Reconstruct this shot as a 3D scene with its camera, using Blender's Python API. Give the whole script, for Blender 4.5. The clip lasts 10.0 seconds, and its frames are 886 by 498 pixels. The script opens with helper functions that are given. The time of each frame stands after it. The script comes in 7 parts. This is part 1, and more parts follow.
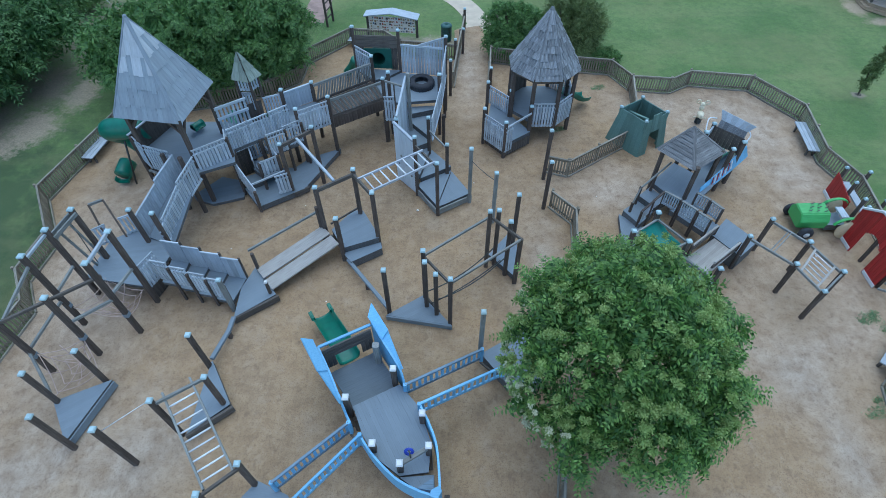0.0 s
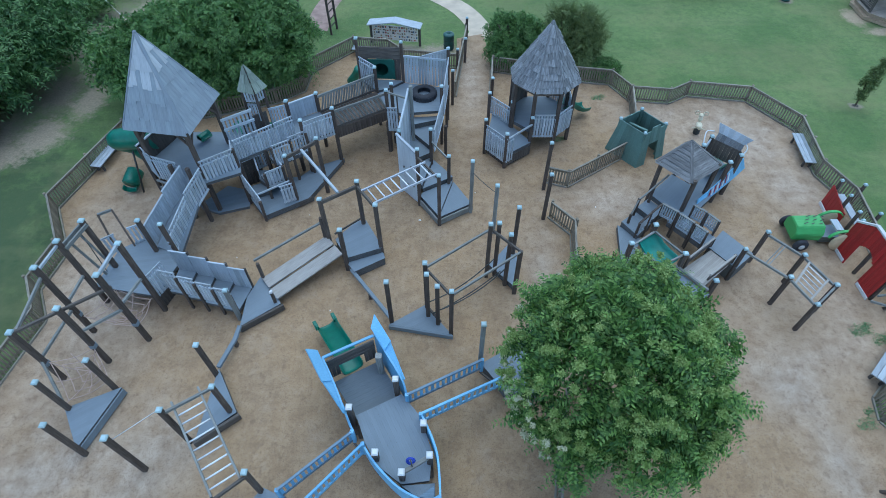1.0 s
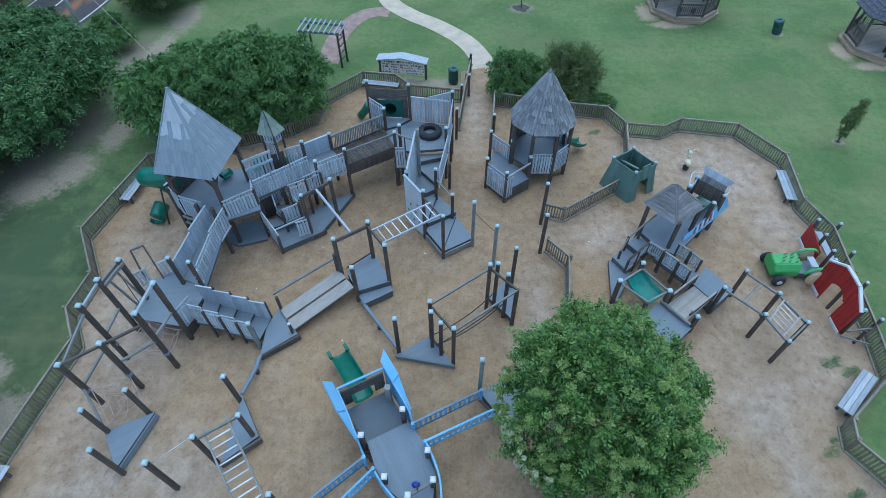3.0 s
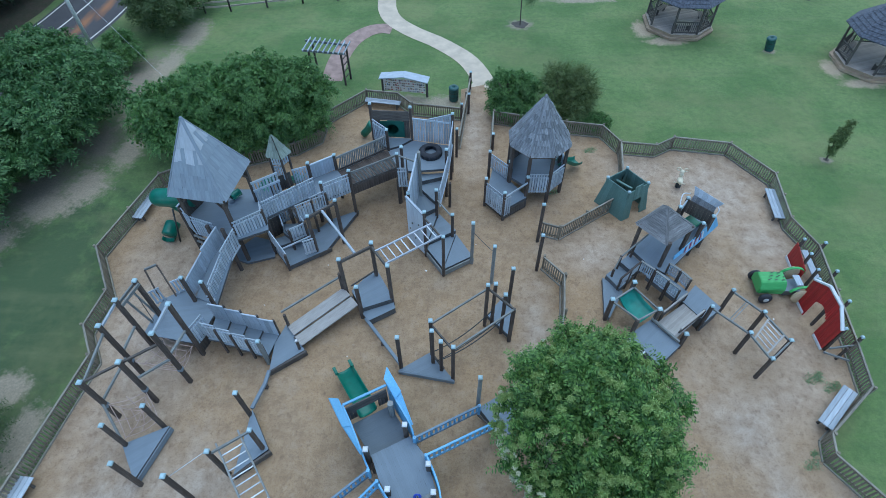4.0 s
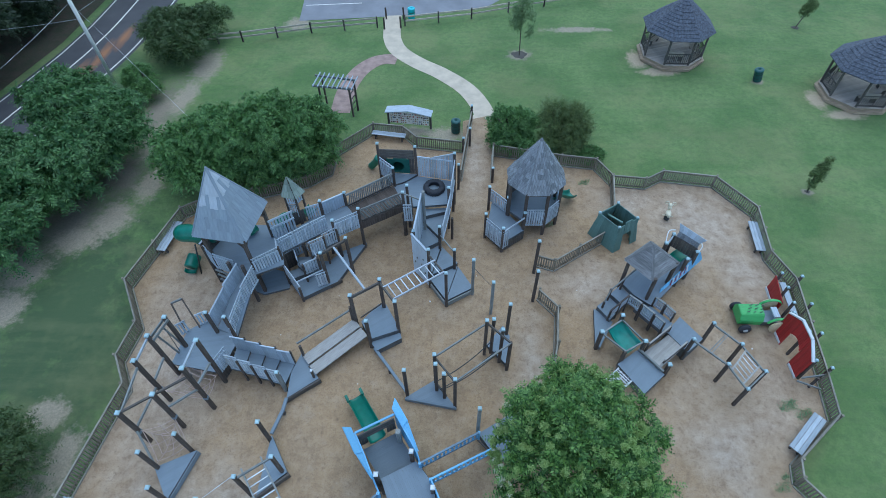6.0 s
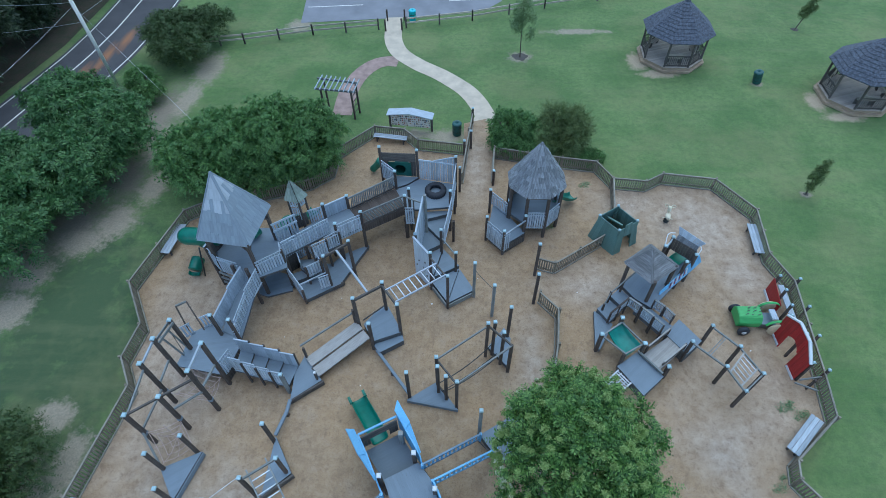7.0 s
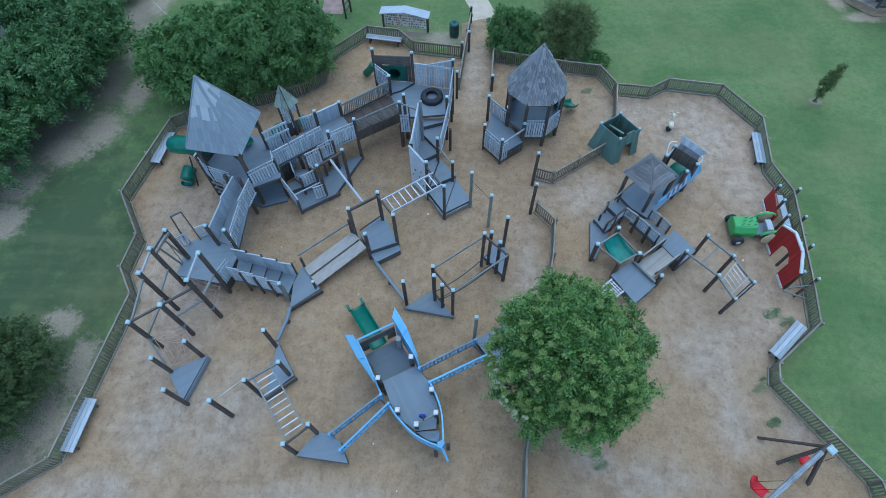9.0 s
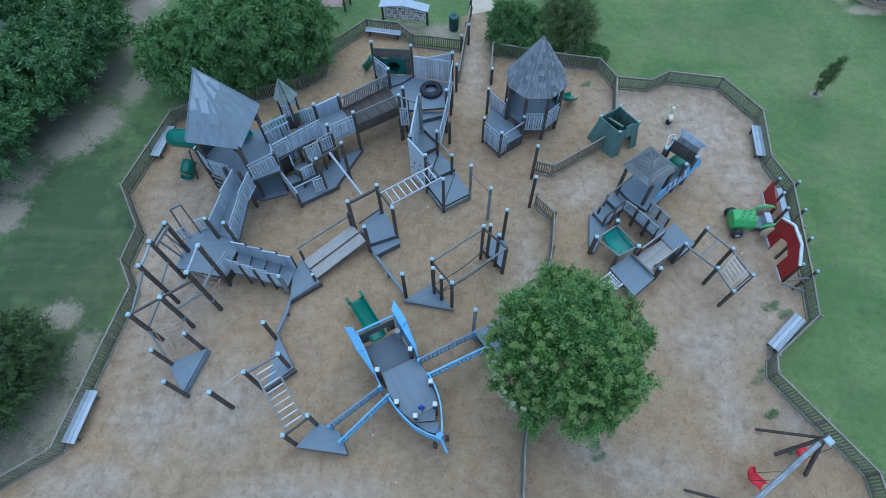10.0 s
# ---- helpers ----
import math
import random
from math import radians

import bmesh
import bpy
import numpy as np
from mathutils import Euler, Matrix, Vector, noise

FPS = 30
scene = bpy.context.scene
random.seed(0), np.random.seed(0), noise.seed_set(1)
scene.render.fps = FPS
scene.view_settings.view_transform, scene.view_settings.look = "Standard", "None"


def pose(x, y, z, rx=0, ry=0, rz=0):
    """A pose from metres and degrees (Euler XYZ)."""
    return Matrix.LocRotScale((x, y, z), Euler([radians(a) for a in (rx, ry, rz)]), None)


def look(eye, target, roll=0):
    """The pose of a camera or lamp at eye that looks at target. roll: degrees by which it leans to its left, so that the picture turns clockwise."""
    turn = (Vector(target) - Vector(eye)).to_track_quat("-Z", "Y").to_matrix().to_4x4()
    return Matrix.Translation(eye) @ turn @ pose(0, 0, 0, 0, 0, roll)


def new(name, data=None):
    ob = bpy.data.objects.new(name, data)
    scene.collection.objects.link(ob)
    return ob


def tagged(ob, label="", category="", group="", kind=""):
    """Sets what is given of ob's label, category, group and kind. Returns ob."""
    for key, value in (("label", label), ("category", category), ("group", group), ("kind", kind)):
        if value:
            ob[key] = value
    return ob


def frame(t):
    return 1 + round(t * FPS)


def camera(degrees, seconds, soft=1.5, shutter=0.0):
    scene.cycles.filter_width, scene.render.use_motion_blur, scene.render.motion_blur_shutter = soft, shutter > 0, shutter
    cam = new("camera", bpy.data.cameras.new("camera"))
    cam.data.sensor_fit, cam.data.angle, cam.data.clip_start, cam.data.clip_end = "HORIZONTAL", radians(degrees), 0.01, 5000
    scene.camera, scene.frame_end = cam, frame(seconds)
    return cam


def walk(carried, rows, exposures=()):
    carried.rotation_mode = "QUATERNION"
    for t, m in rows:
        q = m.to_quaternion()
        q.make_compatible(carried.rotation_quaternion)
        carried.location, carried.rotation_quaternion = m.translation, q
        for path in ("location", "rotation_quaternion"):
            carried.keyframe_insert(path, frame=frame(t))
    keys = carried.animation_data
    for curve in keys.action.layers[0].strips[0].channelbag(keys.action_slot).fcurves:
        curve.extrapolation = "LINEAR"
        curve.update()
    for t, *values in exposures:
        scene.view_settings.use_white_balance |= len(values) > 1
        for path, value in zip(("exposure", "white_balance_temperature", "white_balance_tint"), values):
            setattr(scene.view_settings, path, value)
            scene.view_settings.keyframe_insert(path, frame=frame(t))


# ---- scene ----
cam = camera(79.3, 10.0, 0.75)
PATH = [
    (0, (0.049, -0.188, 16.354), (0.037, 1.103, 14.827), -0.6),
    (0.5, (0.061, -0.142, 16.523), (0.044, 1.147, 14.995), -0.6),
    (1, (0.046, -0.095, 16.983), (0.029, 1.191, 15.452), -0.5),
    (1.5, (0.053, -0.071, 17.495), (0.035, 1.215, 15.964), -0.5),
    (2, (0.069, -0.091, 18.041), (0.044, 1.195, 16.509), -0.6),
    (2.5, (0.087, -0.122, 18.651), (0.056, 1.164, 17.12), -0.7),
    (4, (0.159, -0.105, 20.66), (0.12, 1.179, 19.127), -0.9),
    (4.5, (0.213, -0.079, 21.353), (0.17, 1.204, 19.819), -1.1),
    (5, (0.206, -0.045, 22.046), (0.163, 1.237, 20.512), -1.1),
    (5.5, (0.207, -0.03, 22.774), (0.16, 1.251, 21.239), -1.2),
    (7, (0.135, -0.01, 23.664), (0.084, 1.265, 22.124), -1.4),
    (7.5, (0.12, 0.039, 23.658), (0.07, 1.271, 22.084), -1.4),
    (8, (0.129, 0.109, 23.596), (0.081, 1.285, 21.979), -1.4),
    (8.5, (0.152, 0.155, 23.548), (0.109, 1.247, 21.873), -1.3),
    (9, (0.172, 0.072, 23.477), (0.134, 1.075, 21.747), -1.3),
    (9.5, (0.227, 0.046, 23.467), (0.188, 1.035, 21.729), -1.3),
    (10, (0.251, -0.064, 23.448), (0.21, 0.925, 21.71), -1.5),
]
walk(cam, [(t, look(eye, target, roll)) for t, eye, target, roll in PATH], [(0.0, 0.86, 5850, 3.0), (4.5, 0.81, 5780, 3.0), (7.5, 0.77, 5740, 3.0), (10.0, 0.76, 5560, 3.0)])

# ---- light: an even overcast evening ----
world = bpy.data.worlds.new("overcast_sky")
scene.world = world
world.use_nodes = True
wn = world.node_tree
sky = wn.nodes.new("ShaderNodeTexSky")
sky.sky_type, sky.sun_disc = "NISHITA", False
sky.sun_elevation, sky.sun_rotation = radians(65), radians(200)
sky.dust_density, sky.air_density = 0.6, 1.0
wn.links.new(sky.outputs[0], wn.nodes["Background"].inputs[0])
wn.nodes["Background"].inputs[1].default_value = 0.115
sun = new("sun", bpy.data.lights.new("sun", "SUN"))
sun.data.energy, sun.data.angle, sun.data.color = 1.2, radians(75), (0.90, 0.96, 1.0)
sun.matrix_basis = look((0, 0, 60), (-4, -11, 35))


# ---- materials ----
def nodes(name, rough=0.8, metal=0.0):
    m = bpy.data.materials.new(name)
    m.use_nodes = True
    t = m.node_tree
    b = t.nodes["Principled BSDF"]
    b.inputs["Roughness"].default_value, b.inputs["Metallic"].default_value = rough, metal
    return m, t, b


def noise_tex(t, coord, scale, detail=4.0, stretch=None, rough=0.55):
    n = t.nodes.new("ShaderNodeTexNoise")
    n.inputs["Scale"].default_value, n.inputs["Detail"].default_value, n.inputs["Roughness"].default_value = scale, detail, rough
    if stretch:
        mp = t.nodes.new("ShaderNodeMapping")
        mp.inputs["Scale"].default_value = stretch
        t.links.new(coord, mp.inputs[0])
        coord = mp.outputs[0]
    t.links.new(coord, n.inputs["Vector"])
    return n.outputs["Fac"]


def mix(t, fac, a, b, mode="MIX"):
    n = t.nodes.new("ShaderNodeMix")
    n.data_type, n.blend_type = "RGBA", mode
    for k, v in ((0, fac), (6, a), (7, b)):
        if isinstance(v, (tuple, list)):
            n.inputs[k].default_value = (*v[:3], 1)
        elif isinstance(v, (int, float)):
            n.inputs[k].default_value = v
        else:
            t.links.new(v, n.inputs[k])
    return n.outputs[2]


def ramp(t, v, lo, hi):
    n = t.nodes.new("ShaderNodeMapRange")
    n.inputs["From Min"].default_value, n.inputs["From Max"].default_value = lo, hi
    t.links.new(v, n.inputs["Value"])
    return n.outputs[0]


def calc(t, op, a, b):
    n = t.nodes.new("ShaderNodeMath")
    n.operation = op
    for k, v in ((0, a), (1, b)):
        if isinstance(v, (int, float)):
            n.inputs[k].default_value = v
        else:
            t.links.new(v, n.inputs[k])
    return n.outputs[0]


def bump(t, b, v, strength, dist):
    n = t.nodes.new("ShaderNodeBump")
    n.inputs["Strength"].default_value, n.inputs["Distance"].default_value = strength, dist
    t.links.new(v, n.inputs["Height"])
    t.links.new(n.outputs[0], b.inputs["Normal"])


def coords(t):
    c, g = t.nodes.new("ShaderNodeTexCoord"), t.nodes.new("ShaderNodeNewGeometry")
    return c.outputs["Object"], g.outputs["Position"]


def wood(name, light, dark, rough=0.85, worn=0.35, grain=0.6, vary=0.34):
    """Weathered or painted boards: grain along local x, blotches, a different tone for each board."""
    m, t, b = nodes(name, rough)
    loc, pos = coords(t)
    g = noise_tex(t, loc, 1.0, 5.0, (2.0, 38.0, 38.0))
    base = mix(t, ramp(t, g, 0.3, 0.72), light, dark)
    spot = noise_tex(t, pos, 1.7, 6.0)
    base = mix(t, calc(t, "MULTIPLY", ramp(t, spot, 0.45, 0.75), worn), base, tuple(0.55 * a + 0.45 * d * 0.6 for a, d in zip(dark, dark)))
    info = t.nodes.new("ShaderNodeObjectInfo")
    tone = calc(t, "MULTIPLY_ADD", info.outputs["Random"], vary)
    tone.node.inputs[2].default_value = 1.0 - vary / 2
    hsv = t.nodes.new("ShaderNodeHueSaturation")
    t.links.new(base, hsv.inputs["Color"])
    t.links.new(tone, hsv.inputs["Value"])
    t.links.new(hsv.outputs[0], b.inputs["Base Color"])
    bump(t, b, g, grain, 0.004)
    return m


def plain(name, colour, rough=0.5, metal=0.0, vary=0.25, scale=3.0, fine=30.0):
    m, t, b = nodes(name, rough, metal)
    loc, pos = coords(t)
    v = noise_tex(t, pos, scale, 6.0)
    c = mix(t, ramp(t, v, 0.3, 0.75), tuple(min(1, k * (1 + vary)) for k in colour), tuple(k * (1 - vary) for k in colour))
    t.links.new(c, b.inputs["Base Color"])
    f = noise_tex(t, pos, fine, 4.0)
    bump(t, b, f, 0.25, 0.004)
    t.links.new(ramp(t, f, 0.0, 1.0), b.inputs["Roughness"])
    b.inputs["Roughness"].links[0].from_node.inputs["To Min"].default_value = max(0.05, rough - 0.15)
    b.inputs["Roughness"].links[0].from_node.inputs["To Max"].default_value = min(1.0, rough + 0.15)
    return m


def leafy(name, a, b_, rough=0.55, trans=0.25):
    m, t, b = nodes(name, rough)
    g = t.nodes.new("ShaderNodeNewGeometry")
    c = mix(t, g.outputs["Random Per Island"], a, b_)
    v = noise_tex(t, g.outputs["Position"], 1.1, 3.0)
    c = mix(t, calc(t, "MULTIPLY", ramp(t, v, 0.4, 0.7), 0.45), c, tuple(1.5 * k for k in a))
    t.links.new(c, b.inputs["Base Color"])
    tr = t.nodes.new("ShaderNodeBsdfTranslucent")
    t.links.new(c, tr.inputs[0])
    ms = t.nodes.new("ShaderNodeMixShader")
    ms.inputs[0].default_value = trans
    t.links.new(b.outputs[0], ms.inputs[1])
    t.links.new(tr.outputs[0], ms.inputs[2])
    t.links.new(ms.outputs[0], t.nodes["Material Output"].inputs[0])
    return m


# the grey deck at 0.7: shade of the boat's high sides put into its colour
STERN_SHADED = wood("shaded_stern_deck", (0.145, 0.182, 0.21), (0.118, 0.15, 0.175), 0.75, 0.3, 0.25, 0.08)
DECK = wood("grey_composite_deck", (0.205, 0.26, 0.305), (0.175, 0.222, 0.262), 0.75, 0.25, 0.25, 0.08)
SLAT = wood("weathered_pale_wood", (0.50, 0.575, 0.635), (0.33, 0.385, 0.435), 0.85, 0.3)
POST = wood("dark_weathered_post", (0.135, 0.11, 0.092), (0.052, 0.042, 0.036), 0.9, 0.4)
BROWN = wood("old_brown_wood", (0.15, 0.135, 0.12), (0.058, 0.052, 0.046), 0.9, 0.4)
PALE = wood("bare_pale_planks", (0.42, 0.41, 0.38), (0.27, 0.26, 0.24), 0.85, 0.3)
FENCEW = wood("fence_wood", (0.35, 0.315, 0.24), (0.13, 0.117, 0.088), 0.9, 0.5)
FENCETOP = wood("fence_top_wood", (0.35, 0.335, 0.28), (0.165, 0.155, 0.125), 0.9, 0.5)
RIM = wood("weathered_deck_frame", (0.165, 0.175, 0.18), (0.08, 0.082, 0.083), 0.9, 0.4)
RAILW = wood("grey_rail_wood", (0.29, 0.31, 0.30), (0.155, 0.165, 0.155), 0.9, 0.4)
SHAKE = wood("roof_shakes", (0.30, 0.325, 0.345), (0.12, 0.135, 0.15), 0.8, 0.4, 0.6, 0.6)
METALR = wood("grey_roof_boards", (0.29, 0.35, 0.41), (0.225, 0.275, 0.325), 0.5, 0.25, 0.25, 0.2)
SILVER = wood("bare_silver_boards", (0.48, 0.53, 0.59), (0.37, 0.42, 0.47), 0.45, 0.15, 0.3, 0.2)
ROOFB = wood("grey_brown_roof_boards", (0.27, 0.28, 0.285), (0.095, 0.098, 0.10), 0.85, 0.5, 0.6, 0.5)
MOSSY = wood("mossy_roof_boards", (0.30, 0.36, 0.32), (0.18, 0.23, 0.19), 0.85, 0.3)
BLUE = wood("sky_blue_paint", (0.22, 0.52, 0.78), (0.15, 0.40, 0.66), 0.55, 0.2, 0.25)
GREENP = wood("dark_green_paint", (0.15, 0.27, 0.24), (0.10, 0.195, 0.175), 0.7, 0.35, 0.3)
RED = wood("barn_red_paint", (0.44, 0.025, 0.025), (0.30, 0.016, 0.018), 0.55, 0.25, 0.25)
LIME = wood("tractor_green_paint", (0.085, 0.44, 0.125), (0.06, 0.33, 0.09), 0.5, 0.2, 0.2)
WHITE = wood("white_paint", (0.72, 0.76, 0.78), (0.55, 0.6, 0.62), 0.5, 0.15, 0.2)
CAP = plain("pale_post_cap", (0.37, 0.52, 0.56), 0.5, 0, 0.2)
CAPW = plain("white_post_cap", (0.66, 0.70, 0.72), 0.5, 0, 0.12)
PLASTIC = plain("green_plastic", (0.01, 0.15, 0.10), 0.35, 0, 0.2)
REDPL = plain("red_plastic", (0.60, 0.015, 0.03), 0.35, 0, 0.15)
RUBBER = plain("tyre_rubber", (0.034, 0.038, 0.046), 0.85, 0, 0.35, 4, 40)
STEEL = plain("galvanised_steel", (0.62, 0.65, 0.68), 0.4, 0.6, 0.15)
DARKM = plain("dark_metal", (0.05, 0.06, 0.06), 0.5, 0.3, 0.3)
ROPE = plain("tan_rope", (0.47, 0.36, 0.31), 0.9, 0, 0.2)
CONCRETE = plain("pale_concrete", (0.55, 0.475, 0.365), 0.9, 0, 0.18, 1.2, 25)
BRICKP = plain("red_brick_paving", (0.33, 0.235, 0.20), 0.9, 0, 0.3, 2.0, 12)
ASPHALT = plain("asphalt", (0.075, 0.078, 0.085), 0.9, 0, 0.25, 0.5, 60)
PARK = plain("parking_asphalt", (0.22, 0.23, 0.25), 0.9, 0, 0.2, 0.5, 60)
LINE = plain("road_paint", (0.68, 0.68, 0.64), 0.7, 0, 0.2)
SHINGLE = plain("blue_grey_shingles", (0.078, 0.09, 0.115), 0.85, 0, 0.6, 7.0, 12)
CREAM = plain("cream_plastic", (0.66, 0.61, 0.45), 0.5, 0, 0.15)
BARK = wood("grey_bark", (0.17, 0.14, 0.11), (0.08, 0.065, 0.05), 0.95, 0.4)
TINT = plain("teal_green_bin", (0.02, 0.09, 0.085), 0.5, 0, 0.3)
PANELW = wood("pale_blue_panel", (0.62, 0.70, 0.76), (0.50, 0.58, 0.64), 0.6, 0.3, 0.2, 0.12)
POLEW = wood("bleached_pole", (0.82, 0.80, 0.75), (0.62, 0.60, 0.56), 0.85, 0.1)
BOARDW = plain("cream_board", (0.86, 0.83, 0.76), 0.6, 0, 0.08)
STEPW = wood("tan_step_boards", (0.50, 0.39, 0.27), (0.27, 0.21, 0.145), 0.85, 0.4)
GAZW = wood("pale_gazebo_boards", (0.60, 0.53, 0.44), (0.38, 0.33, 0.27), 0.85, 0.3)
FADED = wood("faded_blue_wood", (0.22, 0.33, 0.43), (0.12, 0.18, 0.235), 0.8, 0.4)
TURQ = plain("turquoise_bin", (0.05, 0.52, 0.60), 0.4, 0, 0.12)
OLDBEAM = wood("stained_swing_beam", (0.40, 0.44, 0.47), (0.13, 0.145, 0.16), 0.85, 0.6)
PITCH = plain("shaded_tunnel_plastic", (0.006, 0.06, 0.045), 0.5, 0, 0.2)
TANP = plain("tan_wheel_paint", (0.60, 0.50, 0.33), 0.7, 0, 0.2)
LEAF = leafy("bright_leaves", (0.022, 0.082, 0.018), (0.235, 0.42, 0.10))
BUD = leafy("yellow_green_buds", (0.20, 0.32, 0.09), (0.38, 0.50, 0.18))
LEAF2 = leafy("dark_hedge_leaves", (0.045, 0.125, 0.034), (0.175, 0.33, 0.09))
LEAF3 = leafy("young_tree_leaves", (0.075, 0.13, 0.042), (0.25, 0.32, 0.12))
LEAF6 = leafy("pale_olive_leaves", (0.13, 0.21, 0.09), (0.24, 0.33, 0.15))
LEAF4 = leafy("olive_leaves", (0.04, 0.085, 0.026), (0.11, 0.16, 0.05))
LEAF7 = leafy("deep_green_leaves", (0.032, 0.10, 0.03), (0.16, 0.31, 0.10))
LEAF5 = leafy("dark_woodland_leaves", (0.016, 0.034, 0.014), (0.042, 0.075, 0.028))
FLOWER = leafy("white_blossom", (0.54, 0.57, 0.40), (0.68, 0.69, 0.54), 0.7, 0.2)
WEED = leafy("low_weeds", (0.20, 0.36, 0.19), (0.32, 0.48, 0.27), 0.6, 0.4)

# ---- building helpers ----
WORLD, MESHES = {}, {}


def thing(name, label, category, at=(0, 0, 0), group="", kind=""):
    ob = new(name)
    ob.empty_display_size = 0.2
    ob.location = at
    WORLD[ob] = Matrix.Translation(at)
    return tagged(ob, label, category, group, kind)


def put(name, mesh, m, parent, label=""):
    ob = new(name, mesh)
    ob.parent = parent
    ob.matrix_basis = (WORLD[parent].inverted() @ m) if parent else m
    WORLD[ob] = m
    if label:
        ob["label"] = label
    return ob


def mesh_of(name, verts, faces, material, smooth=False):
    me = bpy.data.meshes.new(name)
    me.from_pydata([tuple(v) for v in verts], [], faces)
    me.materials.append(material)
    if smooth:
        me.shade_smooth()
    me.update()
    return me


def bm_mesh(name, bm, material, smooth=False):
    me = bpy.data.meshes.new(name)
    bmesh.ops.recalc_face_normals(bm, faces=bm.faces)
    bm.to_mesh(me)
    bm.free()
    me.materials.append(material)
    if smooth:
        me.shade_smooth()
    return me


def part(name, bm, material, parent, label="", m=None, smooth=False):
    return put(name, bm_mesh(name, bm, material, smooth), m or WORLD[parent], parent, label)


def bar_mesh(length, w, h, material):
    """A chamfered bar along x from 0, centred on y and z."""
    key = (round(length, 2), round(w, 3), round(h, 3), material.name)
    if key not in MESHES:
        c = min(w, h) * 0.14
        y, z = w / 2, h / 2
        ring = [(y - c, -z), (y, -z + c), (y, z - c), (y - c, z), (-y + c, z), (-y, z - c), (-y, -z + c), (-y + c, -z)]
        verts = [(x, a, b) for x in (0, key[0]) for a, b in ring]
        faces = [(i, (i + 1) % 8, 8 + (i + 1) % 8, 8 + i) for i in range(8)] + [tuple(range(7, -1, -1)), tuple(range(8, 16))]
        MESHES[key] = mesh_of("bar", verts, faces, material)
    return MESHES[key]


def frame_to(a, b, up=(0, 0, 1)):
    a, b = Vector(a), Vector(b)
    x = (b - a).normalized()
    u = Vector(up)
    if abs(x.dot(u)) > 0.99:
        u = Vector((0, 1, 0))
    y = u.cross(x).normalized()
    z = x.cross(y)
    return Matrix.Translation(a) @ Matrix((x, y, z)).transposed().to_4x4()


def beam(parent, name, a, b, w, h, material, label="", up=(0, 0, 1)):
    return put(name, bar_mesh((Vector(b) - Vector(a)).length, w, h, material), frame_to(a, b, up), parent, label)


def cap_mesh(w, material):
    key = ("cap", w, material.name)
    if key not in MESHES:
        s, c = w / 2, w * 0.34
        v = [(x * s, y * s, 0) for x, y in ((-1, -1), (1, -1), (1, 1), (-1, 1))]
        v += [(x * s, y * s, 0.05) for x, y in ((-1, -1), (1, -1), (1, 1), (-1, 1))]
        v += [(x * c, y * c, 0.085) for x, y in ((-1, -1), (1, -1), (1, 1), (-1, 1))]
        f = [(3, 2, 1, 0), (8, 9, 10, 11)] + [(k + i, k + (i + 1) % 4, k + 4 + (i + 1) % 4, k + 4 + i) for k in (0, 4) for i in range(4)]
        MESHES[key] = mesh_of("cap", v, f, material)
    return MESHES[key]


def post(parent, x, y, top, z0=-0.05, w=0.15, cap=CAP, material=None, turn=0.0):
    p = put("post", bar_mesh(top - z0, w, w, material or POST), Matrix.Translation((x, y, z0)) @ pose(0, 0, 0, 0, -90, turn), parent)
    if cap:
        put("cap", cap_mesh(round(w * 1.12, 3), cap), pose(x, y, top - 0.01, 0, 0, turn), p, "pale painted post cap")
    return p


def clip(poly, n, d):
    """The part of a polygon with n.p <= d."""
    out = []
    for i, p in enumerate(poly):
        q = poly[(i + 1) % len(poly)]
        a, b = n[0] * p[0] + n[1] * p[1] - d, n[0] * q[0] + n[1] * q[1] - d
        if a <= 0:
            out.append(p)
        if a * b < 0:
            k = a / (a - b)
            out.append(tuple(u + k * (v - u) for u, v in zip(p, q)))
    return out


def prism(name, poly, z0, z1, material, slope=None):
    """An upright prism; slope(x, y) is added to the heights."""
    s = slope or (lambda x, y: 0.0)
    area = sum(p[0] * q[1] - q[0] * p[1] for p, q in zip(poly, poly[1:] + poly[:1]))
    if area < 0:
        poly = poly[::-1]
    n = len(poly)
    v = [(x, y, z0 + s(x, y)) for x, y in poly] + [(x, y, z1 + s(x, y)) for x, y in poly]
    f = [tuple(range(n - 1, -1, -1)), tuple(range(n, 2 * n))] + [(i, (i + 1) % n, n + (i + 1) % n, n + i) for i in range(n)]
    return mesh_of(name, v, f, material)


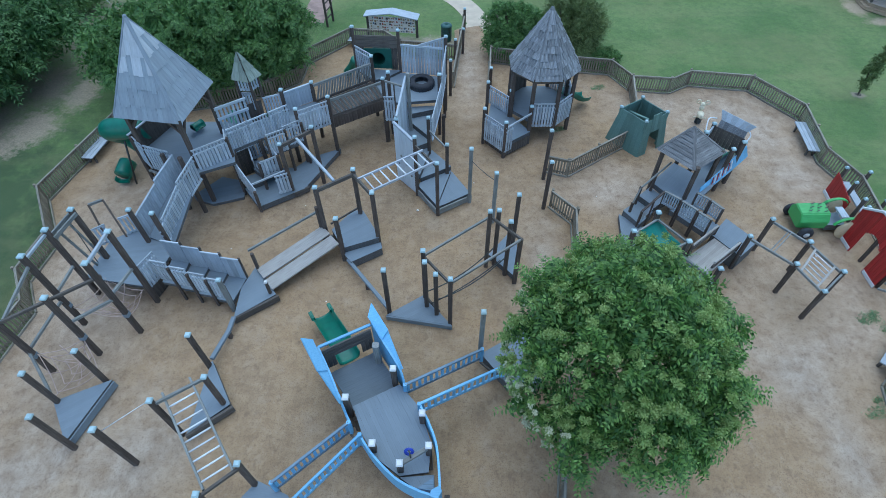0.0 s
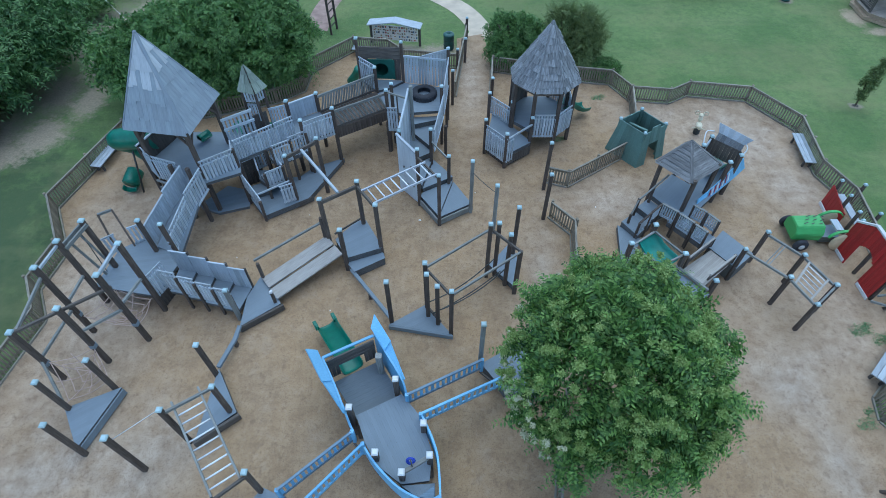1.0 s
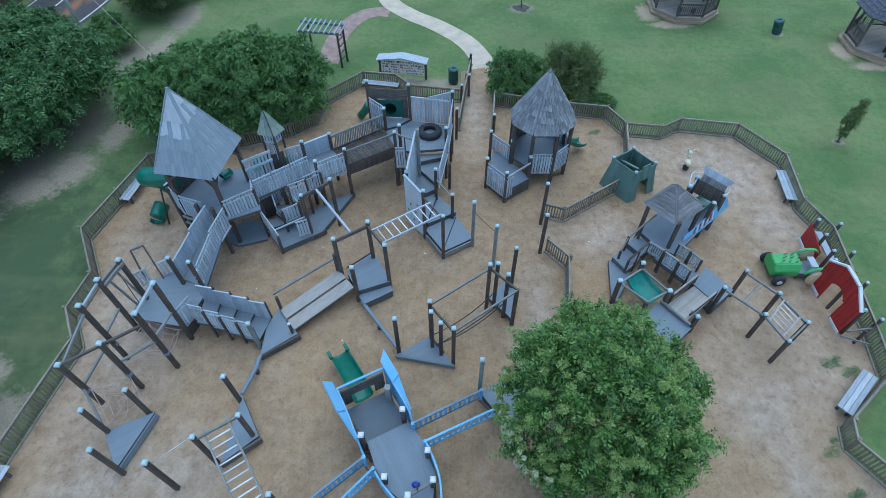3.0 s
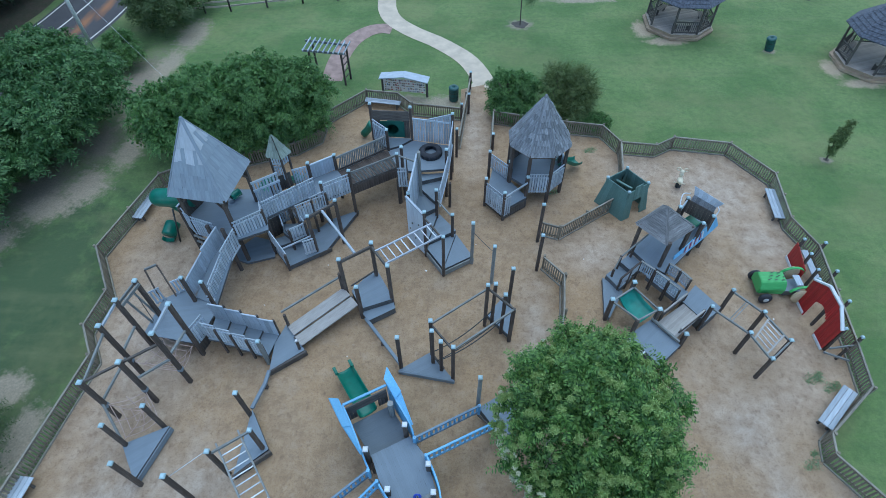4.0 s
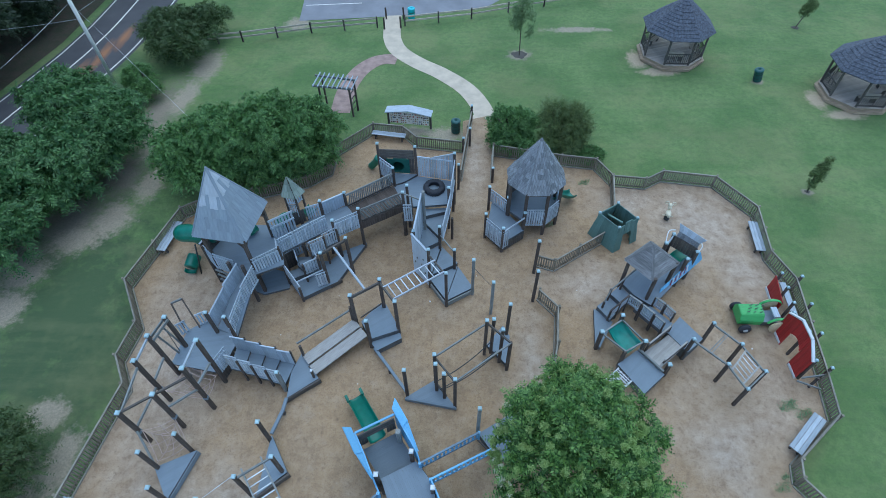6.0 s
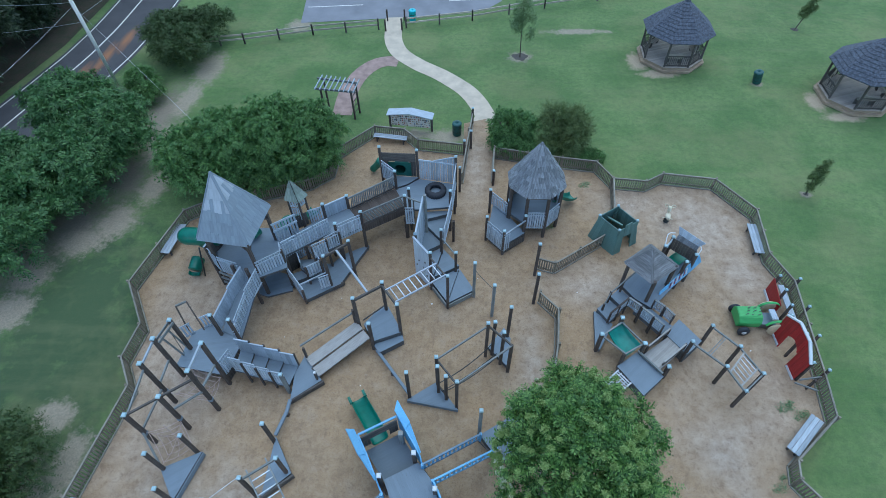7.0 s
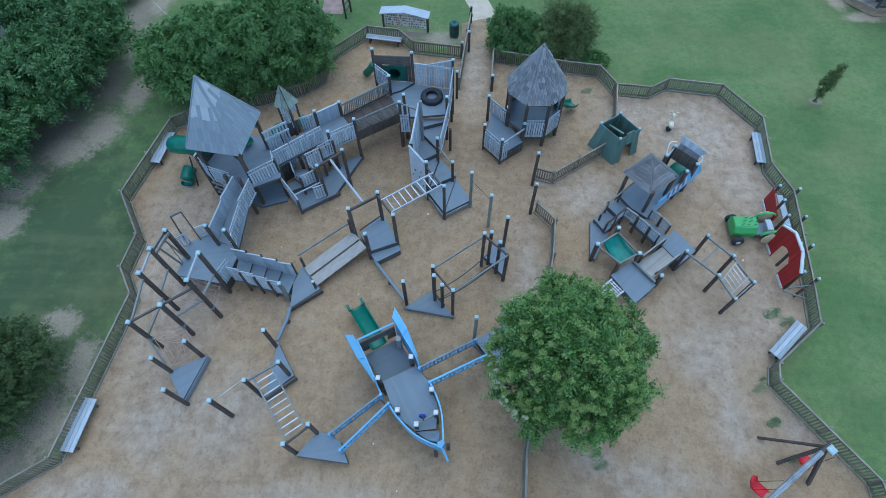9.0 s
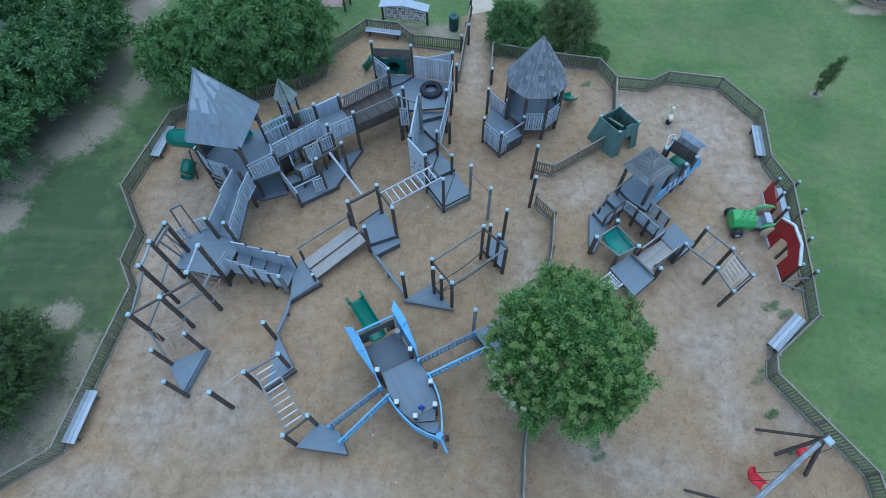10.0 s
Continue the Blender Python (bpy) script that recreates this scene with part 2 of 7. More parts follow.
def deck(parent, poly, z, angle=0.0, board=0.145, thick=0.16, material=None, slope=None, rim=None, name="deck"):
    """A deck of separate boards on a frame; poly convex, boards run along angle (degrees)."""
    material = material or DECK
    cx, cy = sum(p[0] for p in poly) / len(poly), sum(p[1] for p in poly) / len(poly)
    s0 = slope or (lambda x, y: 0.0)
    base = put(name, prism(name, [(cx + (x - cx) * 0.985, cy + (y - cy) * 0.985) for x, y in poly], z - thick, z - 0.012, rim or RIM, slope), Matrix.Identity(4), parent)
    n = (-math.sin(radians(angle)), math.cos(radians(angle)))
    lo, hi = (f(n[0] * x + n[1] * y for x, y in poly) for f in (min, max))
    count = max(1, round((hi - lo) / board))
    step = (hi - lo) / count
    for i in range(count):
        a = lo + i * step + 0.001
        strip = clip(clip(poly, n, a + step - 0.002), (-n[0], -n[1]), -a)
        if len(strip) > 2:
            px, py = sum(p[0] for p in strip) / len(strip), sum(p[1] for p in strip) / len(strip)
            m = pose(px, py, z, 0, 0, angle)
            inv = m.inverted()
            local = [tuple((inv @ Vector((x, y, z)))[:2]) for x, y in strip]
            sl = None if not slope else (lambda u, w, m=m: s0(*(m @ Vector((u, w, 0)))[:2]))
            put("board", prism("board", local, -0.014, 0.0, material, sl), m, base)
    return base


def rail(parent, a, b, za, zb=None, high=0.95, gap=0.135, wide=0.094, material=None, toprail=True, low=None, lean=0.0):
    """A slatted railing between two plan points that stands on heights za and zb: two top rails, a bottom rail, single slats."""
    material = material or SLAT
    zb = za if zb is None else zb
    low = (-0.22 if za > 1.4 else 0.04) if low is None else low
    A, B = Vector((*a, za)), Vector((*b, zb))
    d = B - A
    run = Vector((d.x, d.y, 0)).length
    side = Vector((-d.y, d.x, 0)).normalized() * 0.035
    up = Vector((0, 0, 1))
    for h, t in (((high, 0.07), (high - 0.2, 0.055)) if toprail else ((high, 0.09),)):
        beam(parent, "top_rail", A + up * h + side, B + up * h + side, 0.045, t, material)
    beam(parent, "bottom_rail", A + up * (low + 0.05) + side, B + up * (low + 0.05) + side, 0.04, 0.09, material)
    n = max(2, round(run / gap))
    top = high - 0.18 if toprail else high - 0.02
    for i in range(n if toprail else 0):
        p = A + d * (i + 0.5) / n + side
        beam(parent, "spacer", p + up * (high - 0.18), p + up * (high - 0.03), 0.03, 0.06, material, up=(d.x / run, d.y / run, 0))
    for i in range(n):
        p = A + d * ((i + 0.5) / n)
        q = p + up * top + Vector((d.x, d.y, 0)).normalized() * lean
        beam(parent, "slat", p + up * low, q, 0.022, wide, material, up=(d.x / run, d.y / run, 0))


def panel(parent, a, b, z0, z1, material=None, z0b=None, z1b=None, board=0.15, name="board"):
    """A close-boarded upright wall from plan point a to b."""
    material = material or SLAT
    z0b, z1b = z0 if z0b is None else z0b, z1 if z1b is None else z1b
    A, B = Vector((*a, 0)), Vector((*b, 0))
    run = (B - A).length
    dx = (B - A) / run
    n = max(1, round(run / board))
    for i in range(n):
        k = (i + 0.5) / n
        lo, hi = z0 + (z0b - z0) * k, z1 + (z1b - z1) * k
        p = A + (B - A) * k
        beam(parent, name, p + Vector((0, 0, lo)), p + Vector((0, 0, hi)), 0.03, run / n - 0.006, material, up=dx)


def tube_mesh(name, pts, r, material, sides=8, closed=False):
    """A round bar along points."""
    pts = [Vector(p) for p in pts]
    v, f, n = [], [], len(pts)
    for i, p in enumerate(pts):
        d = (pts[(i + 1) % n] - pts[i - 1]) if closed else (pts[min(i + 1, n - 1)] - pts[max(i - 1, 0)])
        m = frame_to((0, 0, 0), d)
        v += [p + m @ Vector((0, r * math.cos(2 * math.pi * k / sides), r * math.sin(2 * math.pi * k / sides))) for k in range(sides)]
    for i in range(n if closed else n - 1):
        j = (i + 1) % n
        f += [(i * sides + k, i * sides + (k + 1) % sides, j * sides + (k + 1) % sides, j * sides + k) for k in range(sides)]
    if not closed:
        f += [tuple(range(sides - 1, -1, -1)), tuple((n - 1) * sides + k for k in range(sides))]
    return mesh_of(name, v, f, material, True)


def rod(parent, name, a, b, r, material, label=""):
    return put(name, tube_mesh(name, [a, b], r, material), Matrix.Identity(4), parent, label)


def lathe(name, rings, material, sides=24, smooth=True):
    """A turned shape: rings of (radius, z), open or closed at the axis."""
    v, f = [], []
    for r, z in rings:
        v += [(r * math.cos(2 * math.pi * k / sides), r * math.sin(2 * math.pi * k / sides), z) for k in range(sides)]
    for i in range(len(rings) - 1):
        f += [(i * sides + k, i * sides + (k + 1) % sides, (i + 1) * sides + (k + 1) % sides, (i + 1) * sides + k) for k in range(sides)]
    return mesh_of(name, v, f, material, smooth)


def chute(name, pts, width, depth, material, round_=True):
    """A slide's bed with raised sides, swept along points, 25 mm thick."""
    pts = [Vector(p) for p in pts]
    prof = []
    for k in range(9):
        a = math.pi * (k / 8)
        prof.append((-math.cos(a) * width / 2, depth * (1 - math.sin(a) ** 0.5) if round_ else 0))
    outer = [(y * 1.07, z - 0.03) for y, z in prof]
    loop = prof + [(prof[-1][0] * 1.07, depth)] + outer[::-1] + [(prof[0][0] * 1.07, depth)]
    v, f, n = [], [], len(loop)
    for i, p in enumerate(pts):
        d = pts[min(i + 1, len(pts) - 1)] - pts[max(i - 1, 0)]
        m = frame_to((0, 0, 0), d)
        v += [p + m @ Vector((0, y, z)) for y, z in loop]
    for i in range(len(pts) - 1):
        f += [(i * n + k, i * n + (k + 1) % n, (i + 1) * n + (k + 1) % n, (i + 1) * n + k) for k in range(n)]
    f += [tuple(range(n)), tuple((len(pts) - 1) * n + k for k in range(n - 1, -1, -1))]
    me = mesh_of(name, v, f, material, True)
    return me


def smooth_line(pts, n=6):
    """Points on a Catmull-Rom line through pts."""
    P = [Vector(p) for p in pts]
    P = [2 * P[0] - P[1]] + P + [2 * P[-1] - P[-2]]
    out = []
    for i in range(1, len(P) - 2):
        for k in range(n):
            u = k / n
            a, b, c, d = P[i - 1:i + 3]
            out.append(0.5 * ((2 * b) + (c - a) * u + (2 * a - 5 * b + 4 * c - d) * u * u + (3 * b - a - 3 * c + d) * u ** 3))
    return out + [P[-2]]


def pyramid(parent, corners, apex, rows, width, material, thick=0.03, jag=0.05, top=None, over=0.06, lift=0.02, flat=False, drop=0.03, hip=None, even=0.6, seam=0.006):
    """A hipped roof of single boards or shakes in rows, over a thin inner shell."""
    A = Vector(apex)
    C = [Vector(c) for c in corners]
    n = len(C)
    shell = mesh_of("roof", [c * 0.985 + A * 0.015 - Vector((0, 0, 0.02)) for c in C] + [A - Vector((0, 0, 0.05))],
                    [(i, (i + 1) % n, n) for i in range(n)] + [tuple(range(n - 1, -1, -1))], BROWN)
    roof = put("roof", shell, Matrix.Identity(4), parent)
    if hip:
        for c in C:
            beam(roof, "hip_board", c + Vector((0, 0, 0.05)), A + Vector((0, 0, 0.04)), 0.13, 0.03, hip)
    for s in range(n):
        a, b = C[s], C[(s + 1) % n]
        mid = (a + b) / 2
        up = A - mid
        height, ux, half = up.length, (b - a).normalized(), (b - a).length / 2
        uy = (up - ux * up.dot(ux)).normalized()
        nz = ux.cross(uy).normalized()
        if nz.z < 0:
            nz = -nz
        skew = up.dot(ux)
        H = up.dot(uy)
        for r in range(rows):
            y0, y1 = H * r / rows, H * (r + 1) / rows
            def span(y):
                k = y / H
                return -half * (1 - k) + skew * k, half * (1 - k) + skew * k
            l0, r0 = span(y0)
            cnt = 1 if flat else max(1, round((r0 - l0) / width))
            for c in range(cnt):
                rnd = random.random()
                mat_ = material if top is None or (y0 / H) + 0.1 * math.sin(2.1 * c + s) < top[s] else SILVER
                x0, x1 = l0 + (r0 - l0) * c / cnt, l0 + (r0 - l0) * (c + 1) / cnt
                ylow = y0 - over - (random.random() * jag if r else 0.0)
                ytop = min(y1 + 0.04, H)
                def inside(x, y):
                    lo, hi = span(max(0, y))
                    return min(max(x, lo), hi)
                g = seam
                q = [(x0 + g, ylow), (x1 - g, ylow), (inside(x1 - g, ytop), ytop), (inside(x0 + g, ytop), ytop)]
                if abs(q[2][0] - q[3][0]) < 0.02:
                    q = q[:3]
                ctr = Vector((sum(p[0] for p in q) / len(q), sum(p[1] for p in q) / len(q)))
                org = mid + ux * ctr.x + uy * ctr.y + nz * lift
                m = Matrix.Translation(org) @ (Matrix((ux, uy, nz)).transposed().to_4x4() if flat else Matrix((uy, -ux, nz)).transposed().to_4x4())
                loc = [((p[0] - ctr.x, p[1] - ctr.y) if flat else (p[1] - ctr.y, -(p[0] - ctr.x))) for p in q]
                k = len(q)
                tilt = [drop * (even + 2 * (1 - even) * rnd) if i < 2 else 0.0 for i in range(k)]
                v = [(x, y, t_ - thick * 0.3) for (x, y), t_ in zip(loc, tilt)] + [(x, y, t_ + thick * 0.7) for (x, y), t_ in zip(loc, tilt)]
                f = [tuple(range(k - 1, -1, -1)), tuple(range(k, 2 * k))] + [(i, (i + 1) % k, k + (i + 1) % k, k + i) for i in range(k)]
                put("shingle" if not flat else "roof_board", mesh_of("shingle", v, f, mat_), m, roof)
    return roof


def crown_mesh(name, blobs, count, size, material, seed, droop=0.3, inner=0.55, leaves=5, slim=0.24, wild=0.45):
    """Single leaves in sprays round the shells of several clumps: (centre, radii)."""
    rng = np.random.default_rng(seed)
    cen, rad = np.array([b[0] for b in blobs], float), np.array([b[1] for b in blobs], float)
    vol = rad[:, 0] * rad[:, 1]
    pick = rng.choice(len(blobs), count, p=vol / vol.sum())
    unit = lambda a: a / (np.linalg.norm(a, axis=1, keepdims=True) + 1e-9)
    d = unit(rng.normal(size=(count, 3)))
    d[:, 2] = np.where(d[:, 2] < -0.55, -0.6 * d[:, 2], d[:, 2])
    r = inner + (1 - inner) * rng.random(count) ** 0.45
    r *= 1 + 0.10 * np.sin(5 * d[:, 0] + 3 * d[:, 1] + pick) + 0.08 * np.sin(9 * d[:, 2] + 4 * d[:, 1] + 2 * pick)
    p = cen[pick] + d * rad[pick] * r[:, None]
    out = unit(d * rad[pick])
    stem = unit(out + rng.normal(size=(count, 3)) * wild - np.array([0, 0, droop]))
    side = unit(np.cross(stem, rng.normal(size=(count, 3))))
    quads = []
    for k in range(leaves):
        base = p + stem * size * (k - leaves / 2) * 0.55
        way = unit(stem * 0.5 + side * (0.9 if k % 2 else -0.9) + rng.normal(size=(count, 3)) * 0.18)
        w = unit(np.cross(way, out + rng.normal(size=(count, 3)) * 0.35))
        L = size * (0.8 + 0.5 * rng.random((count, 1)))
        quads.append(np.stack([base, base + way * L * 0.5 + w * L * slim, base + way * L, base + way * L * 0.5 - w * L * slim], 1))
    co = np.concatenate(quads).reshape(-1, 3)
    n = len(co) // 4
    me = bpy.data.meshes.new(name)
    me.vertices.add(4 * n)
    me.vertices.foreach_set("co", co.astype(np.float32).ravel())
    me.loops.add(4 * n)
    me.loops.foreach_set("vertex_index", np.arange(4 * n, dtype=np.int32))
    me.polygons.add(n)
    me.polygons.foreach_set("loop_start", np.arange(0, 4 * n, 4, dtype=np.int32))
    me.materials.append(material)
    me.update(calc_edges=True)
    me.validate()
    return me


def spray_mesh(name, blobs, rosettes, sprigs, length, size, pairs, material, seed, droop=0.35, spread=1.0, slim=0.2, shell=(0.82, 1.06), low=-0.45, angle=0.9):
    """Tufts of sprigs on the shells of several clumps: each sprig carries leaves in pairs along its arching stem."""
    rng = np.random.default_rng(seed)
    cen, rad = np.array([b[0] for b in blobs], float), np.array([b[1] for b in blobs], float)
    area = rad[:, 0] * rad[:, 1]
    pick = rng.choice(len(blobs), rosettes, p=area / area.sum())
    unit = lambda a: a / (np.linalg.norm(a, axis=1, keepdims=True) + 1e-9)
    d = unit(rng.normal(size=(rosettes, 3)))
    d[:, 2] = np.where(d[:, 2] < low, -d[:, 2] * 0.8, d[:, 2])
    d = unit(d)
    root = cen[pick] + d * rad[pick] * rng.uniform(*shell, (rosettes, 1))
    out = np.repeat(unit(d / rad[pick]), sprigs, 0)
    root = np.repeat(root, sprigs, 0)
    n = rosettes * sprigs
    stem = unit(out + rng.normal(size=(n, 3)) * spread * 0.6 + np.array([0, 0, 0.15]))
    reach = length * rng.uniform(0.6, 1.25, (n, 1))
    down = np.array([0, 0, -1.0])
    quads = []
    for j in range(pairs):
        u = (j + 0.6) / pairs
        p = root + stem * reach * u + down * droop * reach * u * u
        way0 = unit(stem + down * 2 * droop * u)
        side = unit(np.cross(way0, out + np.array([0, 0, 0.6]) + rng.normal(size=(n, 3)) * 0.1))
        face = np.cross(side, way0)
        for k in (-1, 1):
            way = unit(way0 * (1.3 - angle) + side * k * angle + rng.normal(size=(n, 3)) * 0.16)
            w = unit(np.cross(way, face + rng.normal(size=(n, 3)) * 0.22))
            L = size * (1.12 - 0.5 * u) * rng.uniform(0.75, 1.2, (n, 1))
            quads.append(np.stack([p, p + way * L * 0.5 + w * L * slim, p + way * L + down * L * 0.15, p + way * L * 0.5 - w * L * slim], 1))
    co = np.concatenate(quads).reshape(-1, 3)
    n = len(co) // 4
    me = bpy.data.meshes.new(name)
    me.vertices.add(4 * n)
    me.vertices.foreach_set("co", co.astype(np.float32).ravel())
    me.loops.add(4 * n)
    me.loops.foreach_set("vertex_index", np.arange(4 * n, dtype=np.int32))
    me.polygons.add(n)
    me.polygons.foreach_set("loop_start", np.arange(0, 4 * n, 4, dtype=np.int32))
    me.materials.append(material)
    me.update(calc_edges=True)
    me.validate()
    return me


def limbs(parent, base, tips, r0, material, name="limb"):
    b = Vector(base)
    for tip in tips:
        t_ = Vector(tip)
        mid = b.lerp(t_, 0.5) + Vector((random.uniform(-.2, .2), random.uniform(-.2, .2), 0.1))
        pts = smooth_line([b, mid, t_], 5)
        v, f, s = [], [], 7
        for i, p in enumerate(pts):
            r = r0 * (1 - 0.75 * i / (len(pts) - 1))
            v += [p + Vector((r * math.cos(2 * math.pi * k / s), r * math.sin(2 * math.pi * k / s), 0)) for k in range(s)]
        for i in range(len(pts) - 1):
            f += [(i * s + k, i * s + (k + 1) % s, (i + 1) * s + (k + 1) % s, (i + 1) * s + k) for k in range(s)]
        put(name, mesh_of(name, v, f, material, True), Matrix.Identity(4), parent)

# ---- ground ----
FENCE = [(-20.0, 0.6), (-16.0, 3.3), (-15.0, 10.6), (-15.9, 12.0), (-15.7, 13.9), (-17.3, 16.45), (-16.1, 21.7), (-14.9, 22.5), (-12.2, 23.3), (-9.1, 24.4),
         (-7.85, 25.5), (-7.75, 27.4), (-5.56, 29.75), (-3.5, 29.45), (-2.5, 28.3), (0.6, 27.8)]
EAST = [(2.56, 27.5), (6.9, 26.5), (9.0, 26.15), (9.8, 24.6), (11.8, 24.35), (12.95, 25.05), (16.0, 24.55), (17.6, 22.0), (17.15, 18.7), (17.75, 16.85),
        (17.05, 11.6), (16.7, 9.55), (14.3, 7.65), (14.1, 6.88), (16.88, 2.97), (16.75, -4.0)]


def patches(t, pos, edge, spots, lo, hi, gain=2.4):
    """A ragged mask: 1 inside any of the ellipses (x, y, rx, ry), broken up by the noise edge."""
    sep = t.nodes.new("ShaderNodeSeparateXYZ")
    t.links.new(pos, sep.inputs[0])
    best = None
    for x, y, rx, ry in spots:
        u = calc(t, "DIVIDE", calc(t, "SUBTRACT", sep.outputs[0], x), rx)
        v = calc(t, "DIVIDE", calc(t, "SUBTRACT", sep.outputs[1], y), ry)
        d = calc(t, "SUBTRACT", 1.0, calc(t, "SQRT", calc(t, "ADD", calc(t, "MULTIPLY", u, u), calc(t, "MULTIPLY", v, v)), 0.0))
        best = d if best is None else calc(t, "MAXIMUM", best, d)
    return ramp(t, calc(t, "ADD", calc(t, "MAXIMUM", best, -1.5), calc(t, "MULTIPLY", calc(t, "SUBTRACT", edge, 0.5), gain)), lo, hi)


def ground_mat():
    m, t, b = nodes("lawn", 0.95)
    loc, pos = coords(t)
    fine = noise_tex(t, pos, 11.0, 8.0, None, 0.75)
    tuft = noise_tex(t, pos, 2.6, 6.0, None, 0.7)
    big = noise_tex(t, pos, 0.22, 5.0)
    c = mix(t, ramp(t, big, 0.4, 0.6), (0.105, 0.19, 0.056), (0.165, 0.25, 0.084))
    # the western trees' shade put into the lawn as a darker green
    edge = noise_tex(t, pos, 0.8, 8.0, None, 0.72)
    tree_shade = patches(t, pos, edge, [(-20.0, 14.0, 4.5, 9.0), (-27.0, 30.0, 5.0, 8.0), (-19.5, 6.0, 4.0, 6.0), (-18.5, 12.0, 4.0, 7.0)], -0.3, 0.5, 3.0)
    c = mix(t, calc(t, "MULTIPLY", tree_shade, 0.88), c, (0.052, 0.086, 0.04))
    c = mix(t, calc(t, "MULTIPLY", ramp(t, tuft, 0.42, 0.66), 0.42), c, (0.05, 0.10, 0.042))
    c = mix(t, calc(t, "MULTIPLY", ramp(t, fine, 0.44, 0.7), 0.36), c, (0.045, 0.092, 0.035))
    mow = noise_tex(t, pos, 0.5, 6.0, (0.25, 1.6, 1.0), 0.65)
    c = mix(t, calc(t, "MULTIPLY", ramp(t, mow, 0.48, 0.68), 0.22), c, (0.22, 0.225, 0.115))
    straw = noise_tex(t, pos, 0.16, 7.0, None, 0.62)
    c = mix(t, calc(t, "MULTIPLY", ramp(t, straw, 0.5, 0.62), 0.3), c, (0.25, 0.25, 0.115))
    # trodden bare soil beside the hedges and by the slope
    rag = calc(t, "ADD", calc(t, "MULTIPLY", edge, 0.5), calc(t, "MULTIPLY", tuft, 0.5))
    # brown-grey soil by the trees, some of their shade in its colour
    shade = patches(t, pos, rag, [(-23.0, 21.4, 2.4, 2.6), (-24.6, 18.4, 1.6, 1.8), (-21.5, 25.5, 1.6, 2.4), (-21.6, 32.0, 1.4, 4.5), (-19.0, 3.6, 2.4, 1.8)], -0.3, 0.7, 2.4)
    c = mix(t, calc(t, "MULTIPLY", shade, 0.9), c, mix(t, ramp(t, fine, 0.3, 0.7), (0.34, 0.285, 0.225), (0.20, 0.168, 0.132)))
    soil = patches(t, pos, rag, [(-20.6, 21.6, 1.5, 1.6), (-22.0, 19.9, 1.5, 1.2), (-19.4, 24.6, 0.9, 1.9), (-23.6, 17.3, 1.2, 1.2), (-23.8, 15.0, 1.4, 1.6), (-20.6, 28.9, 0.8, 2.4), (-20.3, 34.3, 0.9, 2.6), (-19.9, 38.4, 1.3, 2.6),
                                 (-18.4, 9.4, 1.0, 0.9), (-16.8, 7.2, 0.8, 1.6), (-17.6, 5.0, 1.8, 1.5), (-18.6, 5.6, 1.6, 2.2), (-0.6, 29.7, 1.6, 0.9), (-13.9, 45.2, 1.3, 1.3), (10.4, 44.0, 3.0, 0.5), (22.9, 36.1, 0.5, 0.4), (-3.2, 30.0, 2.4, 0.6), (5.2, 40.0, 1.1, 0.8), (21.75, 24.2, 0.4, 0.3)], -0.1, 0.45, 3.0)
    bare = mix(t, ramp(t, fine, 0.3, 0.7), (0.45, 0.385, 0.29), (0.24, 0.205, 0.152))
    c = mix(t, calc(t, "MULTIPLY", soil, 0.88), c, bare)
    clay = patches(t, pos, rag, [(14.5, 39.2, 0.9, 1.5), (15.8, 37.5, 1.7, 0.6), (26.4, 33.8, 0.8, 1.3), (27.6, 32.0, 1.6, 0.6)], -0.1, 0.45, 2.4)
    c = mix(t, calc(t, "MULTIPLY", clay, 0.85), c, mix(t, ramp(t, fine, 0.3, 0.7), (0.62, 0.49, 0.35), (0.40, 0.31, 0.215)))
    t.links.new(c, b.inputs["Base Color"])
    bump(t, b, calc(t, "ADD", fine, tuft), 0.7, 0.05)
    return m


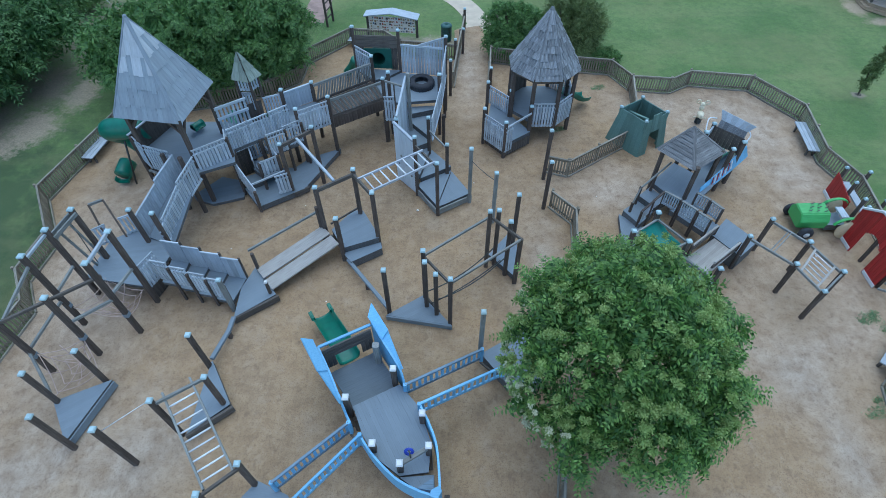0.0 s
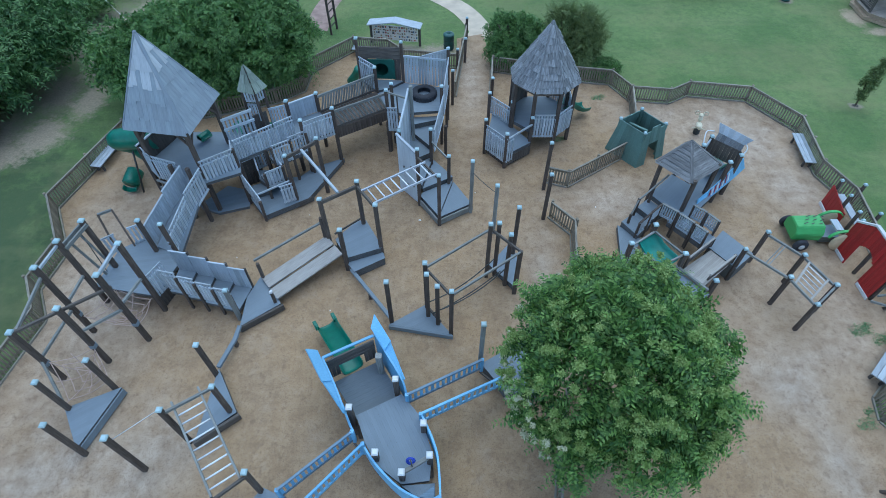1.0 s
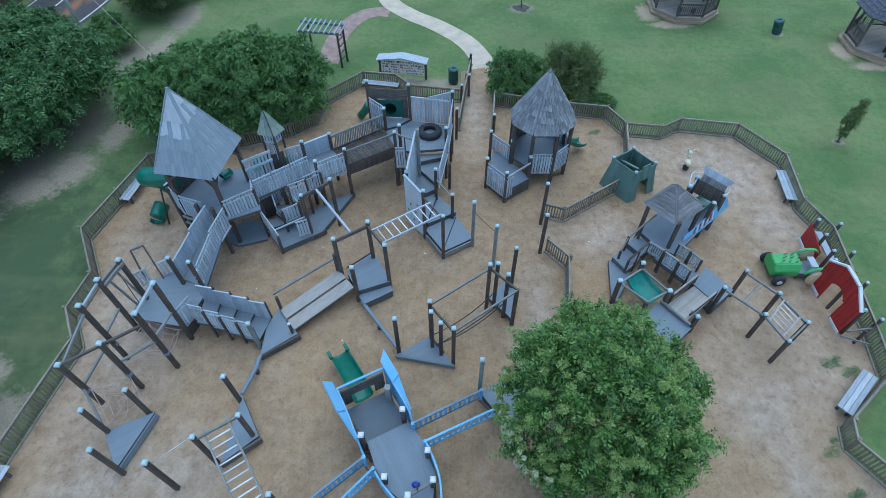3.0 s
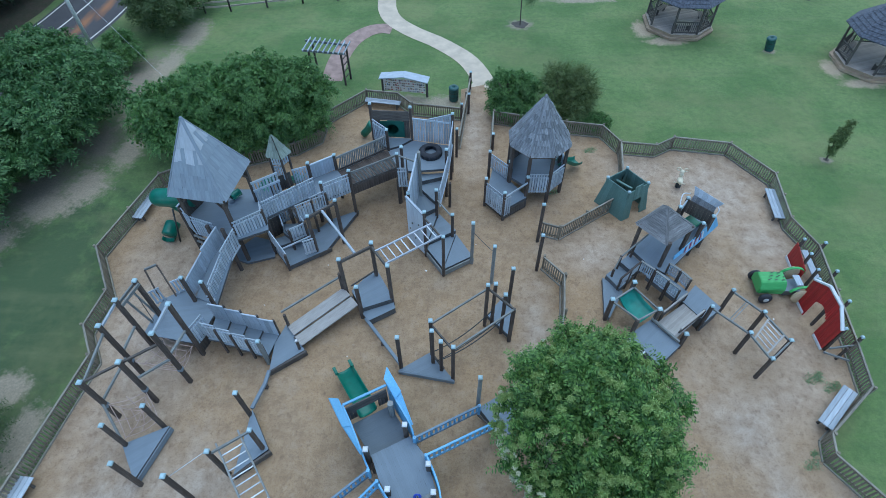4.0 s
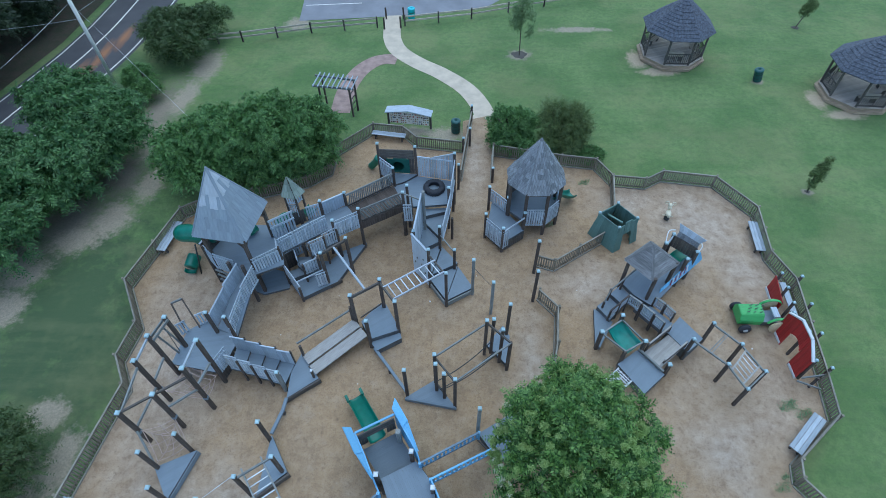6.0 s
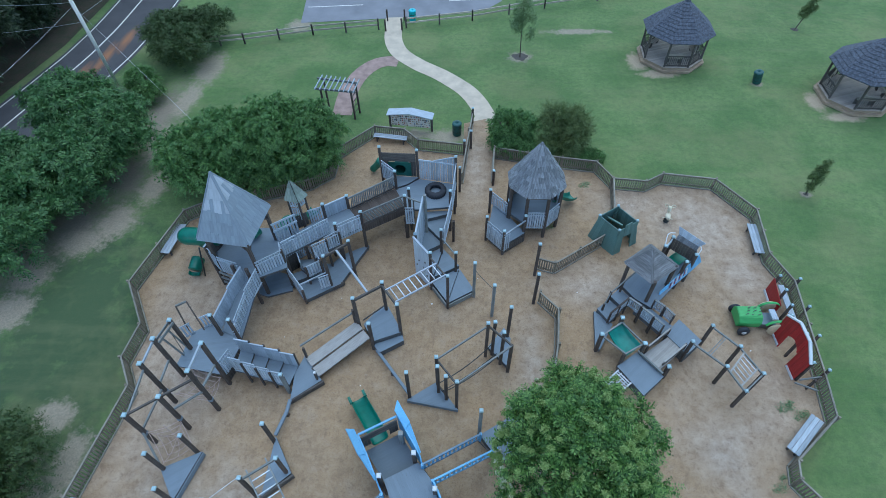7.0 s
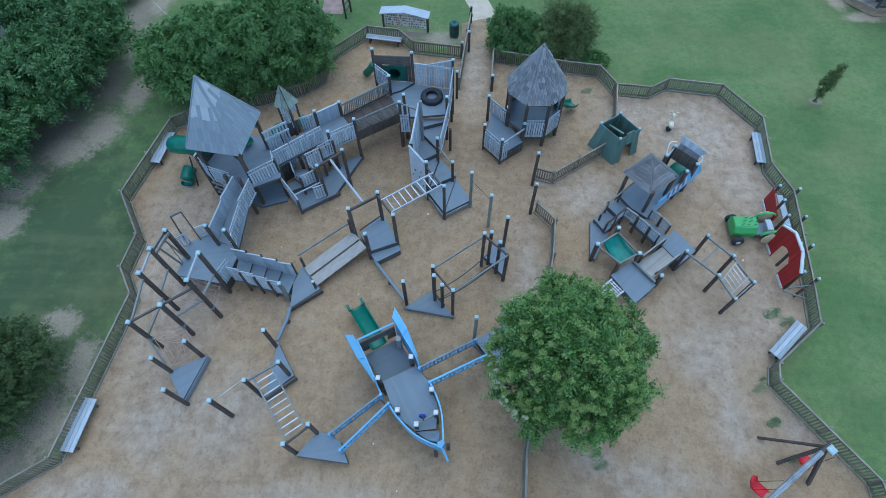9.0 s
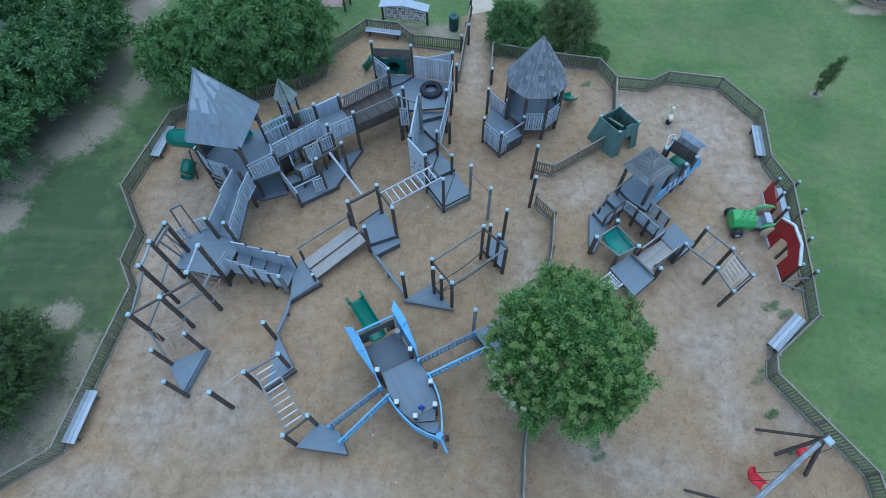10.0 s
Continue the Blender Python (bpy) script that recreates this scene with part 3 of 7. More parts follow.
def sand_mat():
    m, t, b = nodes("mulch_and_sand", 0.97)
    loc, pos = coords(t)
    big = noise_tex(t, pos, 0.28, 4.0, None, 0.55)
    wide = noise_tex(t, pos, 0.75, 5.0, None, 0.55)
    mid = noise_tex(t, pos, 2.2, 5.0, None, 0.55)
    blot = noise_tex(t, pos, 1.3, 6.0, None, 0.62)
    crumb = noise_tex(t, pos, 7.5, 6.0, None, 0.72)
    fine = noise_tex(t, pos, 26.0, 4.0, None, 0.7)
    c = mix(t, ramp(t, mid, 0.33, 0.67), (0.415, 0.302, 0.185), (0.307, 0.214, 0.129))
    c = mix(t, calc(t, "MULTIPLY", ramp(t, big, 0.42, 0.62), 0.55), c, (0.415, 0.277, 0.146))
    # trodden sand, greyish where it is bare and pinkish where it has dried
    soft = calc(t, "ADD", calc(t, "MULTIPLY", big, 0.5), calc(t, "MULTIPLY", wide, 0.5))
    dry = patches(t, pos, soft, [(14.5, 21.5, 3.8, 3.8), (16.0, 17.5, 1.9, 3.2), (10.5, 23.0, 2.2, 1.8), (7.5, 17.0, 2.2, 1.6), (13.5, 9.5, 3.0, 4.0), (1.4, 26.5, 0.9, 4.0), (-13.5, 12.0, 2.6, 6.0)], -0.5, 0.9, 3.0)
    c = mix(t, calc(t, "MULTIPLY", dry, 0.72), c, mix(t, ramp(t, mid, 0.36, 0.64), (0.55, 0.465, 0.375), (0.425, 0.345, 0.27)))
    pale = patches(t, pos, soft, [(11.5, 8.0, 1.6, 1.5), (12.2, 5.4, 0.9, 1.8), (8.6, 2.9, 2.6, 1.2), (14.6, 5.2, 0.9, 0.9), (6.1, 3.6, 1.2, 0.8), (-12.5, 5.0, 1.6, 2.2), (-9.6, 5.2, 2.0, 2.6), (-14.5, 2.0, 2.6, 1.2), (-5.7, 1.6, 4.0, 1.2), (3.9, 12.0, 0.9, 3.5)], -0.3, 0.8, 2.6)
    c = mix(t, calc(t, "MULTIPLY", pale, 0.62), c, mix(t, ramp(t, mid, 0.36, 0.64), (0.475, 0.42, 0.355), (0.36, 0.305, 0.245)))
    warm = patches(t, pos, soft, [(9.8, 6.0, 2.0, 3.2), (13.6, 7.2, 1.4, 2.6), (10.4, 1.6, 3.0, 1.0), (12.9, 10.5, 2.0, 1.6)], -0.2, 0.8, 2.6)
    c = mix(t, calc(t, "MULTIPLY", warm, 0.62), c, (0.35, 0.245, 0.14))
    # damp mulch in soft blots, kicked-up crumbs and chips
    c = mix(t, calc(t, "MULTIPLY", ramp(t, blot, 0.50, 0.70), 0.6), c, (0.24, 0.162, 0.096))
    c = mix(t, calc(t, "MULTIPLY", ramp(t, blot, 0.46, 0.28), 0.3), c, (0.481, 0.395, 0.301))
    c = mix(t, calc(t, "MULTIPLY", ramp(t, crumb, 0.53, 0.69), 0.55), c, (0.18, 0.124, 0.08))
    c = mix(t, calc(t, "MULTIPLY", ramp(t, crumb, 0.46, 0.28), 0.35), c, (0.481, 0.403, 0.310))
    c = mix(t, calc(t, "MULTIPLY", ramp(t, fine, 0.51, 0.66), 0.55), c, (0.17, 0.12, 0.08))
    scuff = noise_tex(t, pos, 3.4, 3.0, (1.0, 0.75, 1.0), 0.55)
    c = mix(t, calc(t, "MULTIPLY", ramp(t, scuff, 0.56, 0.70), 0.4), c, (0.17, 0.115, 0.074))
    t.links.new(c, b.inputs["Base Color"])
    bump(t, b, calc(t, "ADD", calc(t, "MULTIPLY", fine, 0.25), calc(t, "ADD", mid, calc(t, "MULTIPLY", crumb, 0.5))), 0.8, 0.05)
    return m


def sheet(name, poly, z, material, label, cell=0.0, rough=0.02):
    """A flat sheet over a polygon, cut into cells with slight unevenness when cell is given."""
    bm = bmesh.new()
    f = bm.faces.new([bm.verts.new((x, y, z)) for x, y in poly])
    bmesh.ops.triangulate(bm, faces=[f])
    if cell:
        for axis, n in ((0, (1, 0, 0)), (1, (0, 1, 0))):
            lo, hi = min(p[axis] for p in poly), max(p[axis] for p in poly)
            k = lo + cell
            while k < hi:
                co = [0, 0, 0]
                co[axis] = k
                bmesh.ops.bisect_plane(bm, geom=bm.verts[:] + bm.edges[:] + bm.faces[:], plane_co=co, plane_no=n)
                k += cell
        for v in bm.verts:
            v.co.z += rough * noise.noise((v.co.x * 0.5, v.co.y * 0.5, 1.0)) + 0.4 * rough * noise.noise((v.co.x * 1.7, v.co.y * 1.7, 4.0))
            v.co.z = max(v.co.z, z - 0.012)
    if sum(fc.normal.z for fc in bm.faces) < 0:
        bmesh.ops.reverse_faces(bm, faces=bm.faces[:])
    me = bpy.data.meshes.new(name)
    bm.to_mesh(me)
    bm.free()
    me.materials.append(material)
    me.shade_smooth()
    return tagged(new(name, me), label, "ground", "", "structure")


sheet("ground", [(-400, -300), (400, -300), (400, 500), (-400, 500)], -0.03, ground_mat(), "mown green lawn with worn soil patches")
sand = FENCE[:] + [(0.6, 31.2), (2.3, 31.8)] + EAST + [(16.7, -14), (-20.0, -14)]
def litter_mat():
    m, t, b = nodes("shaded_leaf_litter", 0.95)
    loc, pos = coords(t)
    v, f = noise_tex(t, pos, 1.3, 7.0, None, 0.7), noise_tex(t, pos, 14.0, 6.0, None, 0.7)
    # litter browns kept near black: the wood's deep shade is in the colour
    c = mix(t, ramp(t, v, 0.4, 0.6), (0.05, 0.06, 0.03), (0.085, 0.065, 0.045))
    c = mix(t, calc(t, "MULTIPLY", ramp(t, f, 0.45, 0.62), 0.6), c, (0.028, 0.026, 0.018))
    t.links.new(c, b.inputs["Base Color"])
    bump(t, b, f, 0.8, 0.05)
    return m


sheet("woodland_floor", [(-37.6, -20), (-38.2, 14), (-36.4, 28), (-34.6, 37), (-33.6, 42), (-33.2, 50), (-33.0, 90), (-70, 90), (-70, -20)], -0.02, litter_mat(), "leaf litter under the woodland trees, darkened for their deep shade")
sheet("playground_ground", sand, 0.0, sand_mat(), "tan mulch and sand ground of the play area", 0.6, 0.035)


def strip(name, centre, width, z, material, label):
    pts = smooth_line([(x, y, 0) for x, y in centre], 8)
    lft, rgt = [], []
    for i, p in enumerate(pts):
        d = (pts[min(i + 1, len(pts) - 1)] - pts[max(i - 1, 0)]).normalized()
        s = Vector((-d.y, d.x, 0)) * width / 2
        lft.append((p + s)[:2])
        rgt.append((p - s)[:2])
    v = [(*p, z) for p in lft] + [(*p, z) for p in rgt]
    n = len(pts)
    return tagged(new(name, mesh_of(name, v, [(n + i, n + i + 1, i + 1, i) for i in range(n - 1)], material)), label, "path", "", "structure")


strip("footpath", [(1.9, 31.3), (2.1, 32.3), (1.0, 34.96), (-1.02, 37.24), (-3.06, 38.9), (-4.6, 40.6), (-5.3, 42.4), (-5.5, 44.3), (-5.6, 46.6)], 1.5, -0.006, CONCRETE, "pale concrete footpath curving over the lawn")
strip("brick_path", [(-4.7, 39.3), (-5.6, 39.4), (-6.6, 38.9), (-7.6, 37.4), (-8.2, 35.0), (-8.3, 32.2)], 1.45, -0.010, BRICKP, "worn red brick path beside the lawn")
strip("road", [(-34.5, 14), (-32.5, 28), (-30.6, 37), (-29.75, 42), (-29.3, 50), (-29, 80)], 6.2, -0.012, ASPHALT, "dark asphalt two-lane road")
for off, name, w in ((-2.85, "edge_line", 0.12), (-0.75, "centre_line", 0.14), (2.8, "edge_line", 0.12)):
    strip(name, [(-34.5 + off, 14), (-32.5 + off, 28), (-30.6 + off, 37), (-29.75 + off, 42), (-29.3 + off, 50), (-29 + off, 80)], w, -0.008, LINE, "white painted road line")
def road_mat():
    m, t, b = nodes("streaked_asphalt", 0.9)
    loc, pos = coords(t)
    v, f = noise_tex(t, pos, 0.5, 6.0), noise_tex(t, pos, 40.0, 4.0)
    c = mix(t, ramp(t, v, 0.3, 0.75), (0.085, 0.088, 0.096), (0.056, 0.058, 0.064))
    # orange streaks along the right-hand lane
    orange_streak = patches(t, pos, noise_tex(t, pos, 0.9, 6.0, (1.6, 0.4, 1.0)), [(-30.0, 36.8, 0.5, 2.6), (-29.2, 40.0, 0.55, 2.8), (-28.6, 43.0, 0.5, 2.2)], -0.2, 0.8, 1.6)
    c = mix(t, calc(t, "MULTIPLY", orange_streak, 0.85), c, (0.34, 0.16, 0.075))
    t.links.new(c, b.inputs["Base Color"])
    bump(t, b, f, 0.3, 0.004)
    return m


bpy.data.objects["road"].data.materials[0] = road_mat()
sheet("car_park", [(-13.9, 45.7), (-6.5, 46.4), (-1.3, 47.0), (2.6, 47.9), (4.2, 49.6), (4.6, 75), (-16, 75)], -0.008, PARK, "grey asphalt car park")
for x0, x1, y in ((-13.8, -8.7, 48.6), (-14.0, -8.9, 51.4), (-14.2, -9.1, 54.2), (-0.7, 3.6, 49.7), (-0.6, 3.8, 52.5)):
    strip("bay_line", [(x0, y), ((x0 + x1) / 2, y + 0.2), (x1, y + 0.4)], 0.12, -0.003, LINE, "white painted parking bay line")

# ---- west tower and its ramps ----
def west_tower():
    T = thing("play_tower", "tall weathered wooden play tower with a steep grey pyramid roof", "play tower", (-10.85, 17.6, 0))
    z = 2.05
    for x, y, top in ((-12.1, 16.75, 4.55), (-9.95, 16.3, 4.5), (-9.55, 18.5, 4.5), (-11.75, 18.95, 4.5)):
        post(T, x, y, top, w=0.17, cap=None)
    for x, y in ((-12.55, 17.0), (-8.75, 16.95), (-8.75, 18.9), (-10.2, 15.75), (-10.95, 15.95)):
        post(T, x, y, 3.0, cap=None)
    deck(T, [(-12.7, 17.1), (-10.9, 15.95), (-9.85, 15.95), (-8.55, 16.6), (-8.8, 17.4), (-8.5, 19.3), (-11.8, 19.3)], z, 15)
    E_ = 4.42
    pyramid(T, [(-12.32, 16.48, E_), (-9.74, 16.06, E_), (-9.35, 18.76, E_), (-11.95, 19.2, E_)], (-10.87, 17.58, 7.66), 6, 0.2, METALR, jag=0.16, top=(0.45, 0.66, 0.8, 0.8), drop=0.03, thick=0.022, even=0.9, seam=0.0015, over=0.07, hip=METALR)
    for a, b in (((-12.1, 16.75), (-9.95, 16.3)), ((-9.95, 16.3), (-9.55, 18.5)), ((-9.55, 18.5), (-11.75, 18.95)), ((-11.75, 18.95), (-12.1, 16.75))):
        beam(T, "eave_beam", (*a, 4.35), (*b, 4.35), 0.06, 0.2, POST)
        va, vb = Vector((*a, 0)), Vector((*b, 0))
        for p, q in ((va, vb), (vb, va)):
            k = p.lerp(q, 0.25)
            beam(T, "brace", (*p[:2], 3.6), (k.x, k.y, 4.3), 0.07, 0.1, POST)
    rail(T, (-9.85, 16.08), (-8.72, 16.9), z)
    rail(T, (-12.54, 17.0), (-11.96, 16.44), z)
    rail(T, (-11.9, 16.45), (-10.78, 16.05), z)
    panel(T, (-12.72, 17.1), (-11.9, 19.25), 1.8, 3.0, BROWN)
    beam(T, "top_rail", (-12.72, 17.1, 3.02), (-11.9, 19.25, 3.02), 0.09, 0.05, SLAT)
    P, Q = Vector((-9.45, 18.3, 0)), Vector((-8.36, 19.08, 0))
    for zz, out_ in ((3.4, 0.03), (2.92, 0.06)):
        o = Vector((0.55, -0.83, 0)) * out_
        beam(T, "top_rail", P + o + Vector((0, 0, zz)), Q + o + Vector((0, 0, zz)), 0.05, 0.13, SLAT)
    for i in range(8):
        p = P.lerp(Q, (i + 0.5) / 8)
        beam(T, "slat", (p.x, p.y, z), (p.x, p.y, 3.38), 0.03, 0.1, SLAT, up=(Q - P).normalized())
    rail(T, (-8.72, 16.86), (-8.95, 17.5), z)
    # climbing rungs under the west rail
    for i in range(4):
        beam(T, "rung", (-12.2, 16.55, 0.45 + 0.4 * i), (-11.1, 16.1, 0.45 + 0.4 * i), 0.08, 0.1, RAILW)
    return T


west_tower()

S = thing("tube_slide", "green plastic spiral tube slide beside the tower", "slide", (-13.4, 18.0, 0))
pts = smooth_line([(-12.4, 18.1, 2.65), (-13.4, 18.2, 2.55), (-14.2, 18.4, 2.35), (-14.5, 18.8, 1.95), (-14.3, 19.25, 1.4), (-13.9, 19.3, 0.9)], 5)
put("tube", tube_mesh("tube", pts, 0.46, PLASTIC, 20), Matrix.Identity(4), S)
put("exit_tube", tube_mesh("exit_tube", smooth_line([(-14.2, 18.25, 0.66), (-14.24, 17.9, 0.56), (-14.28, 17.6, 0.46)], 5), 0.36, PLASTIC, 18), Matrix.Identity(4), S)
put("exit_lip", chute("exit_lip", smooth_line([(-14.28, 17.62, 0.22), (-14.28, 17.4, 0.18)], 3), 0.6, 0.22, PLASTIC), Matrix.Identity(4), S)
rod(S, "support", (-13.85, 17.55, 0), (-13.45, 17.75, 2.2), 0.04, DARKM)
S = thing("slide", "green plastic slide behind the tower", "slide", (-8.9, 20.2, 0))
put("chute", chute("chute", smooth_line([(-9.3, 19.2, 2.05), (-9.15, 19.9, 1.9), (-8.75, 21.0, 0.9), (-8.5, 21.8, 0.35), (-8.4, 22.3, 0.3)], 5), 0.55, 0.28, PLASTIC), Matrix.Identity(4), S)
put("hood", chute("hood", smooth_line([(-10.75, 18.45, 2.5), (-10.45, 18.9, 2.48)], 3), 0.32, -0.25, PLASTIC), Matrix.Identity(4), S)


S = thing("tunnel_slide", "short green plastic tube slide below the tunnel wall", "slide", (-5.2, 26.1, 0))
put("tube", tube_mesh("tube", smooth_line([(-4.75, 25.85, 1.2), (-5.0, 26.0, 0.7), (-5.35, 26.15, 0.22)], 4), 0.23, PLASTIC, 16), Matrix.Identity(4), S)


def ramp_down():
    T = thing("ramp", "steep grey boarded ramp with slatted wooden side rails", "ramp", (-10.7, 14.6, 0))
    a, b, c, d = (-10.68, 16.0), (-9.8, 15.95), (-10.35, 13.05), (-11.35, 13.4)
    sl = lambda x, y: (y - 13.2) * (1.1 / 2.7)
    deck(T, [d, c, b, a], 0.97, 85, slope=sl)
    for a_, b_, za, zb in (((-10.48, 15.85), (-11.02, 14.82), 3.05, 2.62), ((-11.0, 14.78), (-11.5, 13.45), 2.52, 2.05)):
        panel(T, a_, b_, za - 1.15, za, SLAT, z0b=zb - 1.15, z1b=zb, board=0.17)
        beam(T, "cap_rail", (*a_, za + 0.02), (*b_, zb + 0.02), 0.08, 0.05, SLAT)
        beam(T, "bottom_rail", (*a_, za - 1.1), (*b_, zb - 1.1), 0.06, 0.09, SLAT)
    rail(T, (-9.72, 15.75), (-10.18, 14.72), 2.1, 1.68, high=0.95)
    rail(T, (-10.17, 14.68), (-10.5, 13.35), 1.58, 1.1, high=0.95)
    rail(T, (-10.48, 13.3), (-10.42, 12.85), 1.0, high=0.9)
    post(T, -11.36, 13.26, 2.68)
    post(T, -10.37, 12.96, 2.80)
    return T


ramp_down()


def corner_platform():
    T = thing("climbing_platform", "grey wooden climbing platform with tall dark posts", "play platform", (-11.6, 12.0, 0))
    deck(T, [(-13.05, 11.55), (-10.6, 11.1), (-10.3, 12.6), (-10.4, 13.1), (-11.4, 13.5), (-12.0, 13.95), (-12.85, 13.35)], 0.95, 10)
    for x, y, h in ((-12.65, 12.48, 3.5), (-13.02, 11.5, 3.55), (-10.66, 11.13, 3.87), (-10.82, 9.84, 3.87), (-12.97, 10.18, 3.8)):
        post(T, x, y, h, w=0.17)
    for x, y in ((-10.45, 12.6), (-12.0, 13.85), (-12.85, 13.15)):
        post(T, x, y, 0.85, cap=None)
    for o in (-0.1, 0.1):
        beam(T, "head_beam", (-12.62 + o, 12.5 - 0.4 * o, 3.34), (-13.02 + o, 11.55 - 0.4 * o, 3.14), 0.06, 0.15, RAILW)
    for k in (0.35, 0.75):
        beam(T, "bar", (-12.62 - 0.4 * k, 12.5 - 0.95 * k, 3.2), (-12.6 - 0.35 * k, 12.75 - 0.85 * k, 0.95), 0.06, 0.08, RAILW)
    rod(T, "pull_rope", (-12.72, 12.2, 3.15), (-12.85, 12.2, 0.98), 0.015, DARKM)
    beam(T, "arm", (-10.68, 11.1, 3.85), (-10.82, 9.84, 3.8), 0.09, 0.12, SLAT)
    beam(T, "arm", (-13.05, 11.5, 3.4), (-12.98, 10.2, 3.6), 0.08, 0.1, SLAT)
    # ladder frame behind the platform
    beam(T, "ladder_side", (-13.56, 14.2, 2.0), (-12.95, 13.3, 0.9), 0.07, 0.09, POST)
    beam(T, "ladder_side", (-13.13, 14.48, 2.0), (-12.3, 13.5, 0.9), 0.07, 0.09, POST)
    beam(T, "ladder_rung", (-13.56, 14.2, 2.0), (-13.13, 14.48, 2.0), 0.08, 0.11, RAILW)
    rail(T, (-12.3, 13.62), (-11.9, 13.86), 0.92, high=0.88, toprail=False)
    rail(T, (-13.05, 13.05), (-12.68, 13.34), 0.92, high=0.88, toprail=False)
    # boarded side below the platform
    panel(T, (-10.7, 11.15), (-10.35, 12.3), 0.05, 0.85, BROWN)
    return T


corner_platform()


def stepped_ramp():
    T = thing("stepped_ramp", "grey stepped ramp with slatted and boarded sides", "ramp", (-9.0, 11.7, 0))
    n = 4
    F0, F1, B0, B1 = Vector((-10.25, 11.4)), Vector((-7.7, 10.85)), Vector((-10.25, 12.45)), Vector((-7.45, 11.92))
    for i in range(n):
        k0, k1 = i / n, (i + 1) / n
        z = 0.85 - 0.16 * i
        f0, f1, b0, b1 = F0.lerp(F1, k0), F0.lerp(F1, k1), B0.lerp(B1, k0), B0.lerp(B1, k1)
        deck(T, [tuple(f0), tuple(f1), tuple(b1), tuple(b0)], z, -12, board=0.26)
        rail(T, tuple(f0.lerp(f1, 0.06)), tuple(f1), z, high=1.2, low=0.2)
        panel(T, tuple(b0.lerp(b1, 0.02)), tuple(b1), z - 0.1, z + 1.08, board=0.24)
        beam(T, "cap_rail", (b0.x, b0.y, z + 1.08), (b1.x, b1.y, z + 1.08), 0.06, 0.05, SLAT)
        post(T, f1.x, f1.y - 0.03, z + 1.0, w=0.09, cap=None)
        post(T, b1.x, b1.y + 0.05, z + 1.1, w=0.09, cap=None)
    rail(T, (-10.62, 11.18), (-10.32, 11.9), 0.92, high=1.02, low=-0.15)
    post(T, -7.7, 10.72, 1.85, cap=CAP, material=RAILW)
    return T


stepped_ramp()
T = thing("deck_platform", "low grey wedge-shaped deck with a dark timber edge", "play platform", (-6.9, 11.3, 0))
deck(T, [(-7.25, 12.45), (-7.55, 11.5), (-7.5, 10.2), (-6.2, 11.2), (-7.0, 12.3)], 0.35, 40, thick=0.33)
beam(T, "edge_beam", (-7.53, 10.155, 0.18), (-6.12, 11.175, 0.18), 0.1, 0.3, BROWN)
post(T, -6.42, 11.25, 1.0, z0=0.3, cap=CAPW, w=0.1)


def plank_bridge():
    T = thing("plank_bridge", "bridge of two bare pale planks with a hand rail", "bridge", (-5.5, 12.8, 0))
    for a, b in (((-6.95, 12.08, 0.42), (-4.68, 13.98, 0.78)), ((-6.52, 11.56, 0.42), (-4.26, 13.46, 0.78))):
        beam(T, "plank", a, b, 0.57, 0.07, PALE)
    beam(T, "beam", (-6.75, 11.75, 0.33), (-4.4, 13.75, 0.68), 0.12, 0.14, BROWN)
    beam(T, "hand_rail", (-7.25, 12.45, 1.35), (-4.85, 14.25, 1.6), 0.08, 0.1, RAILW)
    post(T, -7.1, 12.35, 1.3, z0=0.3, w=0.11, cap=None)
    post(T, -4.9, 14.15, 1.9, z0=0.0, w=0.12, cap=None)
    return T


plank_bridge()


def bar_platform():
    T = thing("bar_platform", "grey deck platform with tall posts and an overhead beam", "play platform", (-3.5, 13.9, 0))
    deck(T, [(-4.5, 14.1), (-3.93, 13.13), (-2.55, 13.68), (-3.35, 15.15), (-3.75, 15.15)], 0.68, 35, thick=0.62)
    deck(T, [(-3.95, 13.1), (-3.6, 12.65), (-2.45, 13.35), (-2.55, 13.65)], 0.42, 35, thick=0.4)
    for x, y, h in ((-4.74, 14.1, 2.95), (-3.44, 15.0, 3.02), (-2.62, 13.75, 3.0), (-3.95, 13.1, 2.35)):
        post(T, x, y, h, w=0.16)
    beam(T, "head_beam", (-4.8, 14.02, 2.8), (-3.38, 14.98, 2.82), 0.09, 0.17, BROWN)
    beam(T, "head_beam", (-3.44, 14.95, 2.8), (-2.6, 13.75, 2.82), 0.09, 0.17, BROWN)
    beam(T, "foot_rail", (-4.5, 14.2, 0.9), (-3.5, 15.1, 0.9), 0.05, 0.08, BROWN)
    return T


bar_platform()


def ladder(parent, a, b, wide, rungs, side_mat, rung_mat, w=0.06, h=0.1, r=0.02):
    a, b = Vector(a), Vector(b)
    s = Vector((-(b - a).y, (b - a).x, 0)).normalized() * wide / 2
    for k in (-1, 1):
        beam(parent, "side_rail", a + s * k, b + s * k, w, h, side_mat)
    for i in range(rungs):
        p = a.lerp(b, (i + 0.7) / (rungs + 0.4))
        rod(parent, "rung", p - s, p + s, r, rung_mat)


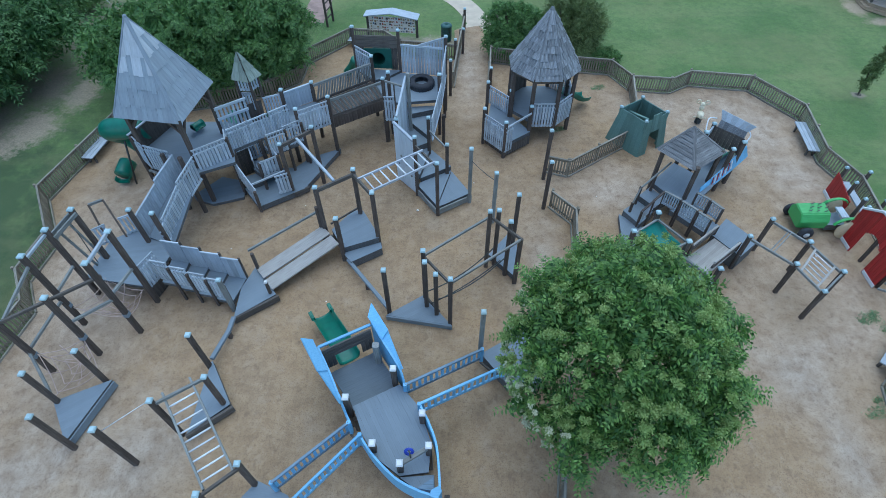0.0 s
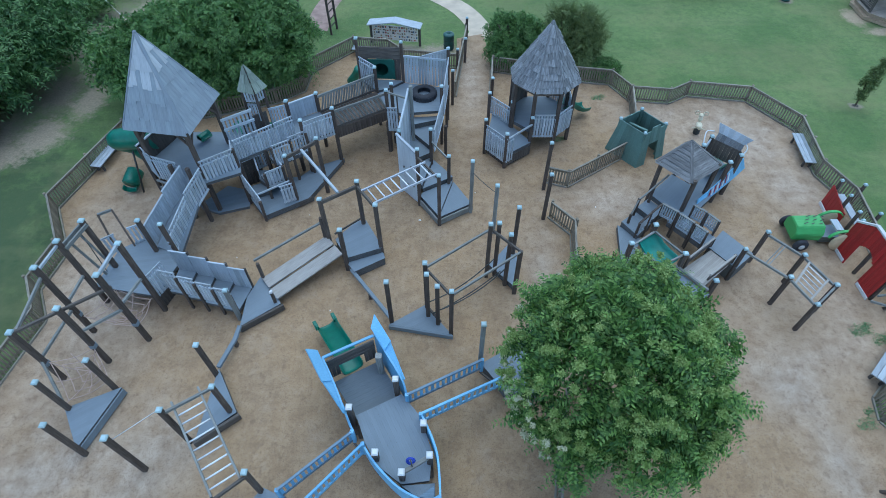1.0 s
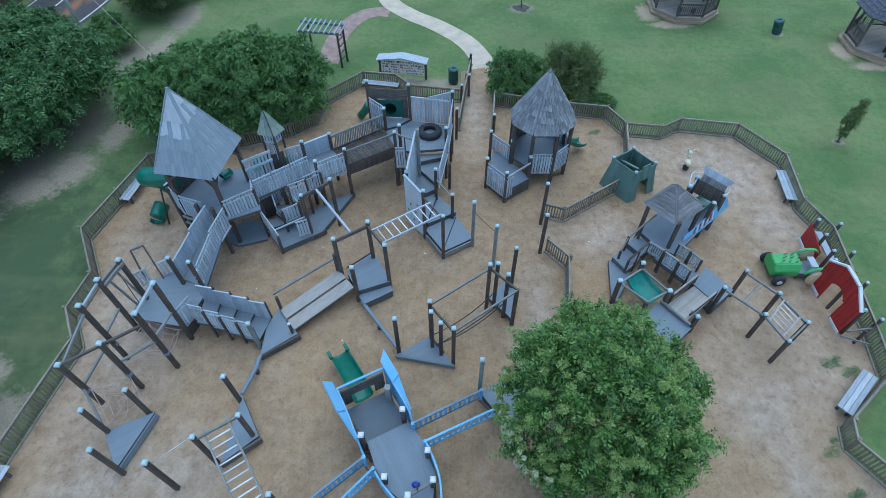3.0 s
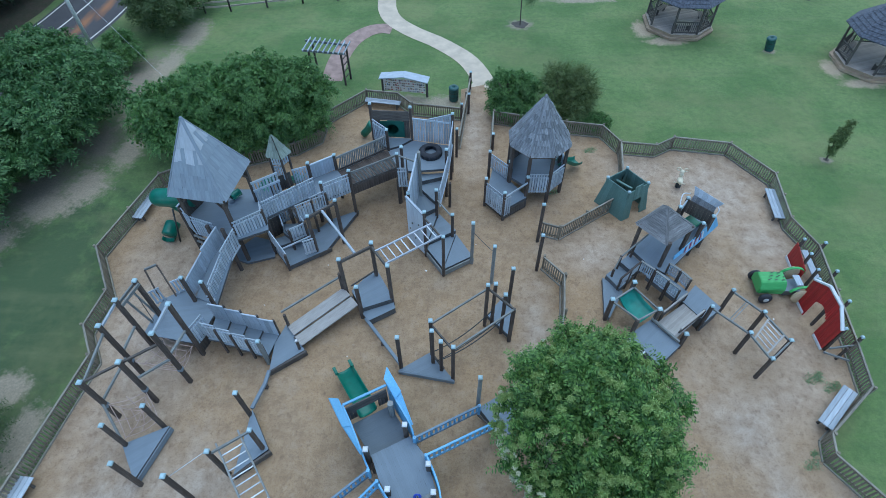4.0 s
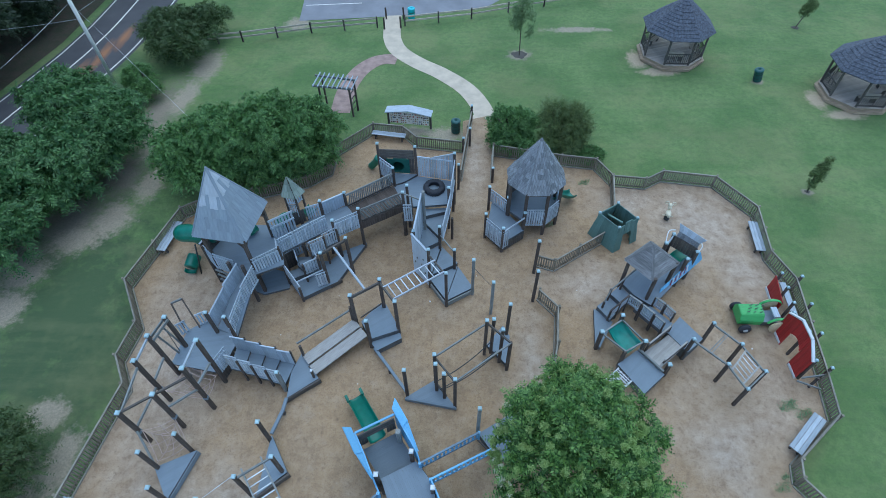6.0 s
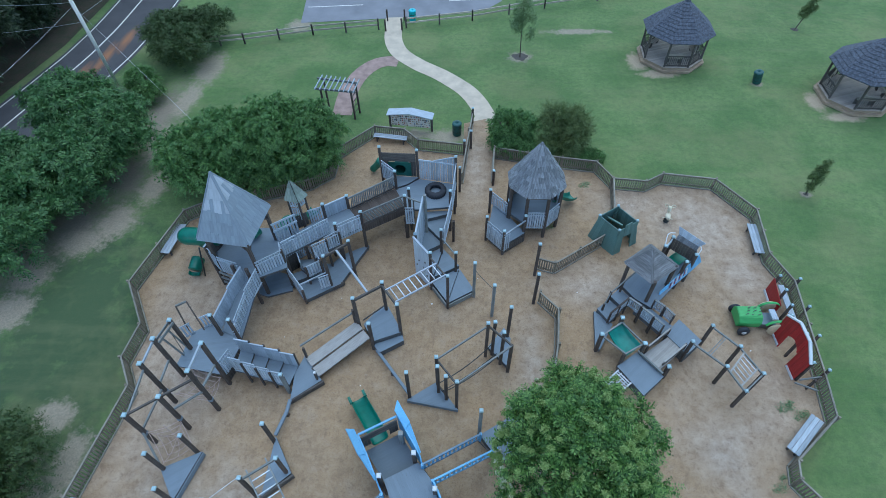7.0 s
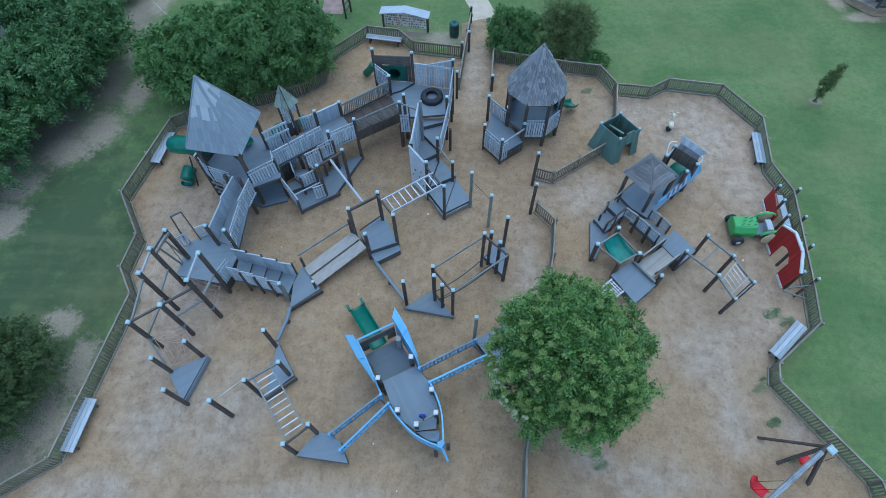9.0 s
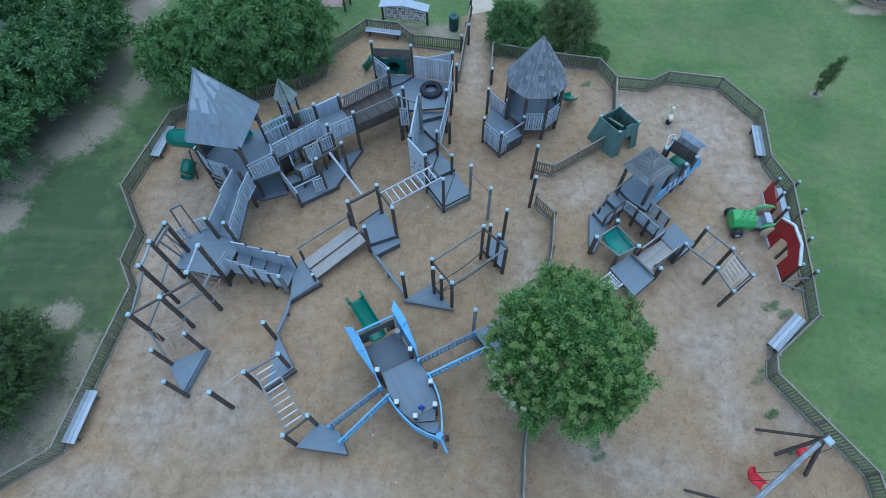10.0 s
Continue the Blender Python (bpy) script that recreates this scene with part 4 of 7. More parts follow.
T = thing("overhead_ladder", "horizontal monkey-bar ladder with bright steel rungs", "monkey bars", (-1.8, 15.1, 0))
ladder(T, (-3.0, 14.3, 2.85), (-0.62, 15.95, 2.85), 0.85, 8, SILVER, WHITE, r=0.03)
T = thing("balance_beam", "narrow grey timber balance beam", "balance beam", (-2.9, 11.7, 0))
beam(T, "beam", (-3.75, 12.85, 0.3), (-2.0, 10.55, 0.3), 0.14, 0.12, DECK)
post(T, -2.9, 11.7, 0.26, cap=None)
T = thing("balance_beam", "crooked grey timber balance beam", "balance beam", (-7.6, 9.4, 0))
beam(T, "beam", (-7.5, 10.2, 0.35), (-7.55, 9.6, 0.32), 0.15, 0.12, DECK)
beam(T, "beam", (-7.55, 9.62, 0.33), (-7.82, 8.55, 0.35), 0.15, 0.12, DECK)
post(T, -7.55, 9.6, 0.27, cap=None)


def rope_bridge():
    T = thing("rope_bridge", "rope bridge between wooden post frames on grey wedge decks", "rope bridge", (0.9, 11.4, 0))
    deck(T, [(-2.1, 10.35), (0.22, 9.92), (-0.35, 10.65), (-0.75, 11.25)], 0.24, 30, thick=0.22)
    beam(T, "edge_beam", (-2.1, 10.32, 0.12), (0.24, 9.895, 0.12), 0.06, 0.22, DECK)
    deck(T, [(1.7, 13.1), (2.65, 12.0), (2.85, 13.6), (2.55, 14.2)], 0.3, 60, thick=0.28)
    for x, y, h in ((-2.0, 10.5, 2.65), (-0.72, 11.15, 2.85), (-0.66, 10.75, 2.75), (-0.3, 10.4, 2.55), (0.18, 10.05, 2.75),
                    (1.58, 12.75, 3.05), (1.9, 12.85, 3.0), (2.28, 12.35, 2.95), (2.69, 13.72, 2.9)):
        post(T, x, y, h, w=0.15)
    post(T, 2.62, 11.95, 2.5, w=0.16, cap=None)
    for z in (2.5,):
        beam(T, "head_beam", (-0.75, 11.25, z), (0.22, 10.0, z), 0.07, 0.12, BROWN)
        beam(T, "head_beam", (1.55, 12.85, z + 0.25), (2.68, 11.9, z), 0.07, 0.12, BROWN)
    beam(T, "side_beam", (-0.7, 11.2, 2.55), (1.6, 12.8, 2.75), 0.07, 0.1, RAILW)
    beam(T, "side_beam", (0.2, 10.05, 2.55), (2.65, 11.95, 2.5), 0.07, 0.1, RAILW)
    beam(T, "foot_beam", (-0.7, 11.0, 0.45), (-0.2, 10.35, 0.45), 0.08, 0.1, BROWN)
    for a, b, sag in (((-0.66, 10.75, 1.1), (1.9, 12.85, 1.1), 0.35), ((-0.3, 10.4, 1.1), (2.28, 12.35, 1.1), 0.35), ((-0.5, 10.6, 0.6), (2.1, 12.6, 0.55), 0.2)):
        pts = [Vector(a).lerp(Vector(b), i / 12) - Vector((0, 0, sag * 4 * (i / 12) * (1 - i / 12))) for i in range(13)]
        put("rope", tube_mesh("rope", pts, 0.025, DARKM, 6), Matrix.Identity(4), T)
    return T


rope_bridge()
T = thing("chain_posts", "pair of tall weathered posts with a hanging chain", "play posts", (1.5, 15.6, 0))
post(T, 1.05, 16.3, 2.9, material=RAILW)
post(T, 1.98, 15.1, 2.7, material=RAILW)
pts = [Vector((1.05, 16.3, 2.35)).lerp(Vector((1.98, 15.1, 2.3)), i / 8) - Vector((0, 0, 0.06 * 4 * (i / 8) * (1 - i / 8))) for i in range(9)]
put("chain", tube_mesh("chain", pts, 0.015, DARKM, 6), Matrix.Identity(4), T)


def walkway():
    T = thing("raised_walkway", "raised grey walkway with slatted railings on dark posts", "walkway", (-7.0, 19.0, 0))
    z = 2.05
    deck(T, [(-8.8, 17.4), (-6.65, 19.0), (-7.25, 20.1), (-8.6, 19.0)], z, 38)
    deck(T, [(-6.7, 18.95), (-6.25, 18.6), (-5.0, 19.45), (-5.95, 20.85), (-7.25, 20.05)], z - 0.02, 38)
    for x, y, h in ((-7.13, 20.08, 3.12), (-5.95, 20.85, 3.0), (-5.0, 19.5, 3.15), (-6.25, 18.7, 3.1)):
        post(T, x, y, h)
    for x, y in ((-8.85, 17.35), (-7.9, 18.1), (-6.75, 19.05)):
        post(T, x, y, 2.0, cap=None)
    d = Vector((2.2, 1.75))
    a = Vector((-8.87, 17.38))
    for i in range(3):
        p, q = a + d * (i / 3 + 0.01), a + d * ((i + 1) / 3 - 0.01)
        rail(T, tuple(p), tuple(q), z)
    rail(T, (-6.2, 18.62), (-5.02, 19.38), z)
    panel(T, (-7.1, 20.1), (-6.0, 20.85), z, z + 0.85)
    beam(T, "top_rail", (-7.1, 20.1, z + 0.9), (-6.0, 20.85, z + 0.9), 0.09, 0.06, SLAT)
    rail(T, (-7.9, 19.75), (-7.2, 20.05), z, high=0.85, toprail=False)
    panel(T, (-8.75, 19.2), (-8.0, 19.75), z - 0.1, z + 0.8, BROWN)
    return T


walkway()
T = thing("lookout_turret", "small wooden lookout turret with a mossy pyramid roof", "play turret", (-8.2, 19.7, 0))
cs = [(-8.7, 19.55), (-8.15, 19.5), (-7.9, 19.9), (-8.45, 20.05)]
for x, y in cs:
    post(T, x, y, 4.0, w=0.1, cap=None)
pyramid(T, [(-8.82, 19.5, 4.02), (-8.1, 19.38, 3.95), (-7.74, 19.95, 3.95), (-8.42, 20.15, 4.02)], (-8.42, 19.86, 5.03), 3, 0.3, MOSSY, jag=0.01, over=0.01)
rail(T, cs[0], cs[1], 3.45, high=0.55, toprail=False, low=0)
rail(T, cs[1], cs[2], 3.45, high=0.55, toprail=False, low=0)
rail(T, cs[0], cs[1], 2.5, high=0.8, toprail=False, low=0)
panel(T, cs[0], cs[1], 2.05, 2.45, BROWN)


def play_counter():
    T = thing("play_house_base", "stepped lower play decks with small slatted rails", "play platform", (-7.3, 17.0, 0))
    deck(T, [(-10.95, 16.6), (-10.78, 16.38), (-9.95, 16.08), (-8.7, 16.5), (-8.9, 17.5), (-10.0, 17.8)], 0.16, 20, thick=0.15)
    deck(T, [(-7.85, 15.72), (-6.1, 16.85), (-6.6, 18.2), (-7.4, 18.2), (-8.75, 16.9)], 0.33, 35, thick=0.3)
    deck(T, [(-6.12, 16.88), (-4.87, 19.62), (-6.2, 18.95), (-6.75, 18.3)], 0.28, 40, thick=0.26)
    deck(T, [(-8.5, 16.72), (-7.75, 17.1), (-8.0, 17.6), (-8.78, 17.2)], 0.65, 28, thick=0.3)
    deck(T, [(-7.7, 16.82), (-7.05, 17.26), (-7.5, 17.95), (-8.2, 17.5)], 1.12, 34, thick=0.2)
    deck(T, [(-7.4, 17.6), (-6.15, 18.58), (-6.5, 19.0), (-7.8, 18.1)], 1.62, 38, thick=0.2)
    for x, y, h in ((-5.4, 17.55, 3.05), (-6.6, 16.75, 2.8)):
        post(T, x, y, h)
    for x, y, h in ((-7.82, 15.77, 1.15), (-7.72, 16.82, 1.75), (-7.03, 17.28, 1.8), (-7.4, 17.6, 2.5), (-6.72, 18.05, 2.55), (-6.12, 18.6, 2.5), (-8.75, 16.82, 1.85)):
        post(T, x, y, h, w=0.11, cap=None)
    beam(T, "head_beam", (-6.62, 16.72, 2.7), (-5.38, 17.55, 2.9), 0.09, 0.16, BROWN)
    beam(T, "long_beam", (-6.0, 17.15, 2.8), (-4.1, 14.5, 2.9), 0.1, 0.13, SLAT)
    rail(T, (-7.66, 16.78), (-7.05, 17.2), 1.12, high=0.68, low=-0.15, toprail=False)
    rail(T, (-7.38, 17.55), (-6.7, 17.98), 1.62, high=0.98, low=-0.05)
    rail(T, (-6.8, 18.1), (-6.13, 18.6), 1.62, high=0.98, low=-0.05)
    rail(T, (-7.07, 16.38), (-6.57, 16.62), 0.33, high=1.05, low=0.1)
    beam(T, "hand_rail", (-7.98, 16.05, 1.28), (-6.6, 16.82, 1.43), 0.06, 0.08, SLAT)
    rail(T, (-8.75, 16.8), (-7.82, 15.82), 1.0, 0.3, high=0.85, low=0.05, toprail=False)
    beam(T, "edge_beam", (-6.5, 16.6, 0.17), (-5.95, 17.0, 0.17), 0.09, 0.26, BROWN)
    panel(T, (-8.95, 17.66), (-8.5, 18.0), 0.3, 1.8, BROWN, board=0.2)
    rail(T, (-8.45, 18.1), (-7.7, 18.6), 0.9, high=0.95, low=0.0, toprail=False)
    deck(T, [(-8.3, 17.45), (-7.74, 16.98), (-7.1, 17.42), (-7.55, 18.05), (-8.45, 18.0)], 0.92, 35, thick=0.25)
    panel(T, (-8.54, 18.2), (-8.2, 17.42), 0.9, 1.98, SLAT, z0b=0.55, z1b=1.4)
    panel(T, (-7.62, 18.05), (-7.14, 17.5), 0.9, 1.98, SLAT, z0b=0.8, z1b=1.62)
    beam(T, "cap_rail", (-8.54, 18.2, 2.0), (-8.2, 17.42, 1.42), 0.07, 0.05, SLAT)
    beam(T, "cap_rail", (-7.62, 18.05, 2.0), (-7.14, 17.5, 1.64), 0.07, 0.05, SLAT)
    return T


play_counter()


def slat_bridge():
    T = thing("slat_bridge", "brown wooden bridge with diagonal slat railings", "bridge", (-4.2, 21.0, 0))
    a0, a1, b0, b1 = Vector((-5.0, 19.55)), Vector((-2.75, 20.95)), Vector((-5.85, 20.7)), Vector((-3.45, 22.45))
    z = 2.03
    deck(T, [tuple(a0), tuple(a1), tuple(b1), tuple(b0)], z, 122, board=0.16, material=POST)
    up = Vector((0, 0, 1))
    for p, q in ((a0, a1), (b0, b1)):
        P, Q = Vector((*p, z)), Vector((*q, z))
        beam(T, "top_rail", P + up * 0.9, Q + up * 0.9, 0.06, 0.13, RAILW)
        beam(T, "bottom_rail", P + up * 0.1, Q + up * 0.1, 0.05, 0.12, BROWN)
        beam(T, "stringer", P - up * 0.2, Q - up * 0.2, 0.07, 0.25, BROWN)
        n = 20 if p is b0 else 13
        for i in range(n):
            u = P.lerp(Q, (i + (0.1 if p is b0 else 1.9)) / (n + 1.3))
            v = P.lerp(Q, (i + (2.1 if p is b0 else 0.2)) / (n + 1.3))
            beam(T, "slat", u + up * (-0.1 if p is b0 else 0.12), v + up * 0.86, 0.03, 0.085 if p is b0 else 0.075, RAILW)
    panel(T, (-4.97, 19.5), (-2.72, 20.9), 1.55, 2.05, POST, board=0.13, name="skirt_board")
    return T


slat_bridge()


def east_tower():
    T = thing("tyre_platform", "grey play platform with boarded walls and winding ramp", "play platform", (-1.8, 22.5, 0))
    z = 1.9
    deck(T, [(-3.45, 22.5), (-2.7, 20.9), (-1.95, 20.9), (-0.25, 21.1), (0.0, 22.95), (-2.1, 23.4), (-2.8, 22.8)], z, 0)
    deck(T, [(-3.45, 22.55), (-2.8, 22.84), (-2.12, 23.45), (-4.25, 23.6)], 2.0, 30)
    for x, y, h in ((-4.3, 23.64, 4.12), (-2.17, 23.5, 4.0), (0.06, 23.02, 3.94), (-0.24, 21.0, 3.25), (-2.7, 20.5, 3.38), (-2.52, 21.1, 3.32), (-3.4, 22.56, 3.26),
                    (-0.7, 18.76, 2.58), (0.1, 17.66, 2.02), (-1.19, 16.76, 3.12), (-0.3, 15.54, 2.82), (-2.0, 18.05, 3.05)):
        post(T, x, y, h)
    post(T, -1.55, 19.95, 3.98, cap=None, material=RAILW)
    for x, y in ((-2.75, 20.45), (-1.95, 20.6), (0.0, 22.4), (-0.05, 20.2), (-3.9, 23.4)):
        post(T, x, y, 1.7, cap=None)
    # wall with the tunnel mouth
    A, B = Vector((-4.22, 23.62)), Vector((-2.26, 23.5))
    for i in range(3):
        beam(T, "wall_board", (*A, 3.24 + 0.2 * i), (*B, 3.24 + 0.2 * i), 0.05, 0.19, BROWN)
    for a, b in ((0.0, 0.2), (0.82, 1.0)):
        panel(T, tuple(A.lerp(B, a)), tuple(A.lerp(B, b)), 2.0, 3.14, BROWN)
    # back end closed and plastic darkened to put shade into the tunnel mouth
    me = lathe("tunnel", [(0.34, 0.0), (0.42, 0.0), (0.42, 0.9), (0.001, 0.9), (0.001, 0.85), (0.34, 0.85), (0.34, 0.0)], PITCH, 20)
    mid = A.lerp(B, 0.52)
    put("tunnel", me, Matrix.Translation((mid.x, mid.y - 0.02, 2.62)) @ pose(0, 0, 0, -97, 0, -4), T, "green plastic tunnel")
    bm = bmesh.new()
    s = 24
    inner = [bm.verts.new((0.34 * math.cos(2 * math.pi * k / s), 0, 0.34 * math.sin(2 * math.pi * k / s))) for k in range(s)]
    outer = [bm.verts.new((max(-0.66, min(0.66, 1.05 * math.cos(2 * math.pi * k / s))), 0, max(-0.5, min(0.52, 1.05 * math.sin(2 * math.pi * k / s))))) for k in range(s)]
    for k in range(s):
        bm.faces.new((inner[k], inner[(k + 1) % s], outer[(k + 1) % s], outer[k]))
    geo = bmesh.ops.extrude_face_region(bm, geom=bm.faces[:])["geom"]
    bmesh.ops.translate(bm, verts=[g for g in geo if isinstance(g, bmesh.types.BMVert)], vec=(0, 0.05, 0))
    part("tunnel_board", bm, plain("dark_green_board", (0.012, 0.10, 0.078), 0.6), T, "dark green tunnel surround", pose(mid.x, mid.y - 0.1, 2.6, 0, 0, -3.5))
    # slatted back wall with a sweeping top
    P, Q = Vector((-2.08, 23.45)), Vector((0.0, 23.05))
    n = 15
    for i in range(n):
        k = (i + 0.5) / n
        p = P.lerp(Q, k)
        top = 3.38 + 0.46 * max(0, k - 0.42) / 0.58
        beam(T, "slat", (p.x, p.y, z), (p.x, p.y, top), 0.03, 0.115, SLAT, up=((Q - P).x, (Q - P).y, 0))
    beam(T, "top_rail", (P.x, P.y - 0.03, 3.34), (Q.x, Q.y - 0.03, 3.34), 0.05, 0.1, SLAT)
    beam(T, "top_rail", (*P.lerp(Q, 0.42), 3.38), (Q.x, Q.y, 3.86), 0.06, 0.1, SLAT)
    rail(T, (0.04, 22.9), (-0.16, 21.1), 2.45, 2.05, high=1.12, low=-0.45)
    rail(T, (-0.18, 20.95), (-0.58, 18.95), 1.85, 1.4, high=1.0)
    rail(T, (-4.26, 23.4), (-3.46, 22.62), 2.3, high=1.0, low=-0.25)
    rail(T, (-2.74, 20.36), (-2.24, 20.36), 1.5, high=1.02)
    beam(T, "bar", (-2.7, 20.5, 3.3), (-1.6, 20.0, 3.25), 0.06, 0.09, RAILW)
    beam(T, "bar", (-2.22, 20.34, 3.28), (-2.22, 20.34, 1.8), 0.06, 0.06, BROWN)
    # winding ramp: wedge treads turning round the posts
    for wedge, zt, ang in (([(-1.95, 21.0), (-0.26, 21.15), (-0.45, 20.85), (-1.76, 20.42)], 1.56, 10),
                           ([(-1.75, 20.44), (-0.44, 20.86), (-0.66, 19.1)], 1.3, 40),
                           ([(-1.92, 18.3), (-0.66, 19.08), (-1.7, 20.35)], 1.08, 110),
                           ([(-1.9, 18.2), (-1.08, 17.12), (-0.62, 19.05)], 0.84, 70),
                           ([(-1.06, 17.1), (0.28, 17.88), (-0.6, 19.02)], 0.66, 30),
                           ([(-1.14, 16.84), (-0.33, 15.62), (0.28, 17.84), (-1.06, 17.06)], 0.46, 55),
                           ([(-0.31, 15.6), (1.08, 16.45), (0.3, 17.84)], 0.4, -60)):
        deck(T, wedge, zt, ang, thick=0.3, board=0.3)
    beam(T, "edge_beam", (-0.28, 15.53, 0.18), (1.13, 16.4, 0.18), 0.07, 0.3, RAILW)
    beam(T, "edge_beam", (-1.2, 16.8, 0.18), (-0.37, 15.56, 0.18), 0.07, 0.3, RAILW)
    # boarded west wall, falling with the ramp
    panel(T, (-1.66, 20.0), (-1.97, 18.0), 1.3, 3.78, z0b=0.7, z1b=3.2, board=0.16)
    panel(T, (-2.1, 17.82), (-1.26, 16.85), 0.05, 3.05, z0b=0.05, z1b=2.85, board=0.3, material=PANELW)
    for k, h in ((0.2, 1.1), (0.35, 1.6), (0.5, 0.7), (0.62, 1.35), (0.75, 1.9), (0.85, 0.9)):
        p = Vector((-2.1, 17.82)).lerp(Vector((-1.26, 16.85)), k)
        put("climbing_hold", lathe("climbing_hold", [(0.001, 0.0), (0.06, 0.0), (0.045, 0.05), (0.001, 0.06)], RAILW, 8), Matrix.Translation((p.x - 0.015, p.y, h)) @ pose(0, 0, 0, 0, -90, 25), T)
    beam(T, "cap_rail", (-2.1, 17.82, 3.08), (-1.26, 16.85, 2.88), 0.12, 0.1, SLAT)
    beam(T, "cap_rail", (-1.66, 20.0, 3.81), (-1.97, 18.0, 3.23), 0.09, 0.06, SLAT)
    beam(T, "hand_rail", (-0.68, 18.74, 1.95), (0.08, 17.66, 1.85), 0.06, 0.08, RAILW)
    beam(T, "hand_rail", (-1.2, 16.75, 2.75), (-0.3, 15.54, 2.65), 0.07, 0.1, BROWN)
    return T


east_tower()
T = thing("tyre", "large worn black tractor tyre lying on the platform", "tyre", (-1.1, 22.3, 1.8))
R = [(0.30, 0.06), (0.34, 0.0), (0.56, 0.02), (0.60, 0.09), (0.60, 0.29), (0.56, 0.36), (0.34, 0.38), (0.30, 0.32), (0.42, 0.25), (0.42, 0.12), (0.30, 0.06)]
put("carcass", lathe("carcass", R, RUBBER, 36), pose(-1.1, 22.3, 1.81), T)
for i in range(26):
    a = 2 * math.pi * i / 26
    put("tread_lug", bar_mesh(0.24, 0.06, 0.03, RUBBER), pose(-1.1 + 0.605 * math.cos(a), 22.3 + 0.605 * math.sin(a), 1.88, 0, -90, math.degrees(a)), T)


# ---- south-west climbing gear ----
def net_frame():
    T = thing("net_climber", "rope net climbing frame of tall dark posts and beams", "climbing frame", (-12.0, 9.0, 0))
    for x, y, h in ((-11.92, 8.95, 3.35), (-13.2, 8.28, 3.05)):
        post(T, x, y, h, w=0.17)
    beam(T, "head_beam", (-13.25, 8.25, 2.98), (-10.72, 9.92, 3.15), 0.09, 0.11, BROWN)
    beam(T, "beam", (-13.2, 8.3, 2.85), (-12.95, 10.2, 3.4), 0.08, 0.1, RAILW)
    for a, b in (((-10.66, 11.13, 2.05), (-10.8, 9.88, 2.25)), ((-10.82, 9.8, 2.05), (-11.9, 9.0, 1.95)), ((-12.97, 10.2, 1.85), (-13.02, 11.5, 1.75)),
                 ((-12.97, 10.15, 1.5), (-13.2, 8.28, 1.42)), ((-13.2, 8.25, 1.35), (-12.3, 7.1, 0.75))):
        beam(T, "low_beam", a, b, 0.08, 0.11, RAILW)
    ropes = []
    c = Vector((-12.1, 8.35, 0.45))
    corners = [Vector((-12.2, 7.1, 0.7)), Vector((-11.1, 7.85, 0.7)), Vector((-11.9, 8.95, 1.1)), Vector((-13.15, 8.3, 1.2))]
    for k in range(4):
        a, b = corners[k], corners[(k + 1) % 4]
        ropes += [(a, c), (a.lerp(b, 0.5), c)]
        for u in (0.35, 0.65, 0.92):
            ropes.append((c.lerp(a, u), c.lerp(b, u)))
    c = Vector((-11.7, 10.5, 0.35))
    corners = [Vector((-12.95, 10.2, 1.0)), Vector((-10.85, 9.85, 0.9)), Vector((-10.75, 11.0, 0.95)), Vector((-12.3, 11.5, 0.95))]
    for k in range(4):
        a, b = corners[k], corners[(k + 1) % 4]
        ropes += [(a, c), (a.lerp(b, 0.5), c)]
        for u in (0.4, 0.7, 0.95):
            ropes.append((c.lerp(a, u), c.lerp(b, u)))
    for a, b in ropes:
        m = a.lerp(b, 0.5) - Vector((0, 0, 0.1 + 0.05 * (b - a).length))
        put("rope", tube_mesh("rope", smooth_line([a, m, b], 3), 0.015, ROPE, 5), Matrix.Identity(4), T)
    for x, y in ((-10.82, 9.84), (-11.92, 8.95), (-13.2, 8.28), (-12.98, 10.2)):
        put("collar", bar_mesh(0.16, 0.2, 0.2, DECK), pose(x, y, 1.05, 0, -90, 0), T, "grey painted collar")
    return T


net_frame()
T = thing("deck_platform", "low grey triangular deck with three capped posts", "play platform", (-11.5, 6.8, 0))
deck(T, [(-10.82, 7.78), (-12.39, 7.03), (-11.43, 5.72)], 0.42, 35, thick=0.38)
beam(T, "edge_beam", (-11.39, 5.74, 0.2), (-10.8, 7.76, 0.2), 0.05, 0.3, DECK)
for x, y, h in ((-11.08, 7.78, 2.25), (-12.24, 7.02, 2.3), (-11.32, 5.7, 2.36)):
    post(T, x, y, h)
T = thing("turning_bar", "horizontal steel bar between capped wooden posts", "turning bar", (-8.8, 5.7, 0))
post(T, -9.28, 5.25, 2.6, w=0.16)
rod(T, "bar", (-9.28, 5.25, 2.35), (-8.2, 6.2, 2.35), 0.014, STEEL)
T = thing("monkey_bars", "wooden monkey-bar ladder over a grey triangular deck", "monkey bars", (-7.0, 6.0, 0))
deck(T, [(-7.78, 8.5), (-6.78, 6.95), (-7.85, 6.0)], 0.38, 60, thick=0.34)
beam(T, "edge_beam", (-7.9, 5.95, 0.2), (-6.7, 6.9, 0.2), 0.1, 0.3, BROWN)
for x, y, h in ((-7.82, 8.3, 2.3), (-7.0, 6.98, 2.15), (-8.15, 6.12, 2.45), (-6.25, 3.75, 2.2), (-5.4, 4.5, 2.2)):
    post(T, x, y, h)
beam(T, "head_beam", (-8.15, 6.12, 2.2), (-6.95, 7.0, 2.1), 0.08, 0.12, RAILW)
beam(T, "head_beam", (-6.3, 3.7, 2.0), (-5.35, 4.5, 2.0), 0.08, 0.12, BROWN)
ladder(T, (-7.75, 6.75, 2.1), (-5.85, 4.15, 2.0), 0.8, 10, RAILW, WHITE, r=0.028)


